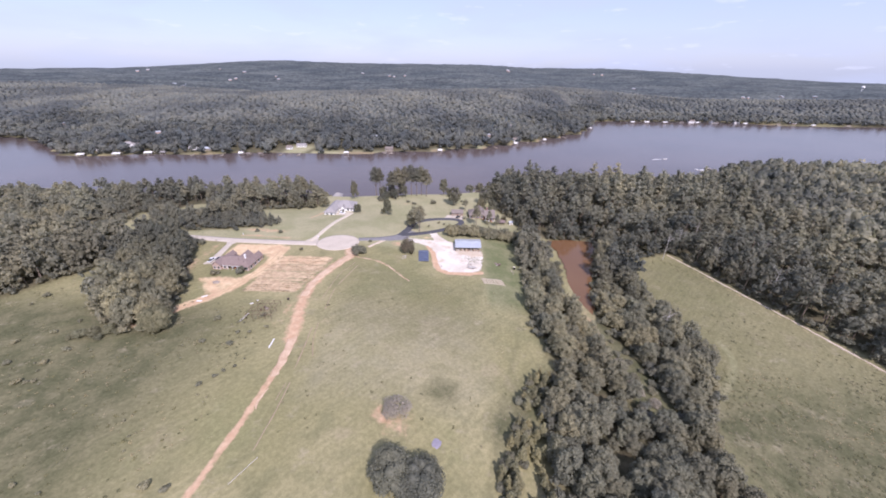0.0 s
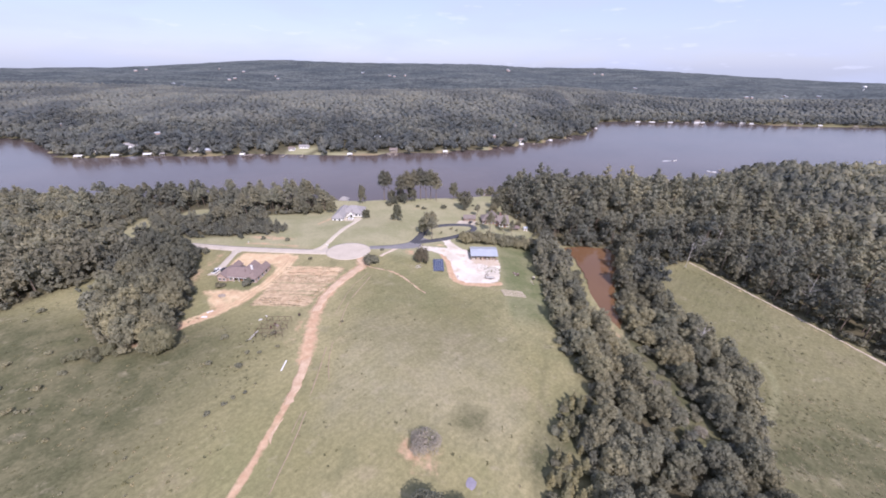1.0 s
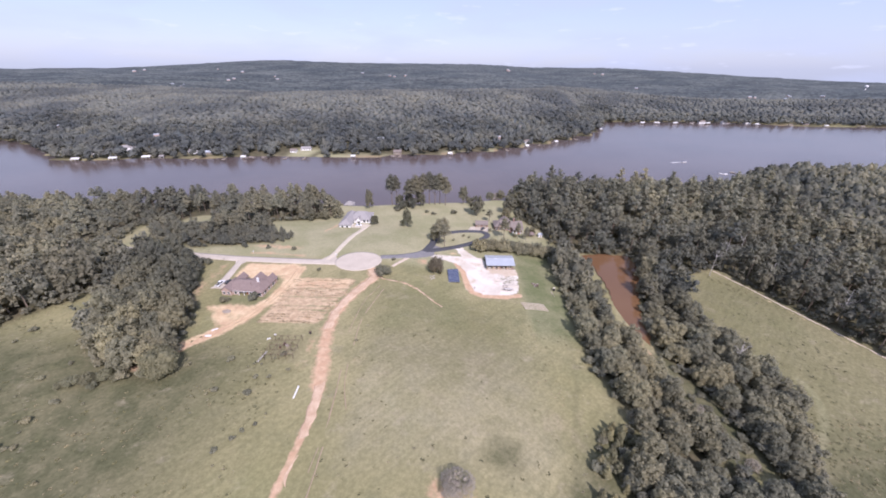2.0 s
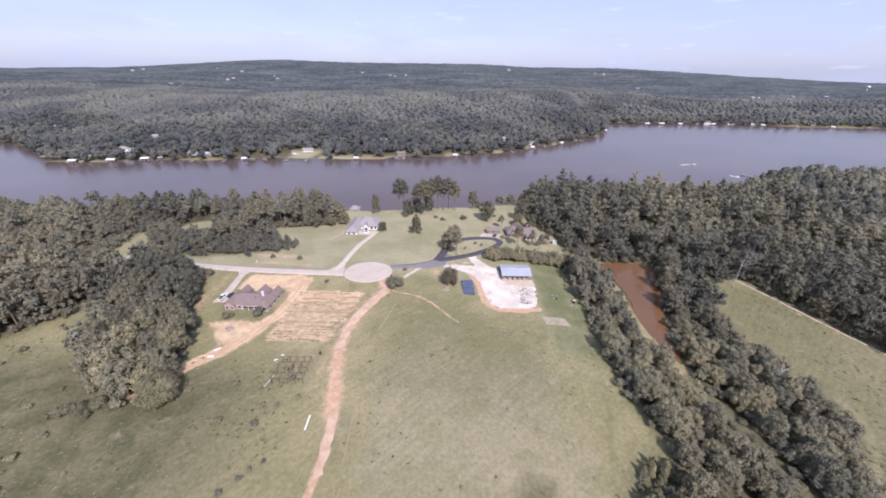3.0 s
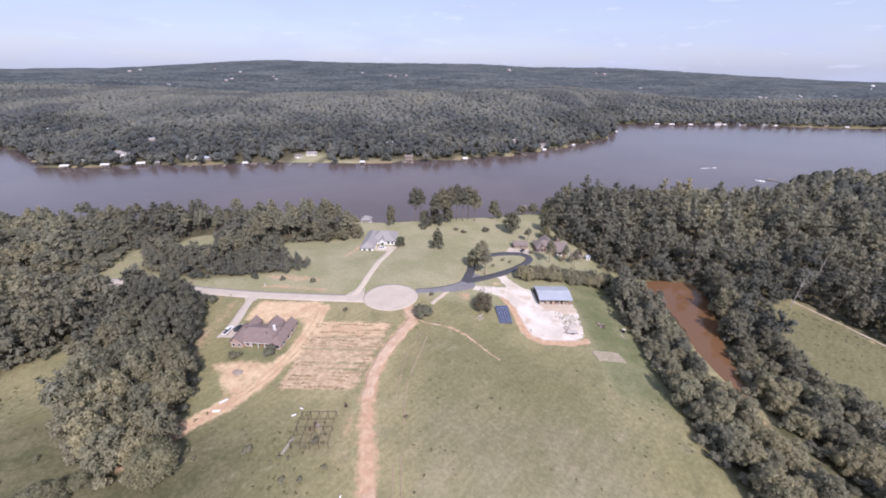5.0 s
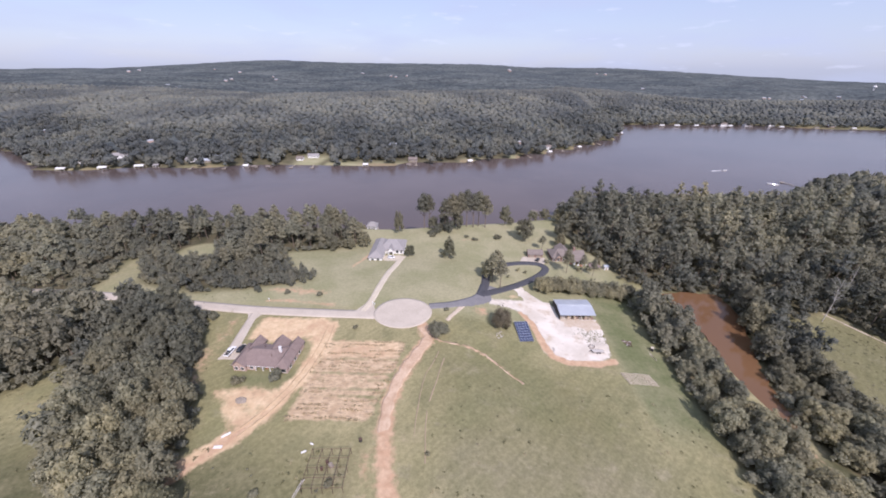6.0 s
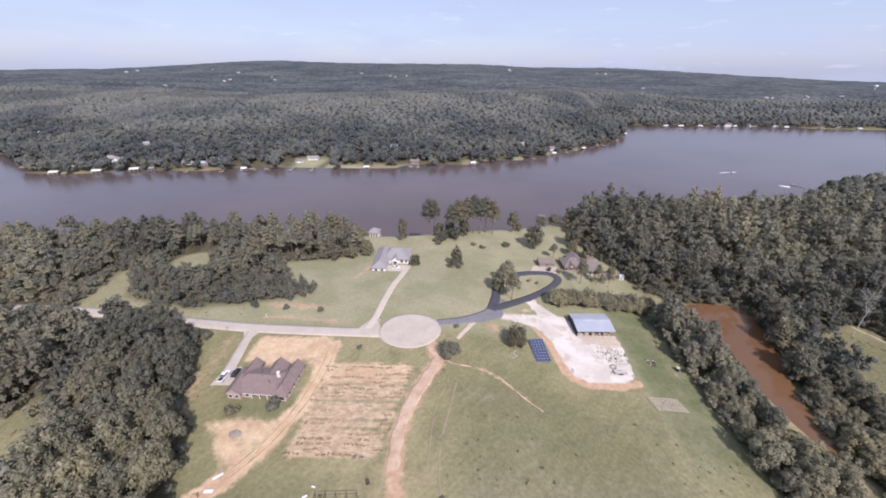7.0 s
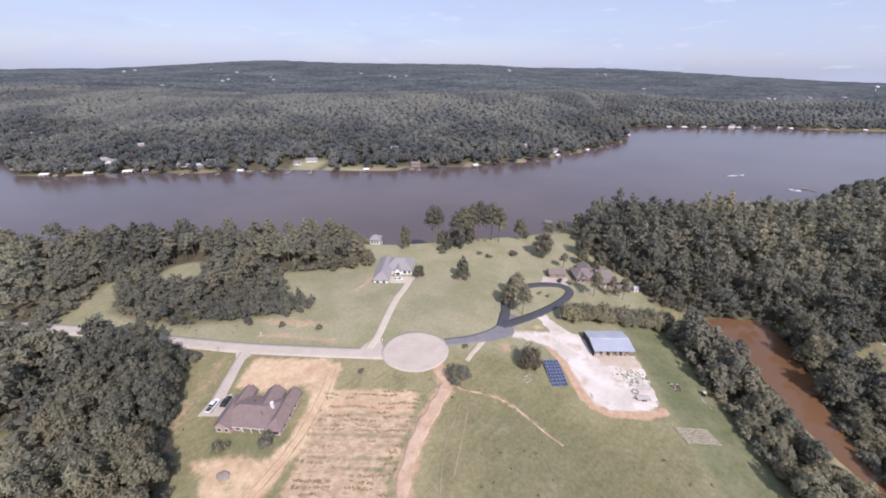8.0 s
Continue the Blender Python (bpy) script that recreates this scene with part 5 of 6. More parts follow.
# ---------- brick house ----------
def brick_house():
    h = thing("brick_house", "pale brick house with brown hipped shingle roof", "house", (-121.2, 175.2, -0.25), -3)
    h.matrix_basis = h.matrix_basis @ Matrix.Diagonal((0.95, 0.95, 0.95, 1))
    # main block, set back porch in the south front, wing to the east
    part("wall", boxes((-11.5, -5.9, -0.5, -3.0, 5.6, 3.0), (-11.3, -6.8, -0.5, -6.2, -5.9, 3.0), (-3.0, -3.6, -0.5, 6.6, 5.6, 3.0), (6.6, -6.4, -0.5, 10.3, 9.0, 3.0),
                       (-9.9, 5.6, -0.5, -6.1, 8.6, 3.0), (-1.1, 5.6, -0.5, 4.5, 8.8, 3.0)), M["brick"], h, "pale pink brick wall")
    part("roof", hip(bmesh.new(), -12.1, -6.5, 8.4, 6.2, 3.0, 6.0, 'x', 6.0), M["shingle"], h)
    part("wing_roof", hip(bmesh.new(), 5.4, -7.0, 10.9, 8.0, 3.02, 5.7, 'y', 3.0), M["shingle"], h)
    for x0, y0, x1, y1, z1 in ((-10.5, 0.5, -5.5, 8.9, 5.5), (-1.7, 0.5, 5.1, 9.2, 6.0), (5.9, 2.0, 10.92, 9.2, 5.7), (-11.9, -7.4, -5.6, 0.4, 5.75)):
        part("gable_roof", gable(bmesh.new(), x0, y0, x1, y1, 3.04, z1, 'y'), M["shingle"], h)
    for x0, y0, x1, y1, z1 in ((-9.9, 7.8, -6.1, 8.6, 4.8), (-1.1, 8.0, 4.5, 8.8, 5.4), (6.6, 8.2, 10.3, 9.0, 5.2), (-11.3, -6.95, -6.2, -6.75, 5.30)):
        part("gable_wall", gable_walls(bmesh.new(), x0, y0, x1, y1, 2.95, z1, 'y', ends=(1,) if y0 > 0 else (0,)), M["brick"], h)
    part("fascia", boxes((-12.1, -6.56, 2.78, 9.0, -6.5, 2.96)), M["white"], h, "white painted fascia")
    for x in (-2.6, 0.3, 3.2, 6.2):
        part("porch_post", boxes((x - 0.13, -6.2, 0, x + 0.13, -5.94, 2.75), (x - 0.2, -6.27, 0, x + 0.2, -5.87, 0.25), (x - 0.2, -6.27, 2.5, x + 0.2, -5.87, 2.75)), M["white"], h, "white square porch post")
    part("porch_floor", boxes((-3.0, -6.5, -0.4, 6.6, -3.6, 0.05)), M["concrete"], h)
    part("chimney", boxes((4.6, 0.1, 4.4, 5.4, 0.9, 6.9), (4.5, 0.0, 6.9, 5.5, 1.0, 7.05)), M["white"], h, "white capped chimney")
    part("front_door", boxes((1.4, -3.68, 0.05, 2.4, -3.6, 2.15)), M["timber"], h)
    for x, w in ((-10.0, 1.2), (-7.6, 1.2)):
        window(h, x, 0.9, w, 1.4, -6.8)
    window(h, -4.3, 0.9, 1.3, 1.4, -5.9)
    for x in (-1.6, 0.3, 4.4):
        window(h, x, 0.6, 1.5, 1.7, -3.6)
    window(h, 8.8, 0.8, 2.0, 1.5, -6.4)
    for y in (-3.5, 0.5, 4.5):
        window_side(h, y, 0.8, 1.5, 1.5, 10.3)
    for y in (-2.5, 2.2):
        part("garage_door", boxes((-11.58, y - 1.4, 0, -11.5, y + 1.4, 2.2)), M["white"], h, "white panelled garage door")
    for x, y in ((-6.5, -0.5), (-2.0, 1.8), (3.0, -2.8), (-8.0, 2.0)):
        bm = bmesh.new()
        bar(bm, (x, y, 4.6), (x, y, 6.3), 0.09)
        part("vent_pipe", bm, M["steel"], h)
    # porch furniture
    for x, c in ((-1.2, "timber"), (1.0, "red"), (3.9, "timber"), (5.2, "red")):
        k = thing("porch_chair", "small slatted chair on the porch", "chair", (-121.3 + x, 175.5 - 5.0, 0.0), x * 20, "chairs on the porch")
        part("seat", boxes((-0.3, -0.3, 0.4, 0.3, 0.3, 0.46)), M[c], k)
        part("backrest", boxes((-0.3, 0.25, 0.46, 0.3, 0.3, 1.0)), M[c], k)
        for lx, ly in ((-0.27, -0.27), (0.27, -0.27), (-0.27, 0.27), (0.27, 0.27)):
            part("leg", boxes((lx - 0.03, ly - 0.03, 0, lx + 0.03, ly + 0.03, 0.4)), M[c], k)


def white_house():
    h = thing("white_house", "white house with light grey hipped roof", "house", (-92.3, 275.5, -4.2), 0)
    part("wall", boxes((-9.6, -12.4, -1.2, -1.6, 13.0, 3.2), (-1.6, -1.2, -1.2, 10.0, 13.0, 3.2)), M["white"], h)
    part("wing_roof", hip(bmesh.new(), -10.3, -13.1, -0.9, 13.7, 3.2, 6.4, 'y', 4.8), M["shingle_grey"], h)
    part("roof", hip(bmesh.new(), -6.0, -2.0, 10.7, 13.7, 3.22, 7.2, 'x', 6.0), M["shingle_grey"], h)
    part("gable_roof", gable(bmesh.new(), 0.4, -3.6, 4.2, 5.0, 3.25, 5.6, 'y'), M["shingle_grey"], h)
    g = bmesh.new()
    gable_walls(g, 0.7, -3.2, 3.9, -2.4, 3.2, 5.2, 'y', ends=(0,))
    part("entry_gable", g, M["white"], h)
    for x in (0.8, 3.6):
        part("entry_post", boxes((x - 0.25, -3.3, -1.0, x + 0.25, -2.8, 3.3)), M["white"], h, "white square entry post")
    part("entry_arch", boxes((0.8, -3.2, 2.4, 3.6, -2.9, 3.25)), M["white"], h)
    part("front_door", boxes((1.5, -1.28, 0, 2.9, -1.2, 2.4)), M["dark"], h, "dark entry door in shade")
    for y in (-9.0, -4.8):
        part("garage_door", boxes((-1.6, y - 1.4, 0, -1.52, y + 1.4, 2.3)), M["white"], h, "white panelled garage door")
    for x, w in ((6.0, 1.6), (8.6, 1.2)):
        window(h, x, 0.8, w, 1.7, -1.2)
    for x in (-7.4, -4.0):
        window(h, x, 0.9, 1.4, 1.5, -12.4)
    for y in (-8, -2, 5):
        window_side(h, y, 0.9, 1.5, 1.5, -9.6, -1)


def brown_house():
    h = thing("brown_house", "brown brick house with faded shingle roofs", "house", (20.4, 281.8, -8.6), 3)
    part("wall", boxes((-8.5, -5, -1.5, 3.5, 6.5, 3.2), (3.5, -6.0, -1.5, 11.5, 5, 3.0), (-3, 6.5, -1.5, 4, 10, 3.0)), M["brick_red"], h)
    part("roof", hip(bmesh.new(), -9.2, -5.7, 4.2, 7.2, 3.2, 6.4, 'x', 5.0), M["shingle_tan"], h)
    part("wing_roof", gable(bmesh.new(), 3.0, -6.7, 12.2, 5.6, 3.0, 6.0, 'x'), M["shingle_tan"], h)
    part("gable_roof", gable(bmesh.new(), -3.6, -2.0, 4.6, 10.6, 3.1, 6.0, 'y'), M["shingle_tan"], h)
    part("gable_roof", gable(bmesh.new(), -7.0, -6.6, -2.6, 0, 3.24, 5.6, 'y'), M["shingle_tan"], h)
    gable_ends(h, M["brick"], 3.5, -6.0, 11.5, 5.0, 3.0, 5.6, 'x')
    part("gable_wall", gable_walls(bmesh.new(), -6.6, -6.1, -3.0, -5.0, 3.2, 5.2, 'y', ends=(0,)), M["brick"], h)
    part("chimney", boxes((5.2, -1.2, 3, 6.4, 0.2, 8.0)), M["brick_red"], h)
    part("porch_roof", thick_sheet(bmesh.new(), [[(4, -9.4, 2.4), (12, -9.4, 2.4), (12, -6.2, 3.0), (4, -6.2, 3.0)]]), M["shingle_tan"], h)
    for x in (4.3, 6.8, 9.3, 11.7):
        part("porch_post", boxes((x - 0.12, -9.3, -1.0, x + 0.12, -9.06, 2.4)), M["white"], h, "white porch post")
    for x in (-7.4, -4.8, -1.5, 1.5, 5.6, 9.2):
        window(h, x, 0.6, 1.4, 1.5, -5.0 if x < 3.5 else -6.0)
    g2 = thing("garage", "low brown garage with pinkish shingle roof", "garage", (2.2, 284.0, -8.4), 0)
    part("wall", boxes((-4.5, -3, -0.5, 4.5, 3, 2.6)), M["brick_red"], g2)
    rr = bmesh.new()
    gable(rr, -5, -3.6, 5, 3.6, 2.6, 4.6, 'x')
    part("roof", rr, M["shingle_tan"], g2)
    gable_ends(g2, M["brick_red"], -4.5, -3, 4.5, 3, 2.6, 4.2, 'x')
    for x in (-2.2, 2.2):
        part("garage_door", boxes((x - 1.5, -3.08, 0, x + 1.5, -3, 2.2)), M["timber"], g2)


def pole_barn():
    b = thing("pole_barn", "open pole barn with galvanised metal roof", "barn", (9.75, 222.6, -8.75), 1.5)
    n = 20
    for i in range(n):                       # standing-seam sheets, front and back slope
        x0, x1 = -8.7 + 17.4 * i / n, -8.7 + 17.4 * (i + 1) / n
        lift = 0.004 * (i % 2)
        r = thick_sheet(bmesh.new(), [[(x0, -6.8, 3.35 + lift), (x1, -6.8, 3.35 + lift), (x1, 0.4, 4.5 + lift), (x0, 0.4, 4.5 + lift)]], 0.05)
        part("roof_sheet", r, M["tin"], b)
        r = thick_sheet(bmesh.new(), [[(x1, 6.8, 3.4 + lift), (x0, 6.8, 3.4 + lift), (x0, 0.4, 4.5 + lift), (x1, 0.4, 4.5 + lift)]], 0.05)
        part("roof_sheet", r, M["tin"], b)
    part("ridge_cap", boxes((-8.75, 0.2, 4.5, 8.75, 0.6, 4.56)), M["tin"], b)
    for x in np.linspace(-8.4, 8.4, 6):
        for y in (-6.4, 6.4):
            part("post", boxes((x - 0.1, y - 0.1, -0.4, x + 0.1, y + 0.1, 3.35)), M["timber"], b)
    for y in (-6.4, 6.4):
        part("beam", boxes((-8.6, y - 0.06, 3.02, 8.6, y + 0.06, 3.30)), M["timber"], b)
    for x in np.linspace(-8.4, 8.4, 6):
        part("rafter", boxes((x - 0.05, -6.5, 3.04, x + 0.05, 6.5, 3.24)), M["timber"], b)
    part("back_wall", boxes((-8.6, 6.5, 0.0, 8.6, 6.58, 3.3)), M["tin"], b)
    # west siding: its shade is put into the colour, near-black instead of tin
    part("side_wall", boxes((-8.68, -6.6, 0.0, -8.6, 6.5, 3.4)), M["dark"], b, "metal siding with shade in its dark colour")
    # stores kept under the roof
    rr = random.Random(3)
    for i in range(17):
        x = -7.8 + i * 0.95 + rr.uniform(-0.2, 0.2)
        k = thing("crate", "weathered wooden crate under the barn roof", "crate", (9.75 + x, 223.0 - 6.3 + rr.uniform(-0.3, 1.2) + x * 0.03, -8.3), rr.uniform(-15, 15), "stores in the barn")
        s = rr.uniform(0.35, 0.6)
        hh = rr.uniform(0.6, 1.5)
        part("box", boxes((-s, -s, 0, s, s, hh)), M[rr.choice(["timber", "steel", "brick_red", "sand_cloth", "dark", "dead"])], k)
        for z in (0.08, hh - 0.2):
            part("slat", boxes((-s - 0.03, -s - 0.03, z, s + 0.03, -s, z + 0.12)), M["timber"], k)


def solar_array():
    a = thing("solar_array", "blue solar panel array on steel posts", "solar panels", (-18.0, 197.0, -6.2), 5)
    tilt = Matrix.Rotation(radians(6), 4, 'X')
    cols, rows_n, w, d = 5, 8, 1.22, 1.53
    base = bmesh.new()
    box(base, 0.03, 0.03, 0, w - 0.03, d - 0.03, 0.05)
    me = bpy.data.meshes.new("panel")
    base.to_mesh(me), base.free()
    me.materials.append(M["cell"])
    fb = boxes((0, 0, -0.01, w, 0.06, 0.065), (0, d - 0.06, -0.01, w, d, 0.065), (0, 0, -0.01, 0.06, d, 0.065), (w - 0.06, 0, -0.01, w, d, 0.065),
               (w / 2 - 0.012, 0, 0.05, w / 2 + 0.012, d, 0.058))
    fm = bpy.data.meshes.new("panel_frame")
    fb.to_mesh(fm), fb.free()
    fm.materials.append(M["chrome"])
    for i in range(cols):
        for j in range(rows_n):
            o = new("panel", me)
            o.parent = a
            o.matrix_basis = tilt @ Matrix.Translation(((i - cols / 2) * (w + 0.03), j * (d + 0.03), 0))
            f = new("panel_frame", fm)
            f.parent = o
    for x in (-3.0, 0, 3.0):
        for y in (0.6, 6.2, 11.8):
            bm = bmesh.new()
            z = y * math.tan(radians(6)) - 0.1
            bar(bm, (x, y, -3.2), (x, y, z), 0.07)
            part("post", bm, M["chrome"], a)
        bm = bmesh.new()
        bar(bm, (x, 0.1, 0.0), (x, 12.3, 12.3 * math.tan(radians(6)) - 0.06), 0.05)
        part("rail", bm, M["chrome"], a)


# ---------- vehicles ----------
def loft(sections, mat_name, name, parent, label=""):
    """A body through cross-sections: rows of x, half width, bottom, top, shoulder height."""
    bm = bmesh.new()
    prev = None
    for x, w, z0, z1, sh in sections:
        ring = [bm.verts.new(p) for p in ((x, -w * 0.94, z0), (x, -w, z0 + 0.18), (x, -w, sh), (x, -w * 0.86, z1), (x, w * 0.86, z1), (x, w, sh), (x, w, z0 + 0.18), (x, w * 0.94, z0))]
        if prev:
            for i in range(8):
                bm.faces.new((prev[i], prev[(i + 1) % 8], ring[(i + 1) % 8], ring[i]))
        else:
            bm.faces.new(ring[::-1])
        prev = ring
    bm.faces.new(prev)
    bmesh.ops.recalc_face_normals(bm, faces=bm.faces)
    return part(name, bm, M[mat_name], parent, label)


def wheels(parent, xs, w, r):
    for x in xs:
        for s in (-1, 1):
            bm = bmesh.new()
            bar(bm, (x, s * (w - 0.2), r), (x, s * w, r), r, 14)
            wh = part("wheel", bm, M["tyre"], parent)
            bm = bmesh.new()
            bar(bm, (x, s * (w - 0.02), r), (x, s * (w + 0.015), r), r * 0.55, 10)
            part("rim", bm, M["chrome"], wh, "bright metal rim")


def vehicle(kind, x, y, turn, paint, label):
    v = thing(kind, label, "car" if kind != "pickup_truck" else "truck", (x, y, float(land(x, y)) + 0.13), turn)
    if kind == "pickup_truck":
        loft([(-2.8, 0.93, 0.45, 0.98, 0.9), (-2.7, 0.97, 0.4, 1.02, 0.95), (0.3, 0.98, 0.38, 1.02, 0.95), (1.5, 0.98, 0.38, 1.08, 1.0), (2.5, 0.95, 0.42, 1.02, 0.92), (2.8, 0.86, 0.48, 0.85, 0.78)], paint, "body", v)
        loft([(-0.8, 0.86, 1.0, 1.05, 1.03), (-0.55, 0.84, 1.0, 1.78, 1.35), (0.75, 0.84, 1.0, 1.80, 1.35), (1.45, 0.86, 1.0, 1.06, 1.03)], "glass", "windows", v, "dark tinted cab windows")
        part("cab_roof", boxes((-0.6, -0.74, 1.74, 0.85, 0.74, 1.83)), M[paint], v)
        part("cargo_bed", boxes((-2.62, -0.78, 1.0, -0.9, 0.78, 1.035)), M["dark"], v, "dark open cargo bed")
        wheels(v, (-1.75, 1.75), 0.95, 0.38)
    else:
        loft([(-2.25, 0.84, 0.5, 0.95, 0.85), (-2.1, 0.92, 0.35, 1.05, 0.95), (0.8, 0.93, 0.33, 1.02, 0.92), (1.8, 0.9, 0.36, 0.92, 0.82), (2.25, 0.8, 0.45, 0.72, 0.66)], paint, "body", v)
        loft([(-2.05, 0.82, 0.98, 1.04, 1.0), (-1.6, 0.80, 0.98, 1.58, 1.25), (0.2, 0.80, 0.98, 1.60, 1.25), (1.1, 0.84, 0.96, 1.02, 0.99)], "glass", "windows", v, "dark tinted windows")
        part("roof", boxes((-1.6, -0.68, 1.54, 0.25, 0.68, 1.63)), M[paint], v)
        wheels(v, (-1.35, 1.4), 0.9, 0.34)
    for s in (-0.6, 0.6):
        x1 = 2.72 if kind == "pickup_truck" else 2.1
        part("headlight", boxes((x1 - 0.1, s - 0.16, 0.68, x1 + 0.08, s + 0.16, 0.82)), M["chrome"], v)
    return v


def flat_trailer(x, y, turn):
    t = thing("flatbed_trailer", "low flatbed trailer with bleached planks on gravel", "trailer", (x, y, float(land(x, y)) + 0.08), turn)
    for i in range(6):
        part("plank", boxes((-2.4, -0.95 + i * 0.32, 0.62, 2.4, -0.66 + i * 0.32, 0.68)), M["dead"], t)
    part("chassis", boxes((-2.45, -1.0, 0.5, 2.45, -0.92, 0.66), (-2.45, 0.95, 0.5, 2.45, 1.03, 0.66), (-2.45, -1.0, 0.5, -2.37, 1.03, 0.66), (2.37, -1.0, 0.5, 2.45, 1.03, 0.66)), M["steel"], t)
    bm = bmesh.new()
    bar(bm, (-2.4, -0.6, 0.55), (-3.7, 0, 0.5), 0.05), bar(bm, (-2.4, 0.6, 0.55), (-3.7, 0, 0.5), 0.05), bar(bm, (-3.6, 0, 0.0), (-3.6, 0, 0.6), 0.04)
    part("drawbar", bm, M["steel"], t)
    wheels(t, (-0.4, 0.5), 1.2, 0.33)


# ---------- docks, boats and houses by the lake ----------
def boat_shed(x, y, turn, w=9.0, d=7.0, roof="white", group="boat sheds on the far shore"):
    s = thing("boat_shed", "open boat shed with pale metal roof over water", "boathouse", (x, y, LAKE), turn, group)
    r = bmesh.new()
    gable(r, -w / 2, -d / 2, w / 2, d / 2, 3.0, 4.4, 'x')
    part("roof", r, M[roof], s)
    part("deck", boxes((-w / 2, -d / 2, 0.35, w / 2, -d / 2 + 1.2, 0.5), (-w / 2, d / 2 - 1.2, 0.35, w / 2, d / 2 + 6, 0.5)), M["timber"], s)
    for px_ in (-w / 2 + 0.3, 0, w / 2 - 0.3):
        for py_ in (-d / 2 + 0.3, d / 2 - 0.3):
            part("post", boxes((px_ - 0.12, py_ - 0.12, -1.5, px_ + 0.12, py_ + 0.12, 3.0)), M["white"], s)


def pier(x, y, turn, length, roofed, group):
    p = thing("pier", "narrow grey timber pier on piles", "dock", (x, y, LAKE), turn, group)
    part("deck", boxes((-0.9, -length, 0.6, 0.9, 3, 0.72), (-2.8, -length - 4, 0.6, 2.8, -length, 0.72)), M["timber"], p)
    for yy in np.arange(-length - 3.5, 2, 3.2):
        for xx in (-0.75, 0.75):
            part("pile", boxes((xx - 0.1, yy - 0.1, -3, xx + 0.1, yy + 0.1, 0.62)), M["timber"], p)
    if roofed:
        r = bmesh.new()
        gable(r, -3.2, -length - 4.4, 3.2, -length + 0.4, 3.0, 4.2, 'x')
        part("roof", r, M["shingle_tan"], p)
        for xx in (-2.6, 2.6):
            for yy in (-length - 3.8, -length - 0.2):
                part("post", boxes((xx - 0.1, yy - 0.1, 0.7, xx + 0.1, yy + 0.1, 3.0)), M["timber"], p)


def cottage(x, y, turn, w, d, roof, wall, group, storeys=1):
    z = float(land(x, y))
    c = thing("cottage", "small distant house with pitched roof among trees", "house", (x, y, z), turn, group)
    top = 3.0 * storeys
    part("wall", boxes((-w / 2, -d / 2, -1.5, w / 2, d / 2, top)), M[wall], c)
    r = bmesh.new()
    gable(r, -w / 2 - 0.5, -d / 2 - 0.6, w / 2 + 0.5, d / 2 + 0.6, top, top + d * 0.32, 'x')
    part("roof", r, M[roof], c)
    gable_ends(c, M[wall], -w / 2, -d / 2, w / 2, d / 2, top, top + d * 0.28, 'x')
    for s in range(storeys):
        for k in np.linspace(-w / 2 + 1.5, w / 2 - 1.5, max(2, int(w / 3.5))):
            window(c, k, 0.9 + 3 * s, 1.3, 1.3, -d / 2)


def motorboat(x, y, turn, length, label):
    b = thing("motorboat", label, "boat", (x, y, LAKE), turn)
    L = length
    loft([(-L / 2, L * 0.16, -0.2, 0.55, 0.5), (-L * 0.1, L * 0.17, -0.25, 0.6, 0.55), (L * 0.25, L * 0.13, -0.15, 0.7, 0.64), (L * 0.45, L * 0.05, 0.1, 0.8, 0.74), (L / 2, 0.04, 0.45, 0.85, 0.8)], "white", "hull", b)
    loft([(-L * 0.12, L * 0.11, 0.5, 0.62, 0.6), (0, L * 0.11, 0.5, 1.15, 0.9), (L * 0.12, L * 0.1, 0.5, 0.66, 0.62)], "glass", "windscreen", b)
    part("engine", boxes((-L / 2 - 0.45, -0.25, 0.0, -L / 2, 0.25, 0.95)), M["dark"], b)
    part("seat", boxes((-L * 0.38, -L * 0.11, 0.55, -L * 0.28, L * 0.11, 0.95)), M["white"], b)
    return b


brick_house()
white_house()
brown_house()
M["sand_cloth"] = plain("tan_canvas", (0.42, 0.33, 0.23), (0.55, 0.45, 0.33), 1.0, 0.9)
pole_barn()
solar_array()
vehicle("pickup_truck", -138.6, 178.4, 84, "car_white", "white pickup truck parked on the driveway")
vehicle("estate_car", -135.2, 180.2, 88, "car_black", "black estate car parked by the brick house")
vehicle("estate_car", -88.8, 266.8, 8, "car_white", "white car parked before the white house")
vehicle("estate_car", 3.0, 277.0, 60, "car_black", "dark car parked at the brown house")
flat_trailer(12.0, 193.6, 2)

# two-storey boathouse on the near shore
bh = thing("boathouse", "two-storey white boathouse with grey roof", "boathouse", (-117.0, 343.5, LAKE))
part("wall", boxes((-3.6, -3.4, 3.6, 3.6, 3.4, 7.4)), M["white"], bh)
rb = bmesh.new()
hip(rb, -4.4, -4.2, 4.4, 4.2, 7.4, 10.2, 'x', 3.4)
part("roof", rb, M["shingle_grey"], bh)
part("deck", boxes((-4.3, -5.2, 3.3, 4.3, 4.0, 3.6)), M["timber"], bh)
for x in (-3.9, 0, 3.9):
    for y in (-4.9, 0, 3.6):
        part("post", boxes((x - 0.18, y - 0.18, -2.5, x + 0.18, y + 0.18, 3.3)), M["white"], bh)
for x in (-2.0, 0, 2.0):
    window(bh, x, 4.4, 1.2, 1.8, -3.4)

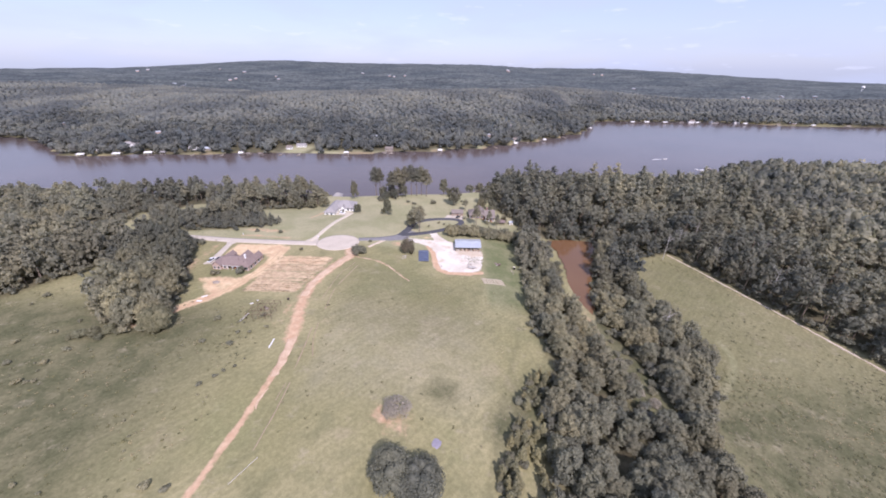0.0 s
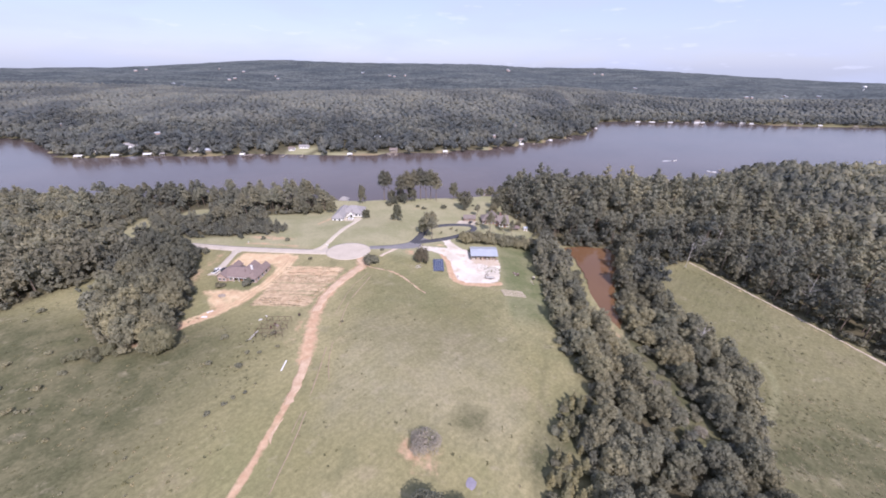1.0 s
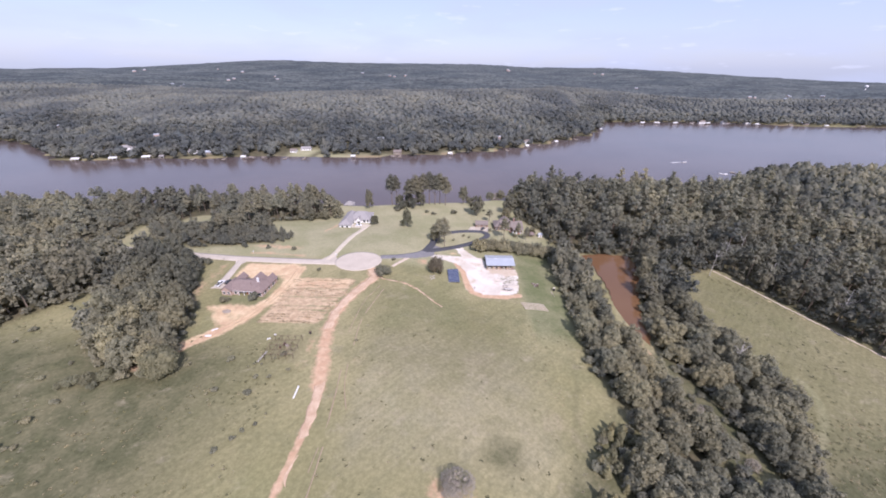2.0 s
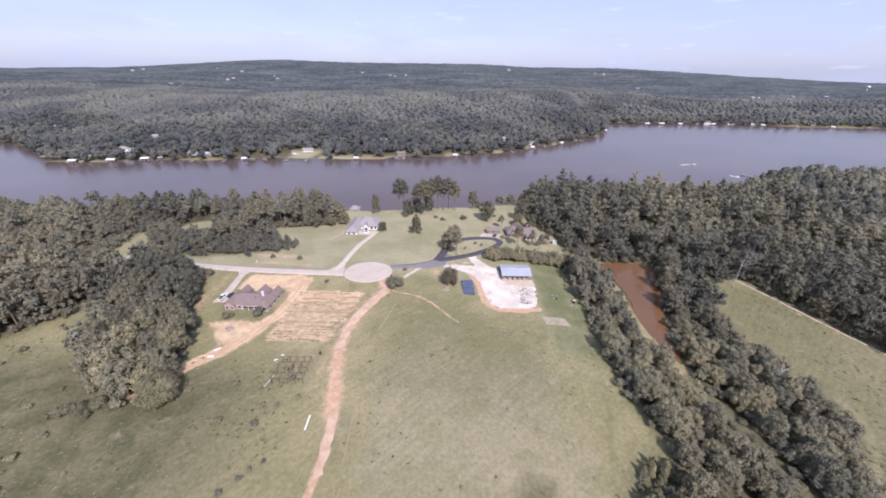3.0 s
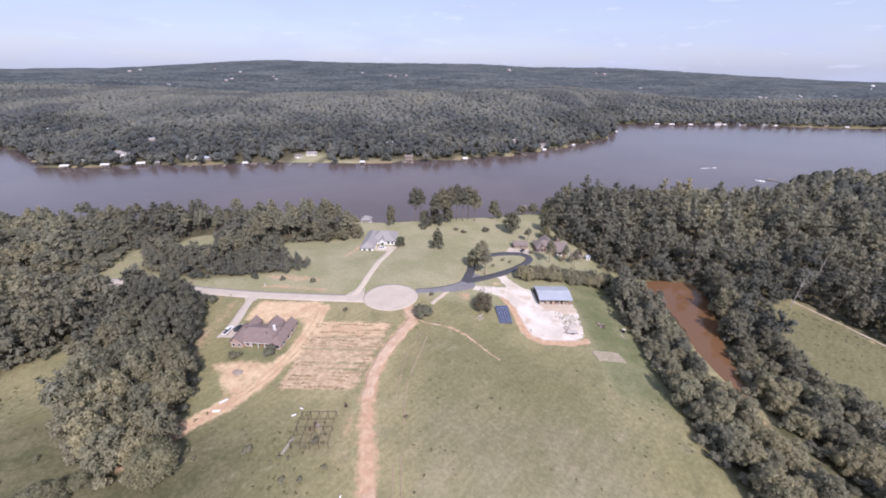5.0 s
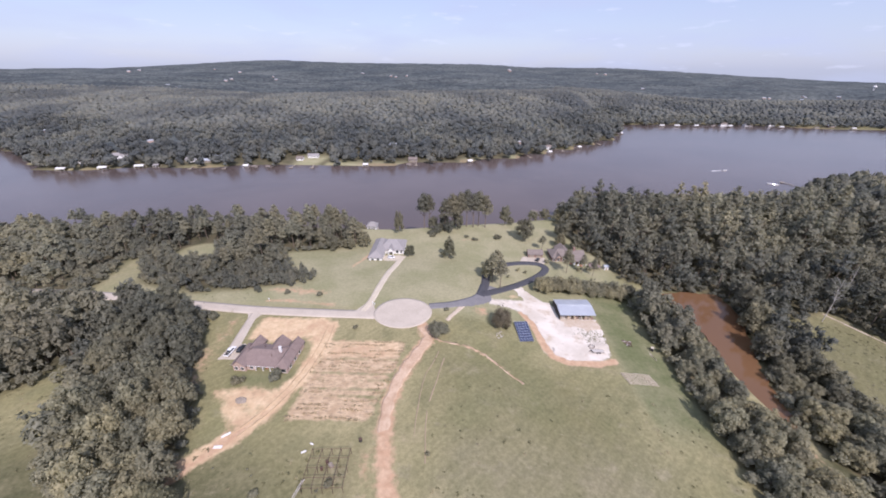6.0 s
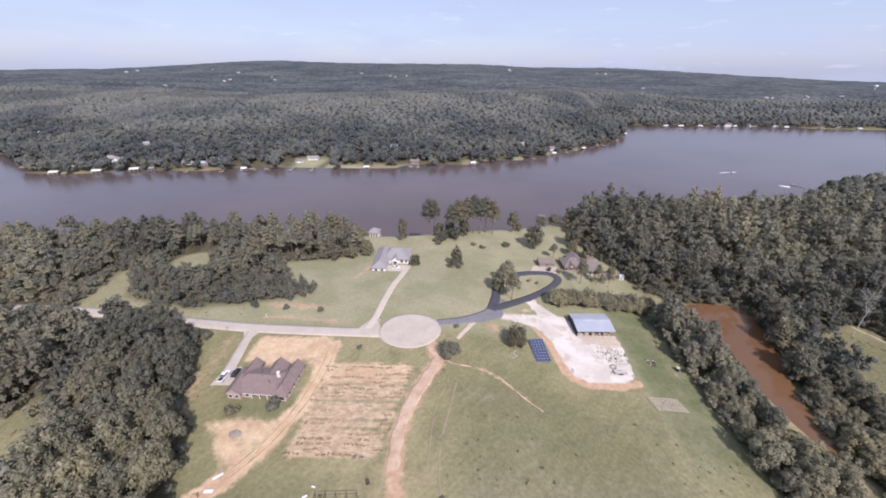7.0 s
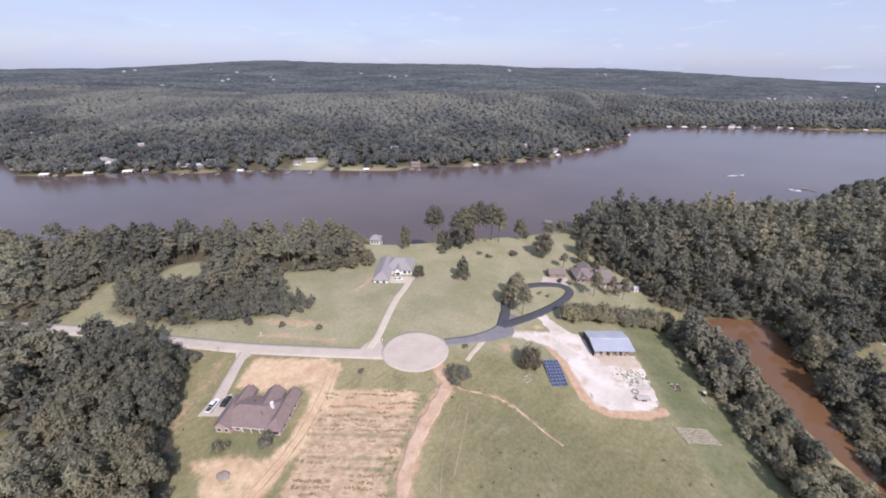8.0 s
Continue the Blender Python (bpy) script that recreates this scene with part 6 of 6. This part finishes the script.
pier(19.5, 383.5, 150, 9, True, "piers on the near shore")
for x, y, a in ((-554, 520.5, 8), (-507.8, 530, 10), (-468, 541, 14), (-449, 546, 14)):
    boat_shed(x, y, a, 11 if x < -460 else 7, 8, "white" if x < -460 else "shingle_grey")
for x, y, a in ((-27.8, 612, 15), (-172, 572, 6), (103, 690, 25), (163, 735, 28), (299, 872, 40), (-330, 553, 8)):
    boat_shed(x, float(far_shore(x)) - 4, a, 7, 6)
for x, n in ((-400, 8), (-357, 10), (-318, 9), (-296, 12), (-270, 11), (-244, 13), (-113, 9), (-104, 7), (64, 10), (130, 8), (210, 10)):
    pier(x, float(far_shore(x)) + 1, 12 * math.sin(x), n, n in (9, 12), "piers on the far shore")
for x, n in ((446, 11), (482, 12), (528, 11), (570, 9), (610, 10), (655, 9), (724, 10), (800, 9), (880, 10), (960, 9)):
    boat_shed(x, float(far_shore(x)) - 5, 5 * math.sin(x), n, 7, "white" if n > 9 else "shingle_tan")
for x, y, a, w, d, roof, wall, st in (
        (-553, 556, 8, 16, 9, "shingle_tan", "white", 1), (-522, 578, 25, 17, 10, "shingle_grey", "white", 2), (-272, 592, 5, 9, 8, "shingle_tan", "white", 1),
        (-258, 608, 5, 15, 8, "shingle_grey", "white", 1), (-110, 598, 0, 12, 8, "shingle_tan", "timber", 1), (-390, 590, 10, 12, 8, "tin", "white", 1),
        (108, 704, 20, 10, 8, "shingle_tan", "white", 1), (6, 724, 20, 12, 8, "tin", "white", 1), (605, 1022, 0, 16, 9, "shingle_tan", "white", 1),
        (-604, 566, 12, 13, 8, "shingle_tan", "brick", 1), (-452, 617, 8, 12, 8, "tin", "white", 1), (-420, 574, -10, 12, 8, "shingle_grey", "white", 1),
        (-395, 572, 14, 9, 7, "tin", "timber", 1), (-150, 672, 0, 11, 8, "tin", "white", 1), (60, 707, 24, 11, 8, "shingle_tan", "white", 1),
        (724, 1028, 0, 14, 9, "tin", "white", 1), (660, 1020, 10, 14, 9, "shingle_grey", "white", 1), (850, 1010, 0, 15, 9, "tin", "brick", 1)):
    cottage(x, y, a, w, d, roof, wall, "houses across the lake", st)
for x, y, s in ((-201, 694, 1), (106, 794, 1), (-791, 736, 1), (-524, 640, 1), (305, 1158, 1.2), (431, 1284, 1.2), (1212, 1538, 1.6), (1301, 1497, 1.4), (-1072, 1461, 1.6),
                (-1040, 1475, 1.4), (-438, 2498, 2.2), (-661, 2733, 2.2), (-1167, 2518, 2), (430, 3689, 3), (1009, 2348, 2), (1072, 1533, 1.4), (-1548, 2851, 2.4),
                (-2395, 2919, 2.6), (-2446, 3084, 2.6), (-1937, 3207, 2.4), (-944, 1286, 1.2), (-978, 1372, 1.3), (-925, 1300, 1.0), (-1193, 2042, 1.8), (-1249, 2195, 1.8), (-1073, 2340, 1.8),
                (-402, 2454, 1.8), (-340, 2492, 1.8), (432, 3625, 2.4), (1207, 3491, 2.4), (1158, 3551, 2.4), (403, 1226, 1.1), (1086, 1527, 1.2), (1122, 1432, 1.1), (1205, 1519, 1.2), (1233, 1600, 1.3), (977, 1446, 1.1),
                (59, 708, 0.8), (16, 736, 0.8), (-266, 652, 0.8), (-339, 642, 0.7)):
    k = thing("cottage", "pale roofed house far off in woodland", "house", (x, y, float(land(x, y)) + 4.5 * s), x * 3, "houses in the far woods")
    s *= 0.75
    part("wall", boxes((-5 * s, -3 * s, -8, 5 * s, 3 * s, 4)), M["brick"], k)
    rr = bmesh.new()
    gable(rr, -5.4 * s, -3.4 * s, 5.4 * s, 3.4 * s, 4, 4 + 1.8 * s, 'x')
    part("roof", rr, M["tin"], k)
tw = thing("water_tower", "white water tower on the far horizon", "water tower", (2327, 2397, float(land(2327, 2397)) - 6))
bm = bmesh.new()
bar(bm, (0, 0, 0), (0, 0, 34), 2.2, 10)
part("stem", bm, M["white"], tw)
bm = bmesh.new()
bmesh.ops.create_uvsphere(bm, u_segments=16, v_segments=10, radius=9, matrix=Matrix.Translation((0, 0, 38)) @ Matrix.Diagonal((1, 1, 0.7, 1)))
part("tank", bm, M["white"], tw)

motorboat(318, 573, 12, 6.5, "small white motorboat out on the lake")
wake = new("foam_wake", mesh_np("foam_wake", [(314.5, 572.4, LAKE + 0.05), (300, 567.5, LAKE + 0.05), (296, 570.0, LAKE + 0.05), (315, 573.4, LAKE + 0.05)], None, [(0, 3, 2, 1)], [M["white"]]))
tagged(wake, "thin white wake trail on brown water", "wake", kind="stuff")
motorboat(332, 508, 150, 11, "white cabin boat moored by the wood")
pier(352, 506, 200, 8, False, "piers on the near shore")


# garden shed and lean-to beside the brown house
sh = thing("shed", "small white garden shed beside a lean-to", "shed", (45.5, 274.5, float(land(45.5, 274.5))), 10)
part("wall", boxes((-1.3, -1.3, -0.4, 1.3, 1.3, 2.3)), M["white"], sh)
part("roof", gable(bmesh.new(), -1.6, -1.6, 1.6, 1.6, 2.3, 3.1, 'x'), M["tin"], sh)
part("door", boxes((-0.45, -1.36, 0, 0.45, -1.3, 1.9)), M["timber"], sh)
lt = thing("lean_to", "open timber lean-to with dark sloping roof", "shelter", (37.5, 272.5, float(land(37.5, 272.5))), 6)
part("roof", thick_sheet(bmesh.new(), [[(-3.4, -2.2, 2.1), (3.4, -2.2, 2.1), (3.4, 2.2, 2.9), (-3.4, 2.2, 2.9)]]), M["shingle"], lt)
for x in (-3.1, 0, 3.1):
    for y, z in ((-2.0, 2.0), (2.0, 2.7)):
        part("post", boxes((x - 0.08, y - 0.08, -0.6, x + 0.08, y + 0.08, z)), M["timber"], lt)
# porch furniture and planters at the brown house
for x, y, c in ((25.0, 273.2, "white"), (27.4, 272.8, "white"), (29.6, 273.0, "red"), (23.0, 273.5, "red"), (31.0, 274.5, "white")):
    k = thing("patio_table", "small pale patio table beside the porch", "table", (x, y, float(land(x, y)) + 0.05), x * 11, "tables by the porch")
    part("tabletop", boxes((-0.6, -0.6, 0.68, 0.6, 0.6, 0.74)), M[c], k)
    for lx, ly in ((-0.5, -0.5), (0.5, -0.5), (-0.5, 0.5), (0.5, 0.5)):
        part("leg", boxes((lx - 0.04, ly - 0.04, -0.1, lx + 0.04, ly + 0.04, 0.68)), M[c], k)
# tarpaulin strips and prunings by the cedar
for x, y, a in ((-29.8, 200.3, 30), (-31.2, 198.6, 70), (-30.2, 197.0, 20), (-29.4, 198.8, 120)):
    k = thing("branch", "bleached cut branch lying in grass", "branch", (x, y, float(land(x, y)) + 0.12), a, "cut branches below the bank")
    bm = bmesh.new()
    bar(bm, (-1.2, 0, 0), (1.3, 0.2, 0.1), 0.11), bar(bm, (0.1, 0.05, 0), (0.9, 0.9, 0.2), 0.06), bar(bm, (-0.3, 0, 0), (-0.9, -0.7, 0.15), 0.06)
    part("stem", bm, M["dead"], k)


# ---------- loose things in the fields ----------
def pipe_frame():
    f = thing("pipe_frame", "rusty open steel pipe frame of a shelter", "frame", (-85.5, 132.5, 0.1), 3)
    for x in np.linspace(-5.5, 5.5, 5):
        for y in (-5.5, 0, 5.5):
            bm = bmesh.new()
            bar(bm, (x, y, -0.4), (x, y, 2.4), 0.07)
            part("post", bm, M["steel"], f)
        bm = bmesh.new()
        bar(bm, (x, -5.6, 2.4), (x, 5.6, 2.4), 0.07)
        part("purlin", bm, M["steel"], f)
    for y in np.linspace(-5.5, 5.5, 5):
        bm = bmesh.new()
        bar(bm, (-5.6, y, 2.45), (5.6, y, 2.45), 0.06)
        part("rail", bm, M["steel"], f)
    for x, a in ((-7.5, 0.5), (-7.0, 0.6)):
        k = thing("loose_pole", "pale grey pole leaning on rusty frame", "pole", (-85.5 + x, 127.5, 0.1), 0, "poles by the frame")
        bm = bmesh.new()
        bar(bm, (0, -2.5, 0.05), (1.5, 2.5, 1.5 * a), 0.09)
        part("shaft", bm, M["dead"], k)
    for x, y, c, s in ((-86.5, 135.5, "steel", 0.6), (-85.2, 134.6, "timber", 0.8), (-87.5, 133.5, "steel", 0.5)):
        k = thing("bundle", "small bundle of scrap under pipe frame", "bundle", (x, y, 0.05), x * 9, "scrap under the frame")
        part("heap", boxes((-s, -s * 0.6, 0, s, s * 0.6, 0.5), (-s * 0.5, -s * 0.8, 0, s * 0.6, s * 0.3, 0.8)), M[c], k)


pipe_frame()
for n, x, y, turn, l, w, lab in (("board", -72.3, 111.6, 93, 5.4, 0.45, "long white board lying in grass"), ("board", -120.3, 143, 40, 2.6, 0.7, "white sheet lying on bare soil"),
                                 ("board", -120.5, 139, 5, 2.4, 0.9, "white panel lying in grass"), ("board", -94.5, 138.4, 30, 1.4, 0.5, "short white board in grass"),
                                 ("board", -93, 141, -20, 1.1, 0.4, "short white board in grass"), ("board", -56, 60, 62, 9, 0.09, "thin pale pipe lying in grass")):
    k = thing(n, lab, "board", (x, y, float(land(x, y)) + 0.06), turn, "boards in the grass")
    part("plank", boxes((-l / 2, -w / 2, 0, l / 2, w / 2, 0.16)), M["white" if w > 0.3 else "dead"], k)
    part("batten", boxes((-l / 2 + 0.2, -w / 2 + 0.05, 0.16, -l / 2 + 0.35, w / 2 - 0.05, 0.22)), M["white"], k)
bl = thing("barrel", "dark steel barrel standing by dirt track", "barrel", (-78.6, 142.5, 0))
bm = bmesh.new()
bar(bm, (0, 0, 0), (0, 0, 1.0), 0.5, 14), bar(bm, (0, 0, 0.32), (0, 0, 0.38), 0.53, 14), bar(bm, (0, 0, 0.64), (0, 0, 0.7), 0.53, 14)
part("drum", bm, M["dark"], bl)
bm = bmesh.new()
bar(bm, (0, 0, 1.0), (0, 0, 1.04), 0.51, 14)
part("lid", bm, M["steel"], bl)


def sheet_heap(name, label, category, x, y, r, h, mat, seed):
    """A crumpled low heap."""
    bm = bmesh.new()
    bmesh.ops.create_icosphere(bm, subdivisions=3, radius=1)
    for v in bm.verts:
        n = noise.noise_vector(v.co * 1.7 + Vector((seed, 0, 0)))
        v.co = Vector(((v.co.x + 0.4 * n.x) * r, (v.co.y + 0.4 * n.y) * r * 0.8, max(-0.1, (v.co.z + 0.35 * n.z) * h)))
    k = thing(name, label, category, (x, y, float(land(x, y))))
    part("heap", bm, mat, k)
    return k


sheet_heap("tarp", "crumpled faded violet tarpaulin on meadow", "tarpaulin", -3.2, 73.0, 1.9, 0.22, M["tarp"], 1)
sheet_heap("rubble_pile", "grey rubble pile on pale sand", "rubble", -122.6, 156, 1.8, 0.7, M["timber"], 4)
rr = random.Random(8)
for i in range(22):
    x, y = 28.8 + rr.uniform(-1.9, 1.9), 201.2 + rr.uniform(-1.2, 1.2)
    k = thing("log", "weathered cut log in scrap pile", "log", (x, y, float(land(x, y)) + rr.uniform(0.15, 0.4)), rr.uniform(0, 180), "logs in the scrap pile")
    bm = bmesh.new()
    bar(bm, (-rr.uniform(0.6, 1.6), 0, 0), (rr.uniform(0.6, 1.6), 0, 0.1), rr.uniform(0.09, 0.2), 8)
    part("stem", bm, M[rr.choice(["dead", "timber", "timber", "steel", "steel"])], k)
# garden mower with a sunshade at the wood's edge
mw = thing("garden_tractor", "small garden tractor with a cream canopy", "tractor", (38.4, 199.0, float(land(38.4, 199))), 70)
loft([(-0.9, 0.4, 0.3, 0.75, 0.7), (0.1, 0.42, 0.3, 0.7, 0.65), (0.3, 0.36, 0.3, 0.95, 0.85), (1.0, 0.32, 0.35, 0.85, 0.8)], "car_black", "body", mw)
wheels(mw, (-0.6, 0.75), 0.6, 0.36)
part("canopy", boxes((-0.95, -0.62, 1.75, 0.35, 0.62, 1.82)), M["canvas"], mw, "cream flat canopy")
for s in (-0.55, 0.55):
    part("canopy_post", boxes((-0.95, s - 0.03, 0.6, -0.89, s + 0.03, 1.75)), M["steel"], mw)
for i in range(7):
    k = thing("plank_row", "pale plank lying in mown grass", "plank", (36.4 + 0.12 * i, 196.4 - 0.55 * i, float(land(36.8, 194.5)) + 0.03), 80 + 3 * i, "planks by the bed")
    part("plank", boxes((-1.0, -0.12, -0.05, 1.0, 0.12, 0.10)), M["stalk"], k)
# bed of dry stalks in rows
bed = thing("garden_bed", "garden bed of dry pale stalks in rows", "garden bed", (24.3, 179.2, float(land(24.3, 179.2))), 3)
slope = (float(land(31, 179)) - float(land(17.5, 179))) / 13.5
for j in range(9):
    bm = bmesh.new()
    for i in range(46):
        x, y = -6.6 + 12 * i / 46 + rr.uniform(-0.1, 0.1) + (4 - j) * 0.15, -2.8 + 5.4 * j / 8 + rr.uniform(-0.15, 0.15)
        hgt = rr.uniform(0.08, 0.30)
        box(bm, x - 0.16, y - 0.10, x * slope - 0.15, x + 0.14, y + rr.uniform(0.05, 0.26), x * slope + hgt)
    part("stalk_row", bm, M["stalk"], bed)
# gravel heap and steel ring feeder beside the trailer
sheet_heap("gravel_heap", "low spread heap of white gravel", "gravel", 14.2, 197.2, 3.2, 0.5, M["gravel"], 6)
rf = thing("ring_feeder", "rusty round steel ring on gravel", "feeder", (10.4, 196.6, float(land(10.4, 196.6)) + 0.08))
for z in (0.1, 0.45, 0.8):
    bm = bmesh.new()
    for i in range(14):
        a, b = i * math.pi / 7, (i + 1) * math.pi / 7
        bar(bm, (1.15 * math.cos(a), 1.15 * math.sin(a), z), (1.15 * math.cos(b), 1.15 * math.sin(b), z), 0.04, 5)
    part("hoop", bm, M["steel"], rf)
for i in range(7):
    bm = bmesh.new()
    a = i * 2 * math.pi / 7
    bar(bm, (1.15 * math.cos(a), 1.15 * math.sin(a), 0), (1.15 * math.cos(a), 1.15 * math.sin(a), 0.85), 0.05, 5)
    part("upright", bm, M["steel"], rf)
# post box and stakes by the road
for x, y, s in ((-139.8, 214.6, 1.0), (-89.2, 213.4, 1.0), (-88.2, 212.8, 0.8)):
    k = thing("post_box", "white post box on a post by road", "post box", (x, y, float(land(x, y))), 20, "post boxes by the road")
    part("post", boxes((-0.08, -0.08, -0.3, 0.08, 0.08, 1.0 * s)), M["white"], k)
    bm = boxes((-0.2, -0.35, 1.0 * s, 0.2, 0.35, 1.25 * s))
    bar(bm, (0, -0.35, 1.25 * s), (0, 0.35, 1.25 * s), 0.2, 10)
    part("box", bm, M["white"], k)


def dead_tree(x, y, h, turn):
    k = thing("dead_tree", "bare bleached dead tree among green crowns", "tree", (x, y, float(land(x, y))), turn, "dead trees in the wood")
    r = np.random.default_rng(int(abs(x * 7 + y)))
    tv, tq = trunk(r, h, 0.22, 9, 6)
    o = new("trunk", mesh_np("trunk", tv, None, tq, [M["dead"]]))
    o.parent = k


for x, y, h in ((106, 148, 15), (150, 236, 19), (190, 190, 20), (175, 222, 18), (210, 230, 19), (166, 250, 19), (185, 262, 20)):
    dead_tree(x, y, h, x * 5)

# weeds in the ploughed plot: rows across it, thin in places
rng2 = np.random.default_rng(21)
wv, wt_, wq_ = crown(rng2, [(0, 0, 0.12, 0.6, 0.4, 0.22)], 16, 0.26, 1)
wv, wt_ = wv[12:], wt_[20:] - 12          # leaves alone
places = []
for j, y in enumerate(np.arange(187, 145.5, -1.75)):
    for x in np.arange(-106, -68, 0.42):
        x1, y1 = x + rng2.uniform(-0.4, 0.4), y + rng2.uniform(-0.3, 0.3) + 0.25 * math.sin(x * 0.4)
        if inside(PLOT, np.array([x1]), np.array([y1]))[0] and noise.noise((x * 0.15, y * 0.9, 2)) > (0.0 if y > 171 else 0.08) - 0.1 * math.sin(j * 2.2):
            places.append((x1, y1, 0, rng2.uniform(0.35, 0.9), rng2.uniform(0.15, 0.4)))
empty = (np.zeros((0, 3)), np.zeros((0, 4), np.int32))
merge("weed_rows", places, [((wv, wt_, wq_), empty)], rng2, M["weed"], "rows of dry weeds on bare soil", "weeds", False)


# tufts of tall weeds over the rough fields, dark green ones and dry straw-coloured ones
M["rough_weed"] = leaf_material("rough_weeds", (0.100, 0.104, 0.056), (0.190, 0.180, 0.104), False)
M["straw"] = leaf_material("dry_straw", (0.240, 0.205, 0.130), (0.380, 0.330, 0.235), False)


def tufts(seed, leaves, slim):
    """A handful of blades and leaves that spring from one root."""
    r = np.random.default_rng(seed)
    v, t, q = crown(r, [(0, 0, 0.1, 0.7, 0.6, 0.35)], leaves, 0.34, 1, 0.5, slim)
    return (v[12:], np.arange(leaves * 3).reshape(-1, 3), q), empty


fields = (LEFT_WOOD, CREEK_WOOD, EAST_WOOD)
for name, count, mat, slim, seed, lab in (("tall_weeds", 15000, "rough_weed", 0.55, 60, "tufts of tall green weeds in meadow"), ("dry_tufts", 9000, "straw", 0.30, 80, "tufts of dry straw-coloured grass in meadow")):
    places = []
    for i in range(count):
        x, y = rng2.uniform(-215, 205), rng2.uniform(35, 225)
        if i % 3 == 0:
            x, y = rng2.uniform(88, 205), rng2.uniform(40, 235)
        patchy = noise.noise((x * 0.03, y * 0.03, seed)) + 0.6 * noise.noise((x * 0.11, y * 0.11, seed))
        dense = 1.0 if x < -78 else 0.32 if x > 86 else 0.30 if 85 < y < 172 and -58 < x < 36 else 0.13
        if x > 86 and y < 125:
            dense = 1.2
        if rng2.uniform() > dense * (0.55 + 1.3 * patchy) or y > 196 - 0.3 * abs(x + 60) and -150 < x < 60 or -142 < x < -66 and y > 139:
            continue
        places.append((x, y, rng2.integers(0, 4), rng2.uniform(0.25, 0.85), rng2.uniform(0.25, 0.6)))
    if name == "tall_weeds":
        for i in range(420):              # weeds that come up through the gravel yard
            a_, b_ = rng2.normal(13.0, 3.4), rng2.normal(204.0, 3.0)
            places.append((min(a_, 18.0), b_, rng2.integers(0, 4), rng2.uniform(0.3, 0.75), rng2.uniform(0.2, 0.42)))
    at = np.array(places)
    keep = ~np.logical_or.reduce([inside(w, at[:, 0], at[:, 1]) for w in fields]) & (to_line(DIRT_ROAD, at[:, 0], at[:, 1]) > 3.5)
    merge(name, [p_ for p_, k_ in zip(places, keep) if k_], [tufts(seed + i, 12, slim) for i in range(4)], rng2, M[mat], lab, "weeds", False)
